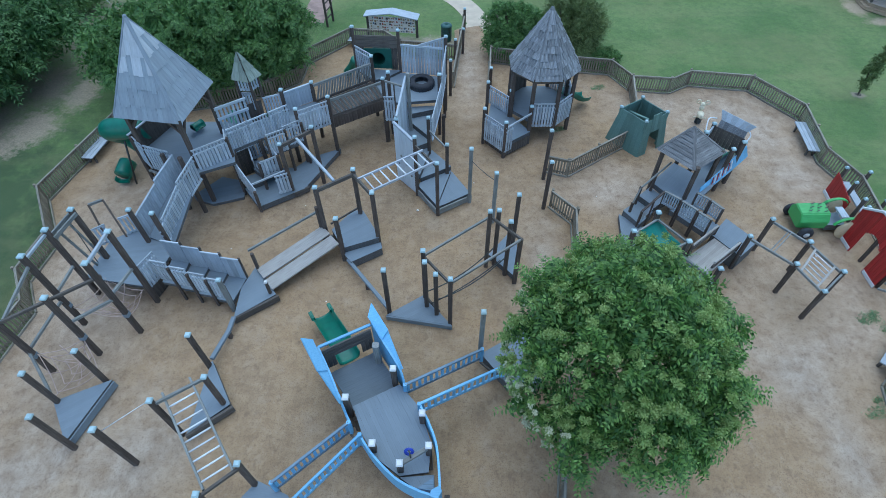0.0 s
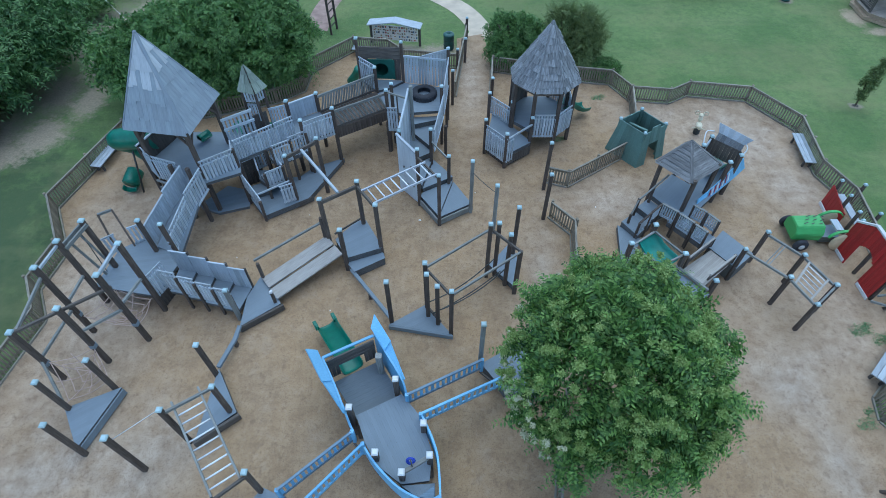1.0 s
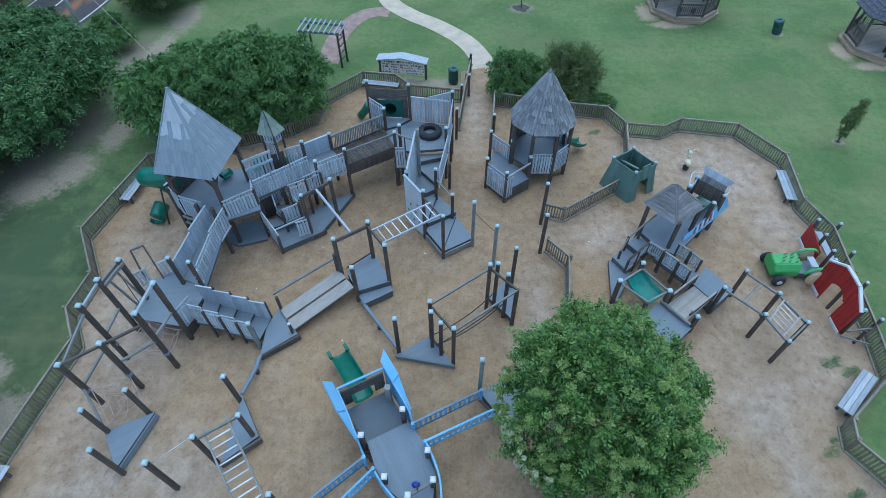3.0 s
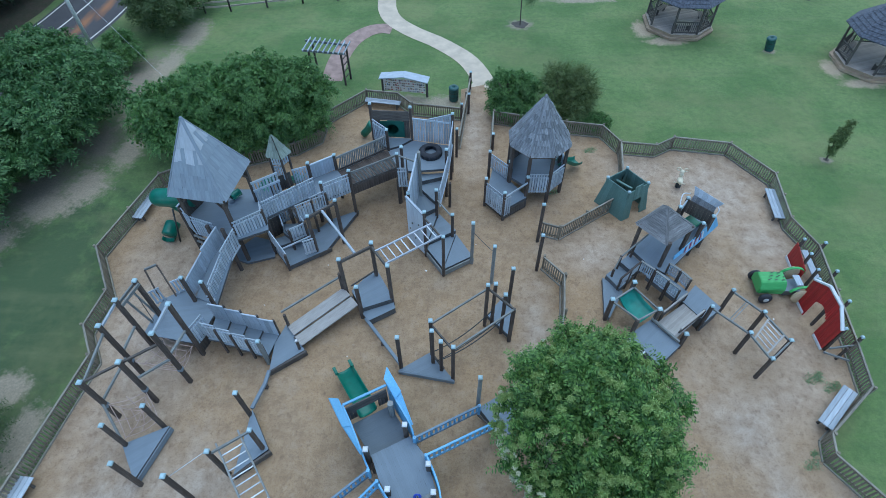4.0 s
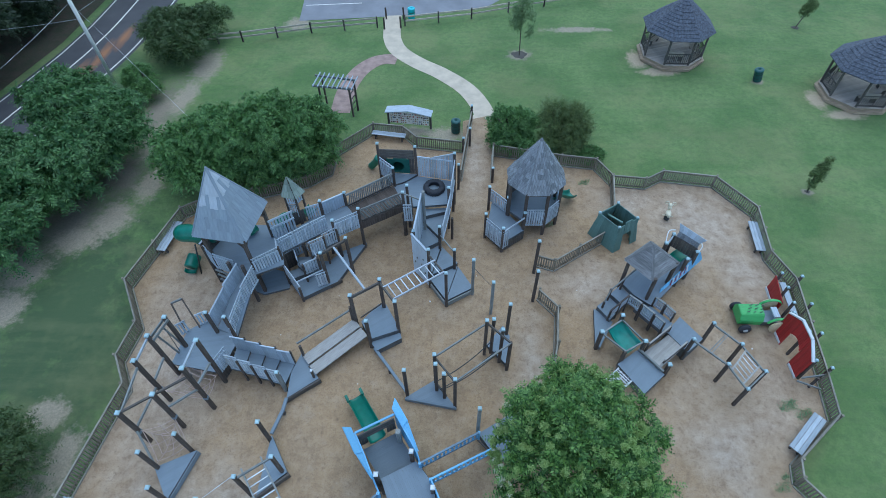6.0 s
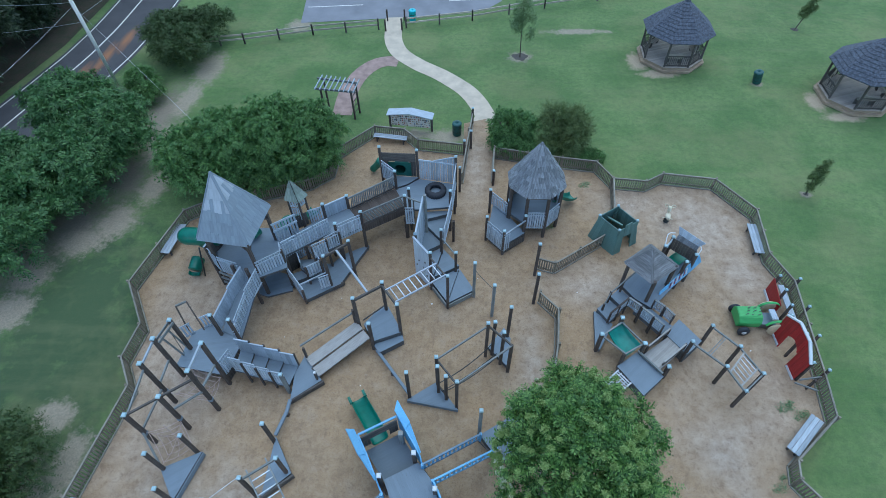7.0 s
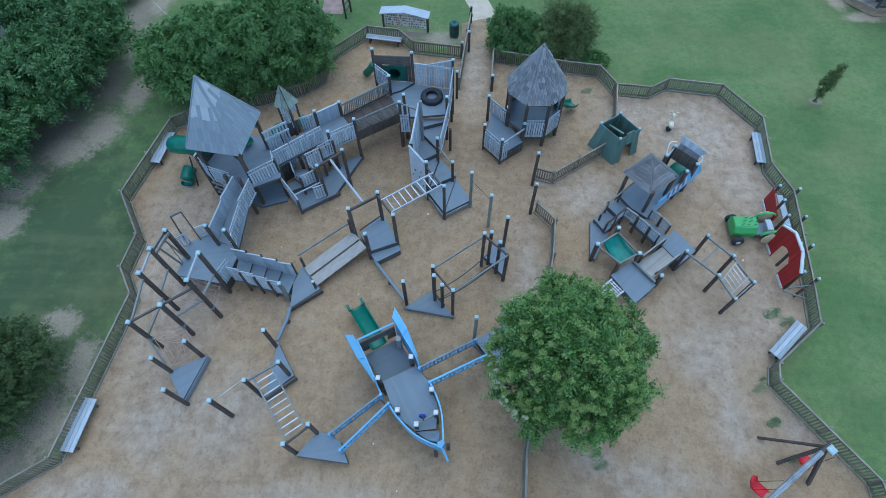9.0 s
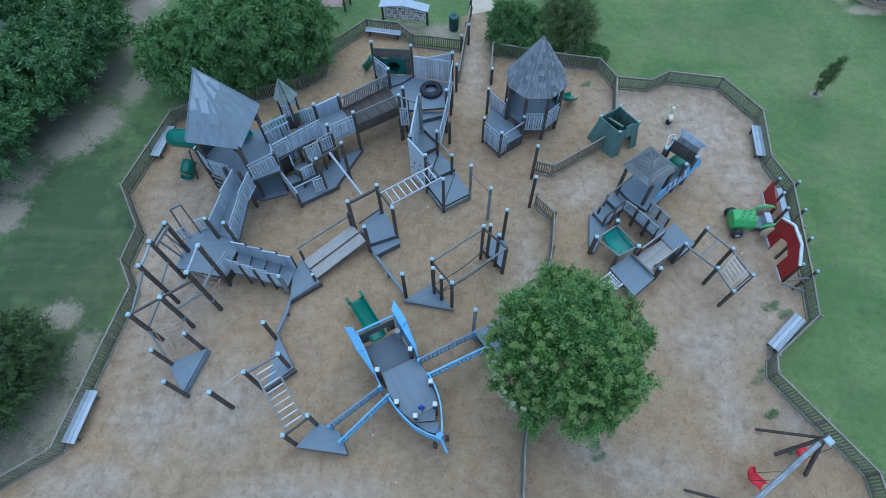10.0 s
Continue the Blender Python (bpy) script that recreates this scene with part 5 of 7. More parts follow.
# ---- boat ----
def plank(parent, name, quad, thick, material):
    """A flat board on four corner points, given a thickness."""
    q = [Vector(p) for p in quad]
    n = (q[1] - q[0]).cross(q[3] - q[0]).normalized() * thick / 2
    v = [p - n for p in q] + [p + n for p in q]
    f = [(3, 2, 1, 0), (4, 5, 6, 7)] + [(i, (i + 1) % 4, 4 + (i + 1) % 4, 4 + i) for i in range(4)]
    return put(name, mesh_of(name, v, f, material), Matrix.Identity(4), parent)


def boat():
    T = thing("play_boat", "sky blue wooden play boat with a grey deck", "play boat", (-1.9, 6.4, 0))
    zs, zf = 0.95, 1.22
    deck(T, [(-3.62, 7.72), (-2.76, 6.5), (-1.38, 7.22), (-2.25, 8.48)], zs, 29, thick=0.2, material=STERN_SHADED)
    deck(T, [(-2.74, 6.5), (-2.38, 5.65), (-1.95, 5.0), (-1.25, 4.5), (-0.45, 4.6), (-0.4, 5.4), (-0.75, 6.45), (-1.38, 7.2)], zf, 118, thick=0.2)
    deck(T, [(-1.25, 4.48), (-0.75, 4.15), (-0.28, 4.05), (-0.3, 4.55)], zf - 0.06, 118, thick=0.2)
    put("bow_seat", prism("bow_seat", [(-0.75, 4.12), (-0.3, 4.05), (-0.32, 4.4)], 1.36, 1.42, FADED), Matrix.Identity(4), T)
    for x, y, h in ((-1.54, 7.33, 1.98), (-2.85, 6.43, 1.98), (-0.65, 6.04, 1.78), (-2.0, 5.2, 1.75), (-0.45, 5.12, 1.78), (-1.22, 4.66, 1.75)):
        post(T, x, y, h, cap=CAPW, w=0.17)
    beam(T, "thwart", (-1.22, 4.66, 1.66), (-0.45, 5.12, 1.66), 0.12, 0.1, RAILW)
    post(T, -2.12, 8.12, 2.0, z0=0.95, cap=None, w=0.2, material=RAILW)

    def hull(line, name):
        """A side of boards between top and bottom lines: (x, y, bottom, top)."""
        pts = smooth_line([(x, y, 0) for x, y, _, _ in line], 6)
        lo = smooth_line([(b, t_, 0) for _, _, b, t_ in line], 6)
        v = []
        for i, (p, h) in enumerate(zip(pts, lo)):
            d = (pts[min(i + 1, len(pts) - 1)] - pts[max(i - 1, 0)]).normalized()
            s = Vector((-d.y, d.x, 0)) * 0.03
            v += [(*(p + s)[:2], h.x), (*(p + s)[:2], h.y), (*(p - s)[:2], h.y), (*(p - s)[:2], h.x)]
        n = len(pts)
        f = [(4 * i + k, 4 * i + (k + 1) % 4, 4 * i + 4 + (k + 1) % 4, 4 * i + 4 + k) for i in range(n - 1) for k in range(4)] + [(3, 2, 1, 0), tuple(4 * (n - 1) + k for k in range(4))]
        put(name, mesh_of(name, v, f, BLUE), Matrix.Identity(4), T)

    # upright stern sides, each with a flared upper board in two lengths
    hull([(-3.84, 7.98, 0.75, 2.15), (-3.4, 7.2, 0.75, 2.05), (-3.0, 6.4, 0.75, 1.9), (-2.85, 6.12, 0.8, 1.5), (-2.72, 5.9, 0.85, 1.45)], "hull_side")
    hull([(-2.3, 8.85, 0.75, 2.15), (-1.85, 8.15, 0.75, 2.05), (-1.36, 7.4, 0.75, 1.9), (-1.2, 7.05, 0.85, 1.5)], "hull_side")
    plank(T, "flare_board", [(-4.3, 8.06, 2.5), (-3.7, 7.1, 2.25), (-3.46, 7.22, 2.08), (-4.0, 8.14, 2.28)], 0.05, BLUE)
    plank(T, "flare_board", [(-3.72, 7.16, 2.2), (-3.0, 6.27, 1.92), (-2.92, 6.35, 1.82), (-3.46, 7.22, 2.02)], 0.05, BLUE)
    plank(T, "flare_board", [(-2.3, 9.32, 2.5), (-1.73, 8.46, 2.3), (-1.92, 8.26, 2.08), (-2.4, 8.95, 2.28)], 0.05, BLUE)
    plank(T, "flare_board", [(-1.75, 8.48, 2.22), (-1.25, 7.36, 1.92), (-1.36, 7.36, 1.82), (-1.92, 8.26, 2.02)], 0.05, BLUE)
    hull([(-2.34, 5.42, 0.85, 1.55), (-1.98, 4.95, 0.85, 1.55), (-1.34, 4.35, 0.85, 1.58), (-0.75, 4.03, 0.85, 1.62), (-0.38, 3.9, 0.85, 1.66)], "hull_side")
    hull([(-0.76, 6.45, 0.85, 1.6), (-0.46, 5.85, 0.85, 1.58), (-0.25, 5.25, 0.85, 1.6), (-0.17, 4.6, 0.85, 1.62), (-0.14, 4.08, 0.85, 1.66)], "hull_side")
    # blunt stem with a thin prow blade
    put("stem_block", prism("stem_block", [(-0.42, 3.86), (-0.2, 3.76), (-0.08, 3.98), (-0.16, 4.1), (-0.36, 4.0)], 0.8, 1.72, BLUE), Matrix.Identity(4), T)
    plank(T, "prow_blade", [(-0.22, 3.9, 1.62), (0.06, 3.38, 1.2), (0.07, 3.4, 0.85), (-0.2, 3.92, 0.8)], 0.09, BLUE)
    beam(T, "stern_rail", (-3.84, 7.98, 2.1), (-2.33, 8.78, 2.1), 0.09, 0.07, BLUE)
    A, B = Vector((-3.78, 7.86)), Vector((-2.32, 8.66))
    for i in range(3):
        beam(T, "transom_board", (*A, 1.96 - 0.18 * i), (*B, 1.96 - 0.18 * i), 0.05, 0.17, BROWN)
    for k0, k1 in ((0.0, 0.24), (0.76, 1.0)):
        panel(T, tuple(A.lerp(B, k0)), tuple(A.lerp(B, k1)), 0.95, 1.7, BROWN)
    for x, y in ((-3.6, 7.5), (-2.2, 8.3), (-2.7, 6.3), (-1.4, 6.9), (-2.1, 5.3), (-0.6, 5.8), (0.05, 4.06), (-0.45, 3.78)):
        post(T, x, y, 0.78, cap=None)
    return T


boat()
S = thing("slide", "short green plastic slide at the boat's stern", "slide", (-3.9, 9.4, 0))
put("chute", chute("chute", smooth_line([(-3.02, 8.1, 1.0), (-3.36, 8.65, 0.98), (-3.92, 9.55, 0.62), (-4.26, 10.1, 0.36), (-4.36, 10.26, 0.32)], 5), 0.7, 0.3, PLASTIC), Matrix.Identity(4), S)
for k in (-1, 1):
    e0, e1 = Vector((-4.3 - 0.3 * k, 10.17 - 0.18 * k, 0.0)), Vector((-4.47 - 0.3 * k, 10.45 - 0.18 * k, 0.0))
    beam(S, "side_horn", e0 + Vector((0, 0, 0.52)), e1 + Vector((0, 0, 0.5)), 0.13, 0.16, PLASTIC)
T = thing("steering_wheel", "small dark blue steering wheel on the boat deck", "steering wheel", (-1.0, 4.95, 1.75))
put("wheel", tube_mesh("wheel", [(-0.98 + 0.1 * math.cos(a), 4.98 + 0.04 * math.sin(a), 1.72 + 0.08 * math.sin(a)) for a in [2 * math.pi * i / 16 for i in range(16)]], 0.045, plain("blue_plastic", (0.02, 0.05, 0.35), 0.3), 8, True), Matrix.Identity(4), T)
rod(T, "column", (-0.98, 4.98, 1.86), (-0.92, 4.8, 1.75), 0.02, DARKM)


def gangway(A0, A1, B0, B1, z0, z1):
    T = thing("gangway", "sloping gangway with blue slatted side rails", "bridge", (*Vector(A0[:2]).lerp(Vector(B1[:2]), 0.5), 0))
    for p, q, m, kick, bars in ((A0, A1, FADED, 0.12, BLUE), (B0, B1, BLUE, 0.14, BLUE)):
        P, Q = Vector((*p, z0)), Vector((*q, z1))
        up = Vector((0, 0, 1))
        beam(T, "top_rail", P + up * 0.58, Q + up * 0.58, 0.08, 0.09, m)
        beam(T, "bottom_rail", P + up * 0.04, Q + up * 0.04, 0.05, kick, m)
        n = 14
        for i in range(n):
            u = P.lerp(Q, (i + 0.5) / n)
            beam(T, "slat", u, u + up * 0.56, 0.03, 0.1, bars, up=(Q - P).normalized())
        for u in (P, Q):
            beam(T, "end_post", u - up * 0.15, u + up * 0.62, 0.11, 0.11, BLUE)
    for k in (0.02, 0.98):
        beam(T, "cross_tie", (*Vector(A0).lerp(Vector(A1), k), z0 + (z1 - z0) * k - 0.2), (*Vector(B0).lerp(Vector(B1), k), z0 + (z1 - z0) * k - 0.2), 0.06, 0.08, BROWN)
    return T


gangway((-1.2, 7.0), (1.2, 8.45), (-0.75, 6.4), (1.85, 7.85), 1.0, 0.55)
gangway((-4.75, 4.35), (-2.75, 5.85), (-4.25, 3.75), (-2.4, 5.5), 0.55, 1.0)
T = thing("deck_platform", "low grey wedge deck at the gangway's end", "play platform", (-5.0, 4.0, 0))
deck(T, [(-6.15, 3.6), (-5.35, 4.6), (-4.4, 4.2), (-4.0, 3.35)], 0.5, 10, thick=0.45)
T = thing("deck_platform", "grey wedge deck under the tree by the gangway", "play platform", (2.2, 8.2, 0))
deck(T, [(1.2, 8.65), (2.9, 9.7), (3.1, 7.6), (1.95, 7.6)], 0.5, 30, thick=0.45)
post(T, 1.18, 8.8, 2.75, material=RAILW)


# ---- round cabin in the north ----
def cabin():
    T = thing("play_cabin", "octagonal wooden play cabin with a conical shake roof", "play cabin", (4.55, 21.9, 0))
    c, z = Vector((4.55, 21.95)), 1.15
    ring = [c + Vector((math.cos(radians(22.5 + 45 * k)), math.sin(radians(22.5 + 45 * k)))) * 1.5 for k in range(8)]
    deck(T, [tuple(p) for p in ring], z, 0, thick=0.2)
    for p in ring:
        post(T, p.x, p.y, 3.3, cap=None, w=0.17)
    E_ = [(*(c + (p - c) * 1.06), 3.25) for p in ring]
    pyramid(T, E_, (4.55, 22.0, 5.75), 10, 0.165, SHAKE, jag=0.07, over=0.05, drop=0.045, seam=0.004, even=0.6, hip=SHAKE)
    put("finial", lathe("finial", [(0.13, 5.6), (0.1, 5.72), (0.02, 5.8)], SHAKE, 8, False), pose(4.55, 22.0, 0), T)
    for k in range(8):
        a, b = ring[k], ring[(k + 1) % 8]
        beam(T, "eave_beam", (a.x, a.y, 3.15), (b.x, b.y, 3.15), 0.07, 0.18, POST)
        if k in (5, 6, 7, 0):
            rail(T, tuple(c + (a - c) * 1.05), tuple(c + (b - c) * 1.05), z - 0.1, high=0.98, low=-0.25)
        if k in (2, 3):
            panel(T, tuple(a), tuple(b), z, z + 1.4, BROWN)
    # lower porch
    deck(T, [(1.9, 20.3), (2.75, 19.25), (4.0, 20.2), (3.3, 21.3), (2.3, 22.5)], 0.75, 45, thick=0.2)
    panel(T, (1.92, 20.3), (2.75, 19.3), 0.05, 0.5, POST)
    panel(T, (2.75, 19.2), (4.0, 20.15), 0.1, 0.6, BROWN)
    for x, y, h in ((2.1, 22.5, 1.9), (1.82, 20.3, 1.95), (2.72, 19.25, 1.95), (3.1, 21.4, 2.15), (3.95, 20.3, 2.05)):
        post(T, x, y, h)
    rail(T, (1.83, 20.2), (2.68, 19.2), 0.3, high=1.4)
    rail(T, (2.75, 19.15), (3.1, 19.45), 0.3, high=1.4)
    beam(T, "hand_rail", (2.75, 19.25, 1.65), (3.95, 20.2, 1.75), 0.06, 0.1, SLAT)
    rail(T, (2.15, 22.5), (3.05, 21.5), 0.75)
    panel(T, (3.1, 21.35), (3.35, 22.2), 0.9, 2.3, SLAT)
    return T


cabin()
S = thing("slide", "small green plastic slide behind the cabin", "slide", (6.9, 23.2, 0))
put("chute", chute("chute", smooth_line([(5.7, 22.4, 1.15), (6.1, 22.75, 1.05), (6.7, 23.15, 0.5), (7.05, 23.4, 0.3), (7.25, 23.55, 0.27)], 5), 0.6, 0.25, PLASTIC), Matrix.Identity(4), S)


def hut():
    T = thing("play_hut", "open-topped dark green wooden play hut", "play hut", (9.15, 20.3, 0))
    c = [(8.12, 20.6), (8.98, 19.5), (10.1, 20.2), (9.27, 21.35)]
    m = Vector((9.12, 20.42))
    base = [tuple(m + (Vector(p) - m) * 1.34) for p in c]
    def wall(i, k0, k1, z0, top):
        a, b = Vector(c[i]), Vector(c[(i + 1) % 4])
        p, q = Vector(base[i]), Vector(base[(i + 1) % 4])
        n = max(1, round((b - a).length * (k1 - k0) / 0.2))
        for j in range(n):
            u = k0 + (k1 - k0) * (j + 0.5) / n
            lo, hi = p.lerp(q, u), a.lerp(b, u)
            s = z0 / top
            lo = lo.lerp(hi, s)
            w = (k1 - k0) / n * 0.5 - 0.002
            at = lambda u_, z_: Vector((*p.lerp(q, u_).lerp(a.lerp(b, u_), z_ / top), z_))
            plank(T, "board", [at(u - w, z0), at(u + w, z0), at(u + w, top), at(u - w, top)], 0.04, GREENP)
    wall(0, 0, 1, 0.0, 1.75)
    wall(1, 0, 0.3, 0.0, 1.75)
    wall(1, 0.3, 0.7, 1.1, 1.95)
    wall(1, 0.7, 1, 0.0, 1.75)
    wall(2, 0, 1, 0.0, 1.75)
    wall(3, 0, 1, 0.0, 1.75)
    for x, y in c:
        post(T, x, y, 1.8, w=0.13, material=GREENP)
    beam(T, "cross_beam", (8.7, 20.95, 1.3), (9.4, 20.3, 1.3), 0.12, 0.1, GREENP)
    return T


hut()


# ---- toddler train in the east ----
def train():
    T = thing("play_train", "wooden play train with a hipped roof and stepped decks", "play structure", (10.0, 15.5, 0))
    # apron and steps up to the roofed deck
    deck(T, [(7.24, 15.3), (6.97, 13.14), (7.19, 13.04), (8.06, 14.5), (7.84, 14.75)], 0.25, 60, thick=0.24)
    deck(T, [(7.35, 15.27), (7.84, 14.48), (8.56, 15.18), (8.06, 15.85)], 0.5, -50, thick=0.45)
    deck(T, [(8.06, 15.85), (8.56, 15.18), (9.18, 15.55), (8.65, 16.37)], 0.78, -50, thick=0.3)
    deck(T, [(8.65, 16.37), (9.18, 15.55), (9.9, 14.95), (11.2, 16.2), (9.9, 17.6)], 1.05, 48, thick=0.25)
    for x, y in ((8.72, 16.55), (9.7, 15.38), (10.95, 16.4), (10.05, 17.65)):
        post(T, x, y, 2.7, cap=None)
    pyramid(T, [(8.5, 16.62, 2.57), (9.56, 15.34, 2.57), (11.1, 16.42, 2.57), (10.05, 17.8, 2.57)], (9.66, 16.72, 3.55), 8, 0.16, ROOFB, jag=0.0, over=0.015, flat=True, hip=ROOFB)
    # framed slatted panels beside the way down, boarded ones beside the steps
    for a, b in (((8.66, 15.12), (9.15, 14.64)), ((9.19, 14.56), (9.62, 14.06)), ((9.64, 13.98), (9.98, 13.56)), ((9.9, 15.0), (10.28, 14.62)), ((10.32, 14.56), (10.61, 14.12))):
        rail(T, a, b, 1.02, high=0.68, low=0.05, gap=0.095, wide=0.055, toprail=False)
        for p in (a, b):
            post(T, p[0], p[1], 1.72, z0=0.3, w=0.075, cap=None)
        beam(T, "cap_rail", (*a, 1.73), (*b, 1.73), 0.1, 0.035, RAILW)
    for a, b, za, zb in (((7.8, 14.6), (8.2, 14.84), 1.12, 1.38), ((8.24, 14.87), (8.63, 15.1), 1.42, 1.68)):
        panel(T, a, b, za - 0.6, za, PANELW, z0b=zb - 0.6, z1b=zb)
        beam(T, "cap_rail", (*a, za + 0.02), (*b, zb + 0.02), 0.09, 0.05, POST)
        post(T, a[0], a[1], za, z0=0.0, w=0.09, cap=None)
    deck(T, [(9.0, 14.85), (10.1, 13.5), (10.7, 14.0), (9.88, 15.0)], 0.95, 130, thick=0.25)
    beam(T, "hand_rail", (7.6, 15.2, 1.0), (7.93, 15.65, 1.4), 0.06, 0.09, RAILW)
    beam(T, "hand_rail", (7.93, 15.65, 1.4), (9.19, 16.5, 2.0), 0.06, 0.09, RAILW)
    for x, y, h in ((7.6, 15.2, 1.0), (7.93, 15.66, 1.45), (8.6, 16.15, 1.75)):
        post(T, x, y, h, w=0.1, cap=None)
    # locomotive body
    deck(T, [(10.6, 16.9), (11.1, 16.4), (12.9, 17.9), (12.3, 18.6)], 1.0, 40, thick=0.2)
    n = 14
    for i in range(n):
        k = (i + 0.5) / n
        k0, k1 = (i + 0.02) / n, (i + 0.98) / n
        low = lambda u: (10.41 + 2.7 * u, 15.66 + 2.2 * u, 0.9 - 0.25 * u + 0.52 * u * u)
        high = lambda u: (10.48 + 2.36 * u, 15.88 + 1.98 * u, 1.2 + 0.55 * u ** 1.6)
        plank(T, "side_board", [low(k0), low(k1), high(k1), high(k0)], 0.04, BLUE)
    for i in range(4):
        k = 0.24 + 0.115 * i
        for off, w_, mat_ in ((0.0, 0.05, RED), (0.055, 0.1, WHITE)):
            p, q = Vector(low(k + off)).lerp(Vector(high(k + off)), 0.35), Vector(high(k + off + 0.03))
            lift = Vector((0.03, -0.035, 0.02))
            beam(T, "stripe", p + lift, q + lift, 0.02, w_, mat_, up=(0.75, 0.66, 0))
    for x, y, h in ((11.45, 18.5, 2.4), (10.85, 17.8, 2.5), (12.4, 17.45, 2.25), (11.75, 16.95, 2.3)):
        post(T, x, y, h)
    panel(T, (11.5, 18.5), (12.45, 17.6), 1.5, 2.3, BROWN)
    # flared head board of upright boards, wider at the top
    n = 6
    for i in range(n):
        u0, u1 = i / n + 0.004, (i + 1) / n - 0.004
        foot = lambda u: Vector((11.6, 18.5, 2.2)).lerp(Vector((12.42, 17.64, 2.15)), u)
        waist = lambda u: Vector((11.68, 18.56, 2.58)).lerp(Vector((12.5, 17.74, 2.54)), u)
        head = lambda u: Vector((11.66, 18.8, 2.92)).lerp(Vector((12.72, 17.66, 2.86)), u)
        plank(T, "head_board", [foot(u0), foot(u1), waist(u1), waist(u0)], 0.04, SHAKE)
        plank(T, "head_board", [waist(u0), waist(u1), head(u1), head(u0)], 0.04, SLAT)
    for a, b, c_ in (((10.85, 17.9, 2.45), (11.05, 18.4, 2.75), (11.5, 18.62, 2.6)), ((12.42, 17.42, 2.2), (12.6, 17.6, 2.45), (12.55, 17.75, 2.6))):
        put("hoop", tube_mesh("hoop", smooth_line([a, b, c_], 6), 0.025, WHITE, 6), Matrix.Identity(4), T, "pale bent hand hoop")
    beam(T, "side_rail", (10.85, 17.75, 2.2), (11.45, 18.5, 2.2), 0.06, 0.3, SLAT)
    for x, y in ((11.0, 16.5), (12.5, 17.7), (12.2, 18.4)):
        post(T, x, y, 0.95, cap=None)
    return T


train()
S = thing("slide", "small green plastic slide in the play train", "slide", (12.0, 18.0, 1.0))
put("chute", chute("chute", smooth_line([(11.3, 17.35, 1.5), (11.75, 17.75, 1.42), (12.4, 18.35, 0.95), (13.0, 18.9, 0.4)], 4), 0.6, 0.25, PLASTIC), Matrix.Identity(4), S)


def toddler_decks():
    T = thing("bridge_deck", "grey toddler decks joined by a bare plank bridge", "play platform", (9.6, 12.5, 0))
    deck(T, [(10.32, 13.6), (11.18, 14.46), (11.96, 13.24), (11.05, 12.5)], 0.85, 45, thick=0.8)
    deck(T, [(9.06, 12.52), (9.62, 11.72), (11.02, 12.86), (10.44, 13.5)], 0.8, 40, material=PALE, thick=0.12)
    deck(T, [(7.74, 11.98), (8.82, 12.74), (9.8, 11.48), (8.67, 10.52)], 0.6, 45, thick=0.55)
    for x, y, h in ((8.97, 12.7, 1.5), (9.94, 11.72, 1.12)):
        post(T, x, y, h, cap=CAP, w=0.17)
    for z, w_, m_ in ((1.32, 0.1, PALE), (1.08, 0.16, BROWN)):
        beam(T, "hand_rail", (9.16, 12.66, z), (10.4, 13.62, z), 0.07, w_, m_)
        beam(T, "hand_rail", (9.7, 11.86, z - 0.04), (10.95, 12.8, z - 0.04), 0.07, w_, m_)
    for x, y in ((9.16, 12.66), (10.4, 13.62), (10.95, 12.8)):
        post(T, x, y, 1.3, w=0.1, cap=None)
    beam(T, "kerb", (8.84, 12.72, 0.75), (9.72, 11.56, 0.75), 0.1, 0.12, RAILW)
    return T


toddler_decks()
T = thing("roller_frame", "green plastic bed slung in a timber frame", "play equipment", (8.1, 13.1, 0))
for x, y, h in ((7.02, 13.12, 1.6), (8.11, 13.96, 1.72)):
    post(T, x, y, h, w=0.17)
c4 = [(7.06, 13.14), (8.14, 13.9), (8.94, 12.74), (7.98, 12.2)]
for i in range(4):
    beam(T, "frame_rail", (*c4[i], 1.4), (*c4[(i + 1) % 4], 1.4), 0.07, 0.09, RAILW)
post(T, 7.95, 12.2, 1.4, cap=None)
put("bed", chute("bed", smooth_line([(7.75, 13.7, 1.25), (8.05, 13.25, 0.95), (8.5, 12.6, 0.85)], 4), 0.95, 0.22, plain("sea_green_plastic", (0.015, 0.21, 0.165), 0.4)), Matrix.Identity(4), T)
T = thing("low_ladder", "low pale slatted ladder beside the deck", "ladder", (7.7, 11.0, 0))
ladder(T, (8.0, 11.46, 0.62), (7.32, 10.96, 0.3), 0.78, 8, WHITE, WHITE, r=0.028)
for k in (-0.2, 0.0, 0.2):
    beam(T, "slat", (8.0 + 0.6 * k, 11.46 - 0.8 * k, 0.62), (7.32 + 0.6 * k, 10.96 - 0.8 * k, 0.3), 0.04, 0.05, WHITE)


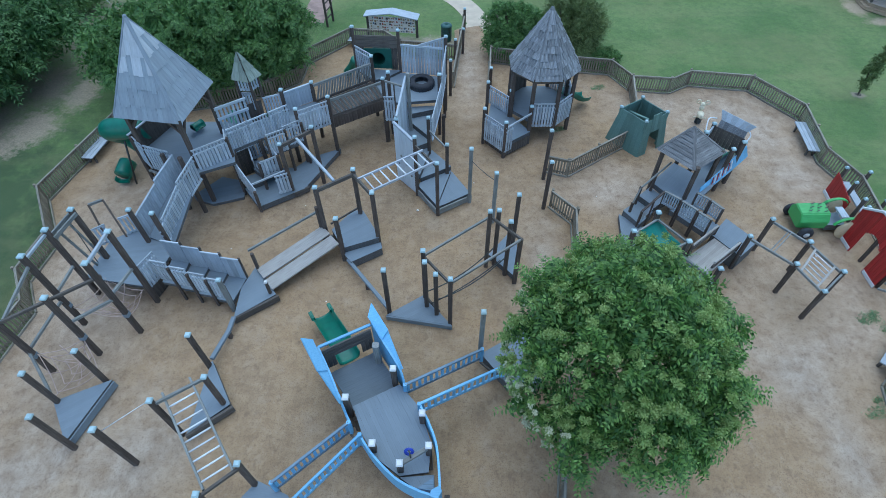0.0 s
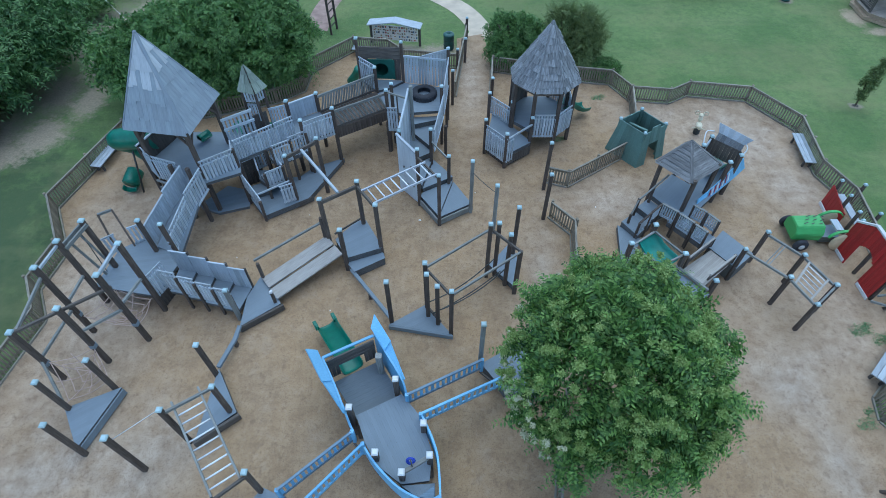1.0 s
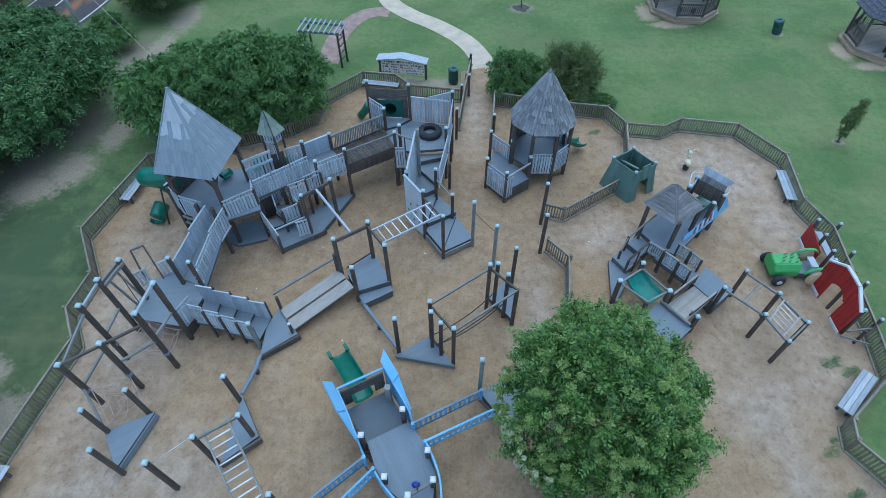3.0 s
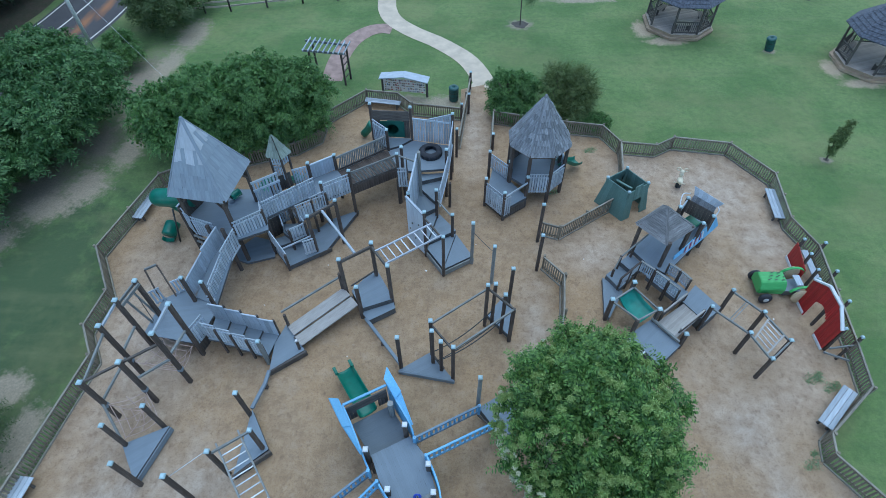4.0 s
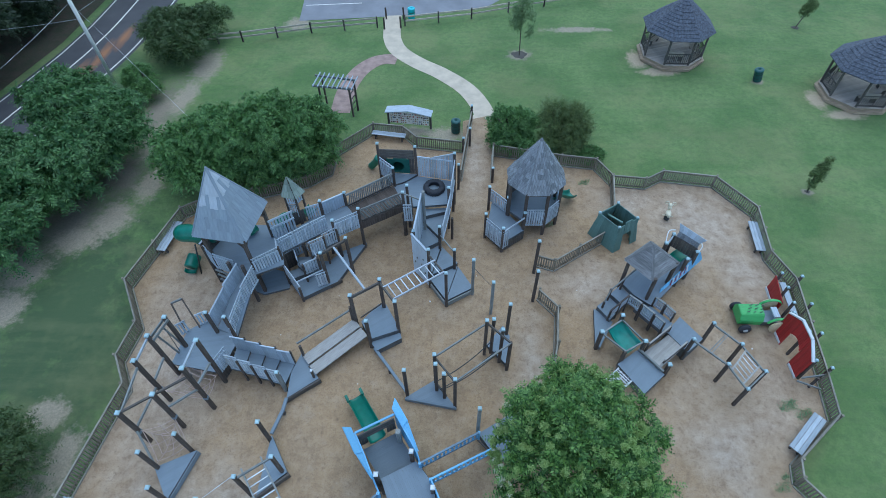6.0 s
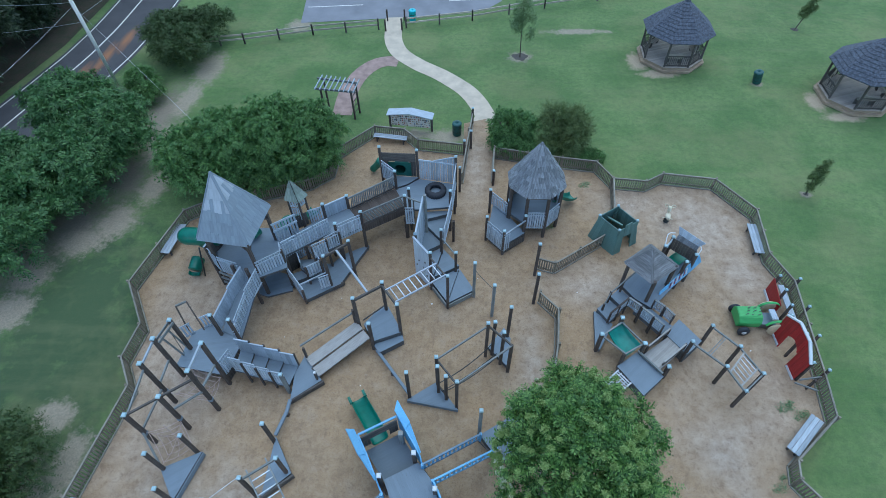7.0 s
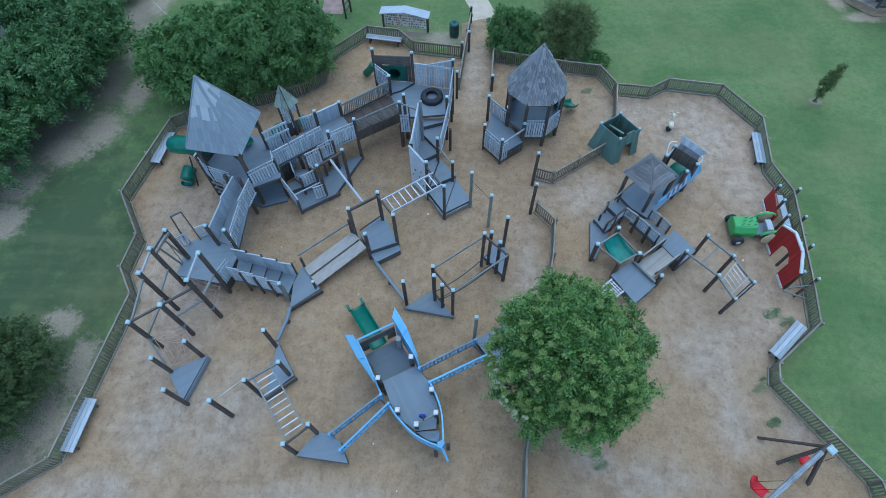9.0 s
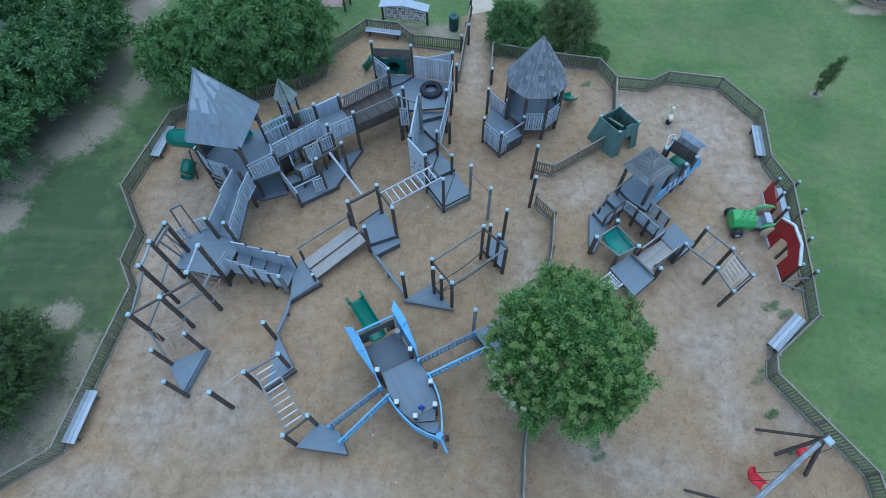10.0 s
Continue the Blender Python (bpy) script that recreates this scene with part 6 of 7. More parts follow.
def toddler_bars():
    T = thing("monkey_bars", "low wooden monkey bars on dark posts", "monkey bars", (12.4, 12.2, 0))
    P = {"a": (11.03, 12.63, 1.85), "b": (12.24, 13.54, 1.78), "c": (12.3, 11.48, 1.68), "d": (13.23, 12.5, 1.68), "e": (12.76, 10.33, 1.64), "f": (13.83, 11.18, 1.62)}
    for x, y, h in P.values():
        post(T, x, y, h, w=0.14)
    for i, j in (("a", "c"), ("c", "e"), ("b", "d"), ("d", "f"), ("e", "f"), ("c", "d")):
        a, b = P[i], P[j]
        if (i, j) != ("c", "d"):
            beam(T, "top_beam", (a[0], a[1], a[2] - 0.12), (b[0], b[1], b[2] - 0.12), 0.07, 0.1, RAILW)
    for k in (0.46, 0.53):
        beam(T, "cross_bar", Vector(P["a"]).lerp(Vector(P["c"]), k) - Vector((0, 0, 0.12)), Vector(P["b"]).lerp(Vector(P["d"]), k) - Vector((0, 0, 0.12)), 0.04, 0.07, RAILW)
    drop_ = Vector((0, 0, 0.12))
    sides = []
    for k in (0.2, 0.78):
        p, q = Vector(P["c"]).lerp(Vector(P["e"]), k) - drop_, Vector(P["d"]).lerp(Vector(P["f"]), k) - drop_
        beam(T, "ladder_side", p, q, 0.08, 0.09, PALE)
        sides.append((p, q))
    for i in range(5):
        k = 0.2 + 0.17 * i
        rod(T, "rung", sides[0][0].lerp(sides[0][1], k), sides[1][0].lerp(sides[1][1], k), 0.022, WHITE)
    return T


toddler_bars()


def tractor():
    T = thing("play_tractor", "bright green wooden play tractor with painted wheels", "play tractor", (15.0, 14.8, 0))
    bm = bmesh.new()
    prof = [(-0.45, 0.35), (0.45, 0.35), (0.5, 0.75), (0.3, 1.05), (-0.3, 1.05), (-0.5, 0.75)]
    a = [bm.verts.new((0.0, y, z * 0.93)) for y, z in prof]
    b = [bm.verts.new((1.1, y * 1.05, z)) for y, z in prof]
    n = len(prof)
    for k in range(n):
        bm.faces.new((a[k], a[(k + 1) % n], b[(k + 1) % n], b[k]))
    bm.faces.new(a[::-1])
    bm.faces.new(b)
    bmesh.ops.bevel(bm, geom=bm.edges[:], offset=0.03, segments=2, affect="EDGES")
    M = pose(14.15, 14.85, 0.02, 0, 0, -3)
    part("hood", bm, LIME, T, "", M)
    rng = random.Random(5)
    for i in range(9):
        put("louvre", bar_mesh(0.14 + 0.08 * rng.random(), 0.035, 0.01, DARKM), M @ pose(0.25 + 0.1 * i + 0.03 * rng.random(), -0.22 + 0.2 * (i % 3), 1.075, 0, 0, 25), T)
    deck(T, [(15.35, 14.45), (16.1, 14.45), (16.1, 15.15), (15.35, 15.15)], 0.45, 0, thick=0.3)
    beam(T, "seat", (15.95, 14.5, 0.8), (15.95, 15.1, 0.8), 0.3, 0.08, SLAT)
    for y, s in ((14.25, 1), (15.4, -1)):
        R_ = [(0.0, 0.0), (0.16, 0.0), (0.17, 0.01)]
        put("wheel", lathe("wheel", [(0.001, 0), (0.26, 0), (0.29, 0.04), (0.29, 0.14), (0.26, 0.18), (0.001, 0.18)], RUBBER, 20), pose(14.45, y - 0.02 * s, 0.29, 90 * s, 0, 0), T)
        put("hub", lathe("hub", [(0.001, 0.0), (0.12, 0.0), (0.11, 0.02), (0.001, 0.03)], WHITE, 14), pose(14.45, y - 0.215 * s, 0.29, 90 * s, 0, 0), T)
        put("rear_wheel", lathe("rear_wheel", [(0.001, 0), (0.42, 0), (0.44, 0.03), (0.44, 0.1), (0.001, 0.1)], TANP, 22), pose(16.0, y - 0.05 * s, 0.46, 90 * s, 0, 0), T)
        pts = [(16.0 + 0.58 * math.cos(a_), y + 0.02 * s, 0.46 + 0.55 * math.sin(a_)) for a_ in [radians(20 + 14 * i) for i in range(11)]]
        for i in range(10):
            beam(T, "fender", pts[i], pts[i + 1], 0.12, 0.05, LIME)
    return T


tractor()


def barn():
    T = thing("barn_front", "red painted wooden barn front with white trim", "play wall", (16.1, 13.0, 0))
    x = 16.05
    # arched front, boards of different height round the doorway
    ys = [11.7 + 0.1 * i for i in range(26)]
    for i, y in enumerate(ys):
        k = abs(y - 12.95) / 1.2
        top = 2.2 - 0.5 * max(0, k - 0.35) / 0.65 - 0.05 * k
        lo = 0.0
        if abs(y - 12.95) < 0.55:
            lo = 1.05 + 0.35 * (1 - (abs(y - 12.95) / 0.55) ** 2)
        beam(T, "board", (x - 0.05 + 0.02 * (i % 2) * 0.2, y, lo), (x, y, top), 0.04, 0.097, RED, up=(0, 1, 0))
    for a, b in (((11.65, 1.62), (12.45, 2.22)), ((12.45, 2.22), (13.45, 2.22)), ((13.45, 2.22), (14.25, 1.62))):
        beam(T, "trim", (x + 0.02, a[0], a[1]), (x + 0.02, b[0], b[1]), 0.14, 0.08, WHITE)
    for y0, y1 in ((11.65, 12.4), (13.5, 14.3)):
        beam(T, "foot_trim", (x - 0.06, y0, 0.09), (x - 0.06, y1, 0.09), 0.05, 0.16, CAPW)
    for y, h in ((11.7, 1.7), (14.2, 1.7), (12.95, 2.1)):
        post(T, x + 0.14, y, h, w=0.12)
    T = thing("barn_wall", "low red boarded play wall with capped posts", "play wall", (16.4, 15.7, 0))
    panel(T, (16.6, 16.85), (16.46, 15.3), 0.0, 1.15, RED, z1b=0.9, board=0.2)
    beam(T, "foot_trim", (16.54, 16.85, 0.08), (16.4, 15.3, 0.08), 0.04, 0.15, CAPW)
    for y, h in ((16.4, 1.55), (15.55, 1.5), (14.7, 1.4)):
        post(T, 16.72, y + 0.35, h - 0.1, w=0.12)
    beam(T, "shelf", (17.05, 16.7, 0.7), (16.9, 14.6, 0.7), 0.3, 0.06, SLAT)
    T = thing("stock_pen", "low wooden pen rails behind the barn front", "rail", (16.4, 11.3, 0))
    beam(T, "rail", (15.9, 11.35, 0.7), (16.95, 11.5, 0.7), 0.06, 0.1, RAILW)
    beam(T, "rail", (15.9, 11.4, 0.3), (16.8, 11.0, 0.3), 0.06, 0.1, RAILW)
    post(T, 16.5, 11.25, 0.9, w=0.1, cap=None)


barn()

# ---- fences ----
def fence(a, b, high=0.92, gap=0.135, ends=True, label="weathered wooden picket fence round the play area", capped=False):
    A, B = Vector((*a, 0)), Vector((*b, 0))
    d = B - A
    run, dx = d.length, (B - A).normalized()
    T = thing("picket_fence", label, "fence", tuple(A), "playground fence")
    side = Vector((-dx.y, dx.x, 0)) * 0.04
    up = Vector((0, 0, 1))
    beam(T, "top_rail", A + up * high, B + up * high, 0.08, 0.04, FENCETOP)
    beam(T, "rail", A + up * (high - 0.12) + side, B + up * (high - 0.12) + side, 0.04, 0.09, FENCEW)
    beam(T, "rail", A + up * 0.16 + side, B + up * 0.16 + side, 0.04, 0.09, FENCEW)
    beam(T, "foot_board", A + up * 0.03 - side * 1.5, B + up * 0.03 - side * 1.5, 0.06, 0.1, FENCETOP)
    n = max(1, round(run / gap))
    me = bar_mesh(high - 0.1, 0.022, 0.076, FENCEW)
    for i in range(n):
        p = A + d * ((i + 0.5) / n)
        put("picket", me, frame_to(p + up * 0.07, p + up * high, dx), T)
    k = max(1, round(run / 2.2))
    for i in range(k + (1 if ends else 0)):
        p = A + d * (i / k) + side * 2
        post(T, p.x, p.y, high + 0.06, w=0.1, cap=CAP if capped else None, material=FENCEW)
    return T


for line in (FENCE, EAST):
    for i in range(len(line) - 1):
        fence(line[i], line[i + 1], ends=i == len(line) - 2)
for a, b in (((0.45, 25.0), (0.75, 27.7)), ((0.75, 27.7), (1.2, 31.2)), ((2.55, 27.5), (2.38, 25.1)), ((9.3, 21.4), (9.8, 24.6)), ((4.5, 18.25), (5.5, 17.9)), ((5.5, 17.9), (8.55, 20.0)),
             ((4.45, 16.0), (5.3, 14.95)), ((5.3, 14.95), (5.05, 13.0)), ((5.05, 13.0), (4.45, 10.5)), ((3.9, 7.6), (3.2, 3.8)), ((3.2, 3.8), (2.9, 0.5)), ((2.9, 0.5), (2.5, -6.0))):
    fence(a, b, label="weathered wooden picket fence dividing the play area")
for x, y, h in ((0.3, 24.3, 2.0), (1.05, 28.5, 1.45), (1.2, 31.2, 1.3), (2.42, 24.9, 1.2), (4.42, 17.75, 2.65), (4.2, 15.9, 2.55), (0.6, 27.8, 1.2)):
    T = thing("fence_post", "tall dark fence post with a pale cap", "post", (x, y, 0))
    post(T, x, y, h)
for x, y in ((17.85, 16.75), (17.62, 15.05), (17.4, 13.4), (17.1, 11.6)):
    T = thing("fence_post", "dark fence post with a pale cap", "post", (x, y, 0))
    post(T, x, y, 1.2, w=0.12)


# ---- benches ----
def bench(a, b, width=0.42):
    """A plank bench whose seat runs from a to b."""
    A, B = Vector((*a, 0.43)), Vector((*b, 0.43))
    d = (B - A).normalized()
    s = Vector((-d.y, d.x, 0))
    T = thing("bench", "grey weathered plank bench by the fence", "bench", (*A.lerp(B, 0.5)[:2], 0), "playground benches")
    for k in (-1, 0, 1):
        o = s * k * width / 3
        beam(T, "seat_board", A + o, B + o, width / 3 - 0.012, 0.045, SLAT)
    for u in (0.1, 0.9):
        p = A.lerp(B, u) - Vector((0, 0, 0.03))
        beam(T, "bearer", p - s * width / 2.2, p + s * width / 2.2, 0.09, 0.09, BROWN)
        for k in (-0.3, 0.3):
            q = p + s * k * width
            beam(T, "leg", (q.x, q.y, -0.05), (q.x, q.y, 0.38), 0.09, 0.09, BROWN)
    return T


bench((-5.6, 29.4), (-3.3, 29.0), 0.45)
bench((17.22, 21.25), (16.95, 19.08), 0.52)
bench((16.15, 9.65), (14.48, 8.15), 0.56)
bench((-15.42, 5.8), (-15.67, 3.6), 0.58)
bench((-16.15, 21.0), (-16.42, 18.8), 0.55)


# ---- litter bins, notice board, pergola ----
def bin_(x, y, name="litter_bin", label="dark green round litter bin on the lawn", skin=TINT, lean=0):
    T = thing(name, label, "litter bin", (x, y, 0))
    put("body", lathe("body", [(0.001, 0.02), (0.29, 0.02), (0.31, 0.08), (0.31, 0.86), (0.33, 0.88), (0.33, 0.93), (0.3, 0.93), (0.3, 0.85)], skin, 24), pose(x, y, 0, 0, lean, 0), T)
    put("lid", lathe("lid", [(0.32, 0.93), (0.3, 0.97), (0.12, 1.0), (0.11, 0.96), (0.001, 0.9)], skin, 24), pose(x, y, 0, 0, lean, 0), T)
    for z in (0.3, 0.6):
        put("hoop", lathe("hoop", [(0.312, z), (0.325, z + 0.015), (0.312, z + 0.03)], DARKM, 24), pose(x, y, 0, 0, lean, 0), T)


bin_(0.1, 30.0)
bin_(22.9, 36.25, lean=-12)
bin_(-3.9, 46.0, label="bright turquoise bin by the car park", skin=TURQ)
T = thing("notice_board", "wooden notice board wall with painted pictures and a small roof", "notice board", (-3.1, 30.7, 0))
rb = random.Random(3)
for x, y in ((-4.6, 30.85), (-1.65, 30.4)):
    post(T, x, y, 1.22, cap=None, material=BROWN)
beam(T, "board", (-4.52, 30.8, 0.7), (-1.75, 30.36, 0.7), 0.06, 0.92, BOARDW)
cols = [plain("tile_%s" % n, c, 0.5) for n, c in (("red", (0.4, 0.07, 0.05)), ("tan", (0.45, 0.36, 0.22)), ("ochre", (0.36, 0.25, 0.12)), ("blue", (0.12, 0.2, 0.3)), ("dark", (0.05, 0.05, 0.06)), ("brown", (0.16, 0.10, 0.07)))]
for i in range(19):
    for j in range(5):
        if rb.random() < 0.8:
            k = (i + 0.3 + 0.4 * rb.random()) / 19
            put("tile", bar_mesh(0.05 + 0.07 * rb.random(), 0.012, 0.05 + 0.07 * rb.random(), rb.choice(cols)), pose(-4.52 + 2.7 * k, 30.74 - 0.417 * k, 0.32 + 0.18 * j + 0.04 * rb.random(), 0, 0, -8.8), T)
for (xa, ya, za), (xb, yb, zb) in (((-4.72, 30.86, 1.24), (-3.12, 30.6, 1.5)), ((-3.12, 30.6, 1.5), (-1.52, 30.34, 1.24))):
    beam(T, "roof_panel", (xa, ya, za), (xb, yb, zb), 0.75, 0.06, SLAT)
T = thing("pergola", "grey wooden garden pergola over the brick path", "pergola", (-8.3, 32.4, 0))
for x, y in ((-9.4, 33.3), (-7.25, 31.75), (-9.45, 32.2), (-7.0, 32.5)):
    post(T, x, y, 2.35, cap=None, w=0.13)
for y0, y1 in ((31.95, 31.5), (33.2, 32.6)):
    beam(T, "beam", (-9.8, y0, 2.4), (-6.9, y1, 2.4), 0.06, 0.16, RAILW)
for i in range(9):
    k = i / 8
    beam(T, "rafter", (-9.7 + 2.7 * k, 31.7 - 0.45 * k, 2.52), (-9.45 + 2.7 * k, 33.4 - 0.55 * k, 2.52), 0.05, 0.11, SLAT)
for i in range(4):
    beam(T, "lattice_bar", (-7.2, 31.8, 0.5 + 0.45 * i), (-7.0, 32.45, 0.5 + 0.45 * i), 0.04, 0.07, POST)


# ---- gazebos ----
def gazebo(cx, cy, turn, R=2.34):
    T = thing("gazebo", "octagonal wooden picnic gazebo with a blue-grey shingle roof", "gazebo", (cx, cy, 0), "picnic gazebos")
    pt = lambda r, k: (cx + r * math.cos(radians(turn + 45 * k)), cy + r * math.sin(radians(turn + 45 * k)))
    deck(T, [pt(R * 1.06, k) for k in range(8)], 0.42, turn, 0.15, 0.2, GAZW, rim=STEPW)
    deck(T, [pt(R * 1.14, k) for k in range(8)], 0.2, turn, 0.15, 0.19, STEPW, rim=STEPW)
    for k in range(8):
        x, y = pt(R * 1.0, k)
        post(T, x, y, 2.6, cap=None, w=0.13, material=BROWN)
        a, b = pt(R * 1.0, k), pt(R * 1.0, k + 1)
        beam(T, "eave_beam", (*a, 2.5), (*b, 2.5), 0.06, 0.16, BROWN)
        if k != 4:
            rail(T, a, b, 0.42, high=0.85, toprail=False, gap=0.14, wide=0.04, material=BROWN)
    roof = put("roof", mesh_of("roof", [(*pt(R * 1.15, k), 2.48) for k in range(8)] + [(cx, cy, 4.4)], [((k + 1) % 8, k, 8) for k in range(8)], BROWN), Matrix.Identity(4), T)
    rows = 12
    prof = []
    for r in range(rows):
        k0, k1 = r / rows, (r + 1) / rows
        r0, r1 = R * 1.17 * (1 - 0.96 * k0), R * 1.17 * (1 - 0.96 * k1)
        prof += [(r0, 2.47 + 2.1 * k0 ** 0.95), (r0 + 0.02, 2.53 + 2.1 * k0 ** 0.95), (r1 + 0.005, 2.505 + 2.1 * k1 ** 0.95)]
    for s in range(8):
        v = [(*pt(r_, s + e), z_) for r_, z_ in prof for e in (0, 1)]
        put("roof_panel", mesh_of("roof_panel", v, [(2 * i, 2 * i + 1, 2 * i + 3, 2 * i + 2) for i in range(len(prof) - 1)], SHINGLE), Matrix.Identity(4), roof)
    put("finial", lathe("finial", [(0.2, 4.45), (0.22, 4.6), (0.05, 4.8), (0.001, 4.85)], SHINGLE, 8), pose(cx, cy, 0), T)
    for side in (2.6, 5.4, 7.4):
        x, y = pt(R * 0.66, side)
        B_ = thing("gazebo_bench", "pale wooden bench with a slatted back in the gazebo", "bench", (x, y, 0.42), "gazebo benches")
        m = Matrix.Translation((x, y, 0.42)) @ pose(0, 0, 0, 0, 0, turn + 45 * side + 90)
        for j in range(3):
            put("seat_board", bar_mesh(1.2, 0.13, 0.035, GAZW), m @ pose(-0.6, -0.14 + 0.14 * j, 0.44), B_)
            put("back_board", bar_mesh(1.2, 0.03, 0.12, GAZW), m @ pose(-0.6, -0.26 - 0.03 * j, 0.58 + 0.14 * j), B_)
        for u in (-0.5, 0.5):
            put("leg", bar_mesh(0.44, 0.06, 0.3, BROWN), m @ pose(u, 0, 0, 0, -90, 0), B_)
            put("back_post", bar_mesh(0.9, 0.05, 0.05, BROWN), m @ pose(u, -0.24, 0, 0, -90, 0), B_)
    return T


DIRT = plain("bare_soil", (0.10, 0.09, 0.075), 0.95, 0, 0.3, 1.5, 30)
gazebo(17.2, 39.9, 19)
gazebo(29.2, 34.4, 19)

# ---- field fence, poles ----
for i, ((xa, ya), (xb, yb)) in enumerate([((-22, 41.6), (-18, 42.2)), ((-18, 42.2), (-12.4, 43.6)), ((-12.4, 43.6), (-6.8, 44.5)), ((-4.4, 44.8), (1.4, 46.0)), ((1.4, 46.0), (8, 48.2)), ((8, 48.2), (18, 51.0))]):
    T = thing("rail_fence", "low grey post and rail fence along the lawn", "fence", (xa, ya, 0), "field fence")
    n = 2
    for k in range(n + 1):
        x, y = xa + (xb - xa) * k / n, ya + (yb - ya) * k / n
        post(T, x, y, 0.95, cap=None, w=0.13, material=BROWN)
    for z in (0.8, 0.42):
        beam(T, "rail", (xa, ya, z), (xb, yb, z), 0.06, 0.13, GAZW)
T = thing("utility_pole", "grey wooden utility pole with overhead wires", "utility pole", (-26.4, 35.9, 0))
put("pole", tube_mesh("pole", [(-26.4, 35.9, -0.1), (-26.4, 35.9, 9.5)], 0.13, POLEW, 12), Matrix.Identity(4), T)
for a, b, s in (((-26.4, 35.9, 5.2), (-48, 34, 5.6), 0.8), ((-26.4, 35.9, 6.6), (-48, 39, 7.0), 0.9), ((-26.4, 35.9, 6.2), (-18.2, 30.6, 0.0), 0.0), ((-26.4, 35.9, 5.6), (-22, 70, 7.5), 1.0), ((-26.4, 35.9, 6.4), (-30, 8, 7.5), 1.0)):
    pts = [Vector(a).lerp(Vector(b), i / 12) - Vector((0, 0, s * 4 * (i / 12) * (1 - i / 12))) for i in range(13)]
    put("wire", tube_mesh("wire", pts, 0.008, STEEL, 5), Matrix.Identity(4), T)
put("insulator", bar_mesh(1.2, 0.1, 0.12, BROWN), pose(-27.0, 35.6, 8.2, 0, 0, 30), T)


# ---- swing set and spring rider ----
T = thing("swing_set", "timber swing set with a stained grey beam and raked legs", "swing", (14.3, 3.9, 0))
top = Vector((14.3, 3.98, 2.2))
far = top + Vector((-3.46, -2.4, 0))
beam(T, "top_beam", top + Vector((-0.28, -0.2, 0)), far, 0.17, 0.2, OLDBEAM)
beam(T, "beam_head", top + Vector((-0.3, -0.2, -0.02)), top + Vector((0.15, 0.1, -0.02)), 0.13, 0.15, POST)
for p in (top, far):
    s = (p - top)
    beam(T, "leg", p, Vector((13.0, 4.72, -0.05)) + s, 0.1, 0.1, POST)
    beam(T, "leg", p, Vector((13.54, 3.72, -0.05)) + s, 0.15, 0.15, POST)
    beam(T, "leg", p, Vector((14.52, 2.93, -0.05)) + s, 0.14, 0.14, POST)
put("cap", cap_mesh(0.3, CAP), pose(14.4, 3.86, 2.25, 0, 0, 30), T)


def bucket_swing(c, yaw, turned):
    """A moulded high-backed seat hanging on two chains."""
    S = thing("bucket_swing", "moulded red plastic high-backed swing on steel chains", "swing", (c.x, c.y, 0.5), "bucket swings")
    m = Matrix.Translation((c.x, c.y, 0.0)) @ pose(0, 0, 0, 0, 0, yaw)
    line = smooth_line([(-0.42, 0, 0.95), (-0.3, 0, 0.74), (-0.16, 0, 0.56), (0.08, 0, 0.5), (0.25, 0, 0.48), (0.4, 0, 0.4)], 4)
    put("seat", chute("seat", line, 0.4, 0.13, REDPL), m, S)
    put("head_rest", lathe("head_rest", [(0.001, 0.02), (0.15, 0.02), (0.19, 0.05), (0.17, 0.09), (0.1, 0.07), (0.001, 0.09)], REDPL, 20), m @ pose(-0.41, 0, 0.92, 0, 50, 0), S)
    for sy in (-0.21, 0.21):
        a, b = m @ Vector((-0.1, sy, 0.68)), m @ Vector((0.1, sy * 0.9, 2.15))
        rod(S, "chain", a, b, 0.011, DARKM)


bucket_swing(Vector((12.15, 2.7, 0)), -42, 0)
bucket_swing(Vector((14.3, 3.72, 0)), 35, 1)
S = thing("spring_rider", "cream plastic animal spring rider", "spring rider", (12.55, 21.8, 0))
bm = bmesh.new()
for (x, y, z), r, sc in (((0, 0, 0.5), 0.17, (0.95, 1.7, 0.75)), ((0, 0.28, 0.7), 0.13, (0.9, 1.0, 1.15)), ((0, 0.34, 0.86), 0.11, (1.1, 1.2, 0.9)), ((0, -0.3, 0.56), 0.09, (0.9, 1, 1.3))):
    bmesh.ops.create_uvsphere(bm, u_segments=14, v_segments=9, radius=r, matrix=pose(x, y, z) @ Matrix.Diagonal((*sc, 1)))
M = pose(12.55, 21.8, 0, 0, 0, -15)
part("body", bm, CREAM, S, "", M, True)
put("spring", tube_mesh("spring", [(12.55 + 0.13 * math.cos(a), 21.8 + 0.13 * math.sin(a), 0.02 + 0.055 * a / 6.28) for a in [0.5 * i for i in range(80)]], 0.025, DARKM, 6), Matrix.Identity(4), S)
for s in (-1, 1):
    put("handle_ring", tube_mesh("handle_ring", [(0.2 * s + 0.1 * math.cos(a), 0.4, 0.95 + 0.1 * math.sin(a)) for a in [2 * math.pi * i / 14 for i in range(14)]], 0.025, CREAM, 6, True), M, S)
    rod(S, "foot_rest", M @ Vector((0.05 * s, -0.05, 0.38)), M @ Vector((0.3 * s, -0.05, 0.34)), 0.03, CREAM)


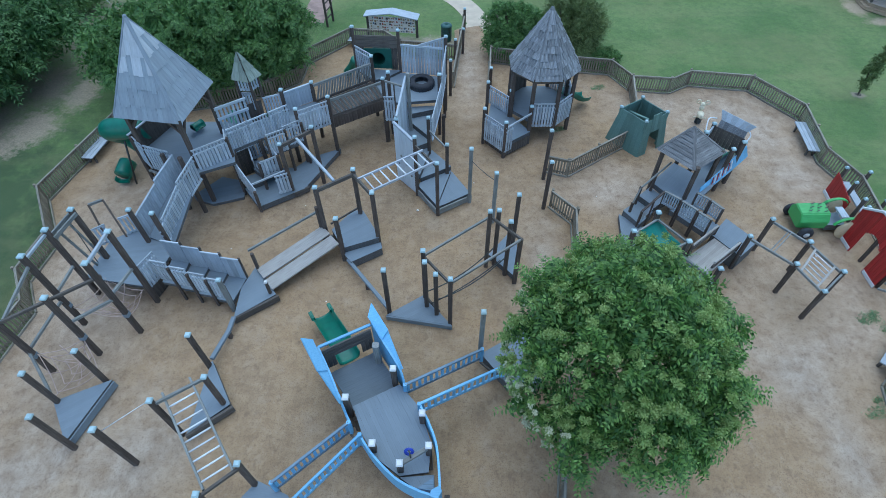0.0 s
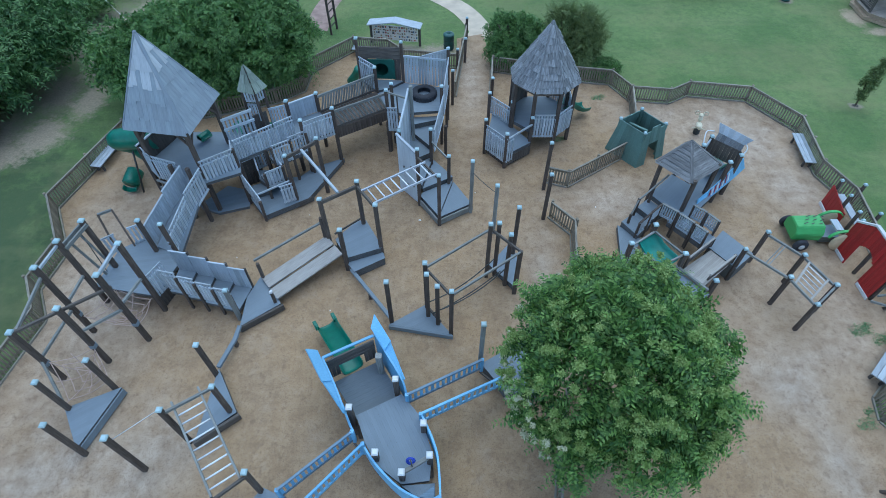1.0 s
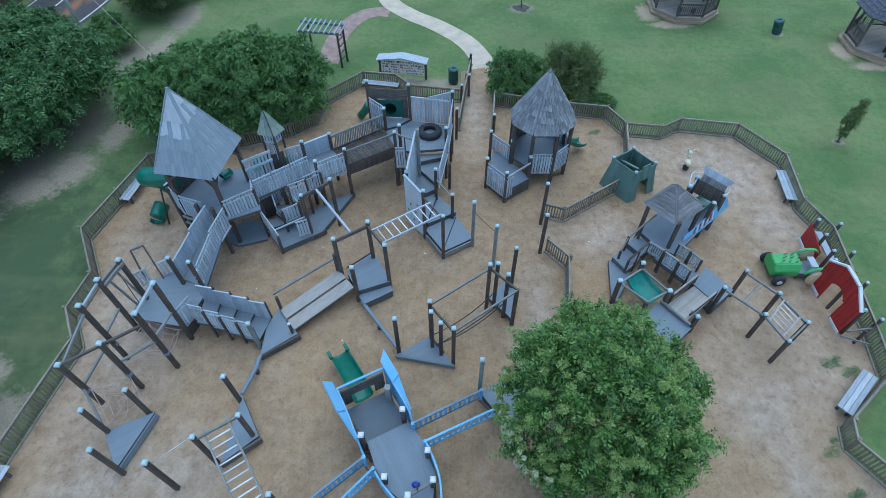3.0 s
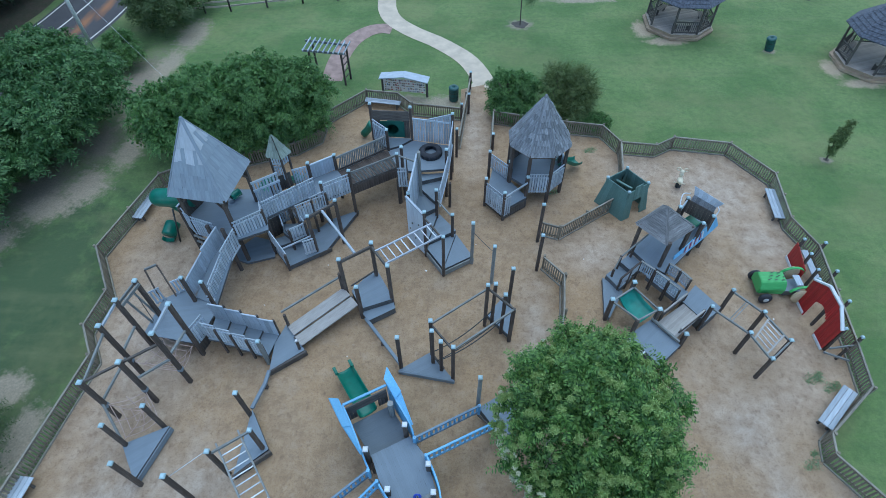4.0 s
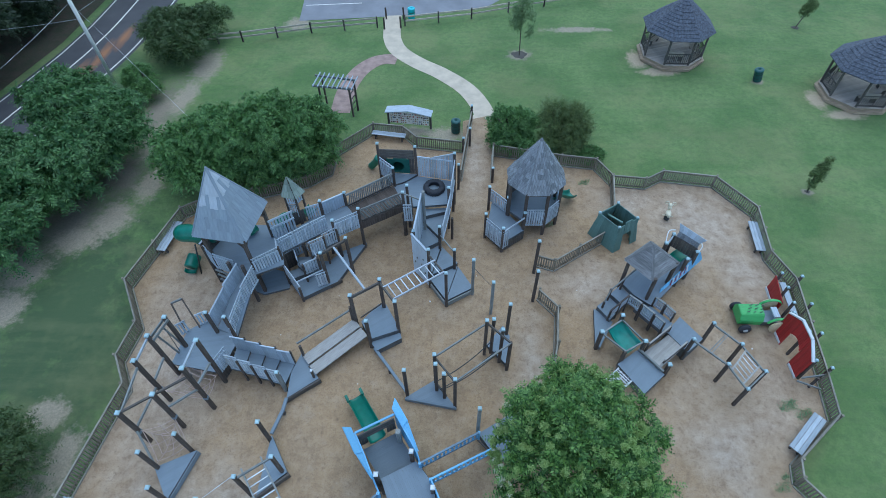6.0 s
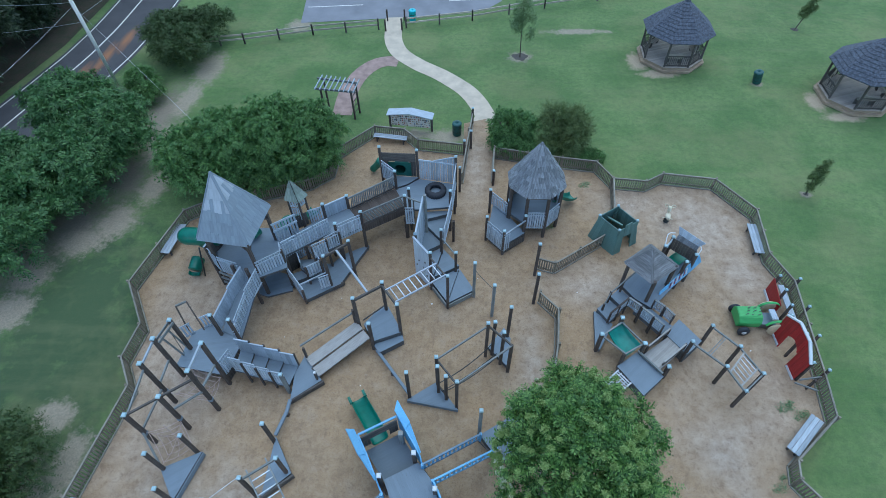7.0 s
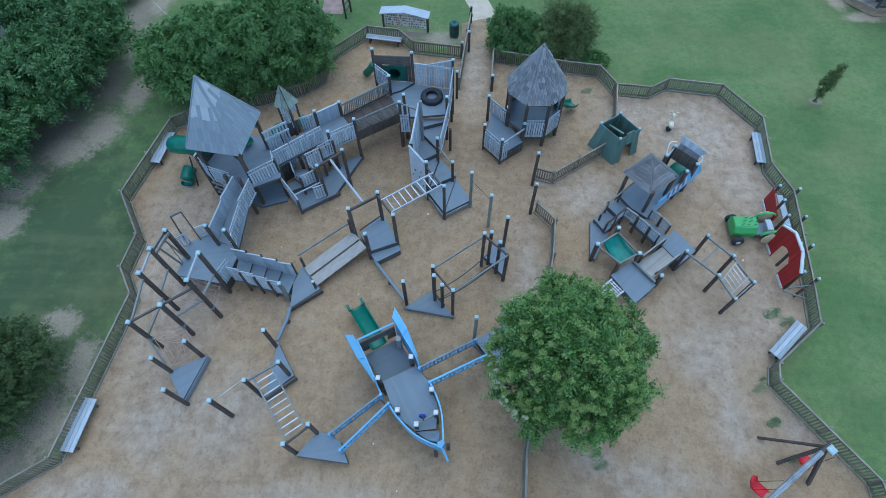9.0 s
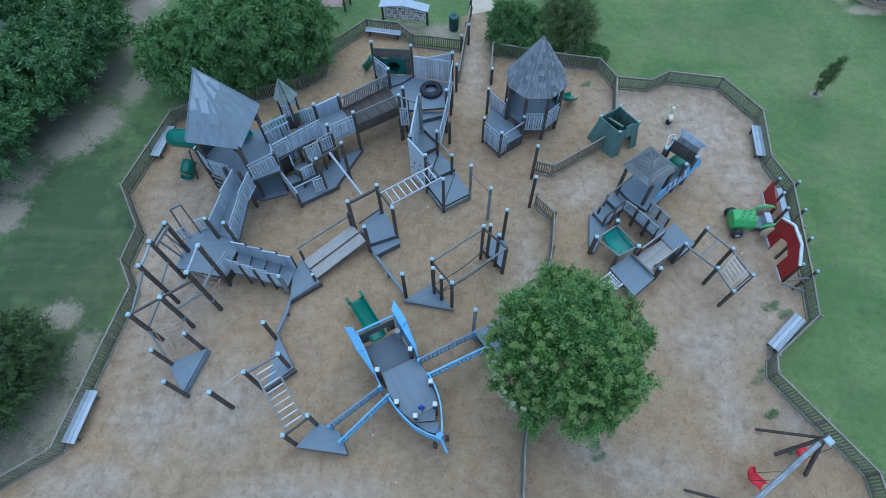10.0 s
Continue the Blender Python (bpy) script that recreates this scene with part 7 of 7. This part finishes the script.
# ---- trees and bushes ----
def tree(name, label, base, blobs, leaf, seed, fill, tufts, trunk=0.09, stems=5):
    """A trunk with limbs, a dense inner crown (fill: count, leaf size) and leafy tufts on the outside (tufts: spray_mesh's arguments)."""
    T = thing(name, label, "tree", base)
    random.seed(seed)
    tips = []
    for i in range(stems):
        c, r = blobs[i % len(blobs)]
        tips.append((c[0] + random.uniform(-.5, .5) * r[0], c[1] + random.uniform(-.5, .5) * r[1], c[2] + random.uniform(0, .4) * r[2]))
    limbs(T, (base[0], base[1], base[2] - 0.05), tips, trunk, BARK, "trunk" if stems == 1 else "stem")
    if fill:
        inner = [(c, tuple(0.86 * k for k in r)) for c, r in blobs]
        put("inner_crown", crown_mesh("inner_crown", inner, fill[0], fill[1], leaf, seed, 0.4, 0.7, 6, 0.22, 0.5), Matrix.Identity(4), T)
    put("crown", spray_mesh("crown", blobs, material=leaf, seed=seed + 1, **tufts), Matrix.Identity(4), T)
    return T


C = (4.47, 6.68)
rt = random.Random(4)
blobs = [((C[0], C[1], 3.9), (1.86, 1.86, 2.1))]
for i in range(120):
    a, e = rt.uniform(0, 6.28), rt.uniform(-0.7, 1.45)
    k = rt.choice((0.86, 0.92, 0.97, 1.0, 1.03, 1.1))
    k *= 1 + 0.06 * math.sin(3 * a - 2.0) + 0.04 * math.sin(7 * a)
    blobs.append(((C[0] + 2.18 * k * math.cos(a) * math.cos(e), C[1] + 2.22 * k * math.sin(a) * math.cos(e), 3.9 + 2.5 * k * math.sin(e)), (rt.uniform(.24, .55),) * 2 + (rt.uniform(.3, .6),)))
# branches that stand out of the crown
for deg, k, z in ((97, 1.12, 4.2), (88, 1.02, 4.4), (140, 0.86, 4.3), (27, 1.1, 4.6), (3, 1.14, 4.2), (-22, 1.1, 3.6), (168, 1.0, 4.0), (205, 1.12, 3.3), (238, 1.15, 3.0), (-60, 1.08, 3.4), (60, 0.96, 4.2)):
    for f, r in ((0.86, 0.42), (0.98, 0.3), (1.08, 0.2)):
        blobs.append(((C[0] + 2.55 * k * f * math.cos(radians(deg)), C[1] + 2.55 * k * f * math.sin(radians(deg)), z + 0.3 * f), (r, r, r)))
myrtle = tree("crape_myrtle", "large round green crape myrtle with white blossom", (*C, 0), blobs, LEAF, 11, (4200, 0.15),
              dict(rosettes=560, sprigs=5, length=0.69, size=0.175, pairs=8, droop=0.3, spread=1.1, slim=0.2), 0.1, 6)
rb = random.Random(15)
buds, fl = [], []
for i in range(300):
    a, e = rb.uniform(0, 6.28), math.asin(rb.uniform(-0.25, 1.0))
    k = rb.uniform(0.93, 1.05) * (1 + 0.06 * math.sin(3 * a - 2.0) + 0.04 * math.sin(7 * a))
    r = rb.uniform(0.06, 0.13)
    buds.append(((C[0] + 2.76 * k * math.cos(a) * math.cos(e), C[1] + 2.79 * k * math.sin(a) * math.cos(e), 3.9 + 3.08 * k * math.sin(e)), (r, r, 0.8 * r)))
for i in range(62):
    a, e = rb.gauss(3.25, 0.5), rb.uniform(-0.45, 0.3)
    fl.append(((C[0] + 2.9 * math.cos(a) * math.cos(e), C[1] + 2.93 * math.sin(a) * math.cos(e), 3.9 + 3.12 * math.sin(e)), (rb.uniform(.04, .1),) * 3))
put("inflorescence", crown_mesh("inflorescence", buds, 10500, 0.055, BUD, 16, -0.2, 0.3, 5, 0.34, 1.2), Matrix.Identity(4), myrtle, "yellow-green bud clusters")
put("blossom", crown_mesh("blossom", fl, 2400, 0.03, FLOWER, 20, -0.3, 0.2, 5, 0.35, 1.2), Matrix.Identity(4), myrtle, "white flower clusters")


def hedge(label, spots, seed, tufts, fill, leaf=None, lumps=34, lump=(0.16, 0.34)):
    """A broad crown of many clumps over round spots (x, y, radius, height)."""
    cx, cy = sum(s[0] for s in spots) / len(spots), sum(s[1] for s in spots) / len(spots)
    bl = []
    rh = random.Random(seed)
    for x, y, r, h in spots:
        bl.append(((x, y, h * 0.5), (r * 0.86, r * 0.86, h * 0.44)))
        for i in range(lumps):
            a, e, k = rh.uniform(0, 6.28), rh.uniform(-0.2, 1.4), rh.uniform(0.8, 0.98)
            q = r * rh.uniform(*lump)
            bl.append(((x + k * r * math.cos(a) * math.cos(e), y + k * r * math.sin(a) * math.cos(e), h * 0.5 + 0.52 * k * h * math.sin(e)), (q, q, q * 0.8)))
    return tree("broadleaf_tree", label, (cx, cy, 0), bl, leaf or LEAF2, seed, fill, tufts, 0.12, 6)


def leafage(n, size=0.2, length=0.55, pairs=5, sprigs=5, droop=0.5, spread=1.1, slim=0.17, angle=0.75):
    return dict(rosettes=n, sprigs=sprigs, length=length, size=size, pairs=pairs, droop=droop, spread=spread, slim=slim, angle=angle)


hedge("dense dark green broadleaf tree behind the fence", [(-15.6, 24.8, 2.4, 3.9), (-13.6, 25.3, 2.7, 4.5), (-11.3, 26.1, 2.7, 4.6), (-9.3, 27.2, 2.2, 4.1), (-13.0, 24.4, 1.7, 2.7), (-10.6, 25.3, 1.6, 2.7), (-8.7, 26.3, 1.4, 2.5)], 21, leafage(1500, 0.2, 0.6, 6, 5, 0.7, 0.9, 0.14, 0.6), (6500, 0.24))
hedge("dense dark green trees beside the road", [(-25.2, 29.2, 2.8, 4.3), (-22.3, 27.3, 2.8, 4.2), (-23.0, 23.8, 2.7, 4.0)], 22, leafage(620, 0.29, 0.75, 6, 5, 0.5, 1.1, 0.15), (4200, 0.26), LEAF7)
hedge("dense dark green trees west of the lawn", [(-25.0, 21.0, 2.7, 4.0), (-24.8, 18.2, 2.5, 4.0), (-27.5, 23.0, 2.8, 4.4)], 23, leafage(600, 0.27, 0.75, 6, 5, 0.5, 1.1, 0.15), (4200, 0.26), LEAF7)
hedge("dark rounded bush by the road", [(-23.0, 41.0, 2.3, 2.9), (-21.8, 39.0, 2.1, 2.7), (-20.6, 42.3, 1.9, 2.6)], 24, leafage(650, 0.17, 0.5), (2800, 0.2), LEAF4)
hedge("dark scrub by the utility pole", [(-24.0, 35.4, 1.1, 1.6), (-22.8, 33.8, 1.0, 1.4)], 25, leafage(160, 0.14, 0.4), (700, 0.16))
hedge("dark green tree on the soil slope", [(-19.1, 6.8, 2.1, 3.3), (-20.2, 5.2, 2.2, 3.0), (-18.9, 5.0, 1.5, 2.4)], 26, leafage(750, 0.12, 0.75, 8, 4, 0.2, 1.2, 0.24), (3000, 0.16), LEAF4)
hedge("round green bush behind the cabin", [(3.2, 28.9, 1.0, 2.6), (4.4, 28.7, 1.05, 2.55), (3.2, 28.2, 0.8, 1.3), (4.4, 28.0, 0.8, 1.3)], 27, leafage(420, 0.13, 0.36, 6), (2000, 0.14))
hedge("feathery olive bush behind the cabin", [(6.5, 28.7, 1.05, 3.0), (7.75, 28.5, 1.05, 2.8), (6.4, 27.9, 0.8, 1.4), (7.7, 27.7, 0.8, 1.4)], 28, leafage(450, 0.1, 0.65, 9, 5, 0.05, 0.8, 0.2), (1800, 0.12), LEAF3)
hedge("low green shrub at the fence corner", [(8.9, 27.0, 0.75, 0.9)], 29, leafage(90, 0.09, 0.3), (300, 0.1))
for i, (x, y, r, h) in enumerate(((-38.5, 30, 4.4, 9), (-38, 37.5, 4.4, 9), (-38.5, 45, 4.8, 10), (-38, 22, 4.4, 9), (-38, 53, 5, 10), (-38, 14, 4.4, 9), (-46, 26, 5, 11), (-46, 35, 5, 11), (-46, 44, 5, 11), (-46, 54, 5, 11), (-37, 62, 5, 10), (-46, 64, 5, 11))):
    hedge("tall dark woodland tree across the road", [(x, y, r, h)], 40 + i, leafage(330, 0.36, 0.9), (1600, 0.4), LEAF5)


def sapling(x, y, lean, h, w, seed, label, leaf=LEAF3, ring=0.32, bare=0.4):
    rs = random.Random(seed)
    bl = []
    for i in range(30):
        k = bare + (1 - bare) * i / 29
        s = w * (1.15 - abs(k - 0.6))
        bl.append(((x + lean[0] * k + rs.uniform(-s, s) * 0.7, y + lean[1] * k + rs.uniform(-s, s) * 0.7, h * k), (s * 0.42, s * 0.42, s * 0.6)))
    T = thing("sapling", label, "tree", (x, y, 0))
    limbs(T, (x, y, -0.05), [(x + lean[0], y + lean[1], h * 0.95)], 0.05, BARK, "trunk")
    put("crown", crown_mesh("crown", bl, int(600 + 700 * w), 0.1, leaf, seed, 0.1, 0.1), Matrix.Identity(4), T)
    return sheet("soil_ring", [(x + ring * math.cos(a) * (1 + 0.2 * math.sin(3 * a)), y + 0.88 * ring * math.sin(a) * (1 + 0.2 * math.cos(5 * a))) for a in [2 * math.pi * i / 18 for i in range(18)]], -0.016, DIRT, "bare soil ring round a young tree")


sapling(21.75, 24.2, (-0.2, -0.1), 2.7, 0.42, 61, "thin leaning young tree on the lawn", LEAF3, 0.16, 0.13)
sapling(5.2, 40.0, (-0.1, 0.1), 4.7, 1.0, 62, "slender young tree on the lawn", LEAF6, 0.62)
sapling(28.9, 44.2, (0.6, 0.3), 2.6, 0.5, 63, "slender young tree far over the lawn")

for x, y in ((-6.15, 44.2), (-6.15, 46.0), (-4.75, 44.4), (-4.6, 46.0)):
    T = thing("path_post", "short dark timber post where the path meets the car park", "post", (x, y, 0))
    post(T, x, y, 1.0, cap=None, w=0.14)
for i in range(12):
    hedge("dark woodland undergrowth across the road", [(-37.2 - 1.4 * (i % 3), 16 + 3.1 * i, 2.2, 2.6 + 0.8 * (i % 2))], 80 + i, leafage(130, 0.3, 0.7), (600, 0.32), LEAF5)

# weeds in the sand
for i, (x, y, r) in enumerate(((15.2, 10.3, 0.5), (15.75, 9.9, 0.45), (13.63, 6.78, 0.42), (13.84, 5.32, 0.36), (6.31, 3.49, 0.4), (6.13, 3.93, 0.35), (13.9, 7.2, 0.2), (14.2, 3.85, 0.3), (5.6, 21.3, 0.4), (8.2, 24.9, 0.45))):
    T = thing("weed_patch", "patch of low green weeds in the sand", "weeds", (x, y, 0), "", "stuff")
    put("weeds", crown_mesh("weeds", [((x, y, 0.0), (r, r * 0.6, 0.03)), ((x + 0.5 * r, y + 0.4 * r, 0.0), (r * 0.5, r * 0.4, 0.025)), ((x - 0.5 * r, y - 0.3 * r, 0.0), (r * 0.4, r * 0.3, 0.02))], int(700 * r), 0.035, WEED, 70 + i, 0.0, 0.02, 5, 0.3, 1.0), Matrix.Identity(4), T)

# scraps of paper and pale stones on the sand
rl = random.Random(12)
SCRAP = plain("white_scrap", (0.75, 0.75, 0.72), 0.7, 0, 0.1)
for x, y, s in ((-1.16, 15.79, 0.06), (-5.2, 14.9, 0.03), (-6.0, 16.1, 0.03), (-3.1, 4.2, 0.035), (-2.0, 2.4, 0.03), (1.3, 17.5, 0.03), (6.6, 16.6, 0.035), (14.6, 13.2, 0.05), (-15.9, 14.3, 0.05), (-15.6, 11.2, 0.05), (-8.6, 13.7, 0.03), (9.0, 8.2, 0.03), (-4.4, 11.1, 0.03)):
    T = thing("paper_scrap", "small crumpled white scrap on the sand", "litter", (x, y, 0), "scraps")
    bm = bmesh.new()
    bmesh.ops.create_icosphere(bm, subdivisions=2, radius=s, matrix=pose(x, y, s * 0.45, 0, 0, 360 * rl.random()) @ Matrix.Diagonal((1.0, 0.7, 0.5, 1)))
    for v in bm.verts:
        v.co += Vector((rl.uniform(-1, 1), rl.uniform(-1, 1), rl.uniform(-1, 1))) * s * 0.15
    part("scrap", bm, SCRAP, T, "", Matrix.Identity(4))
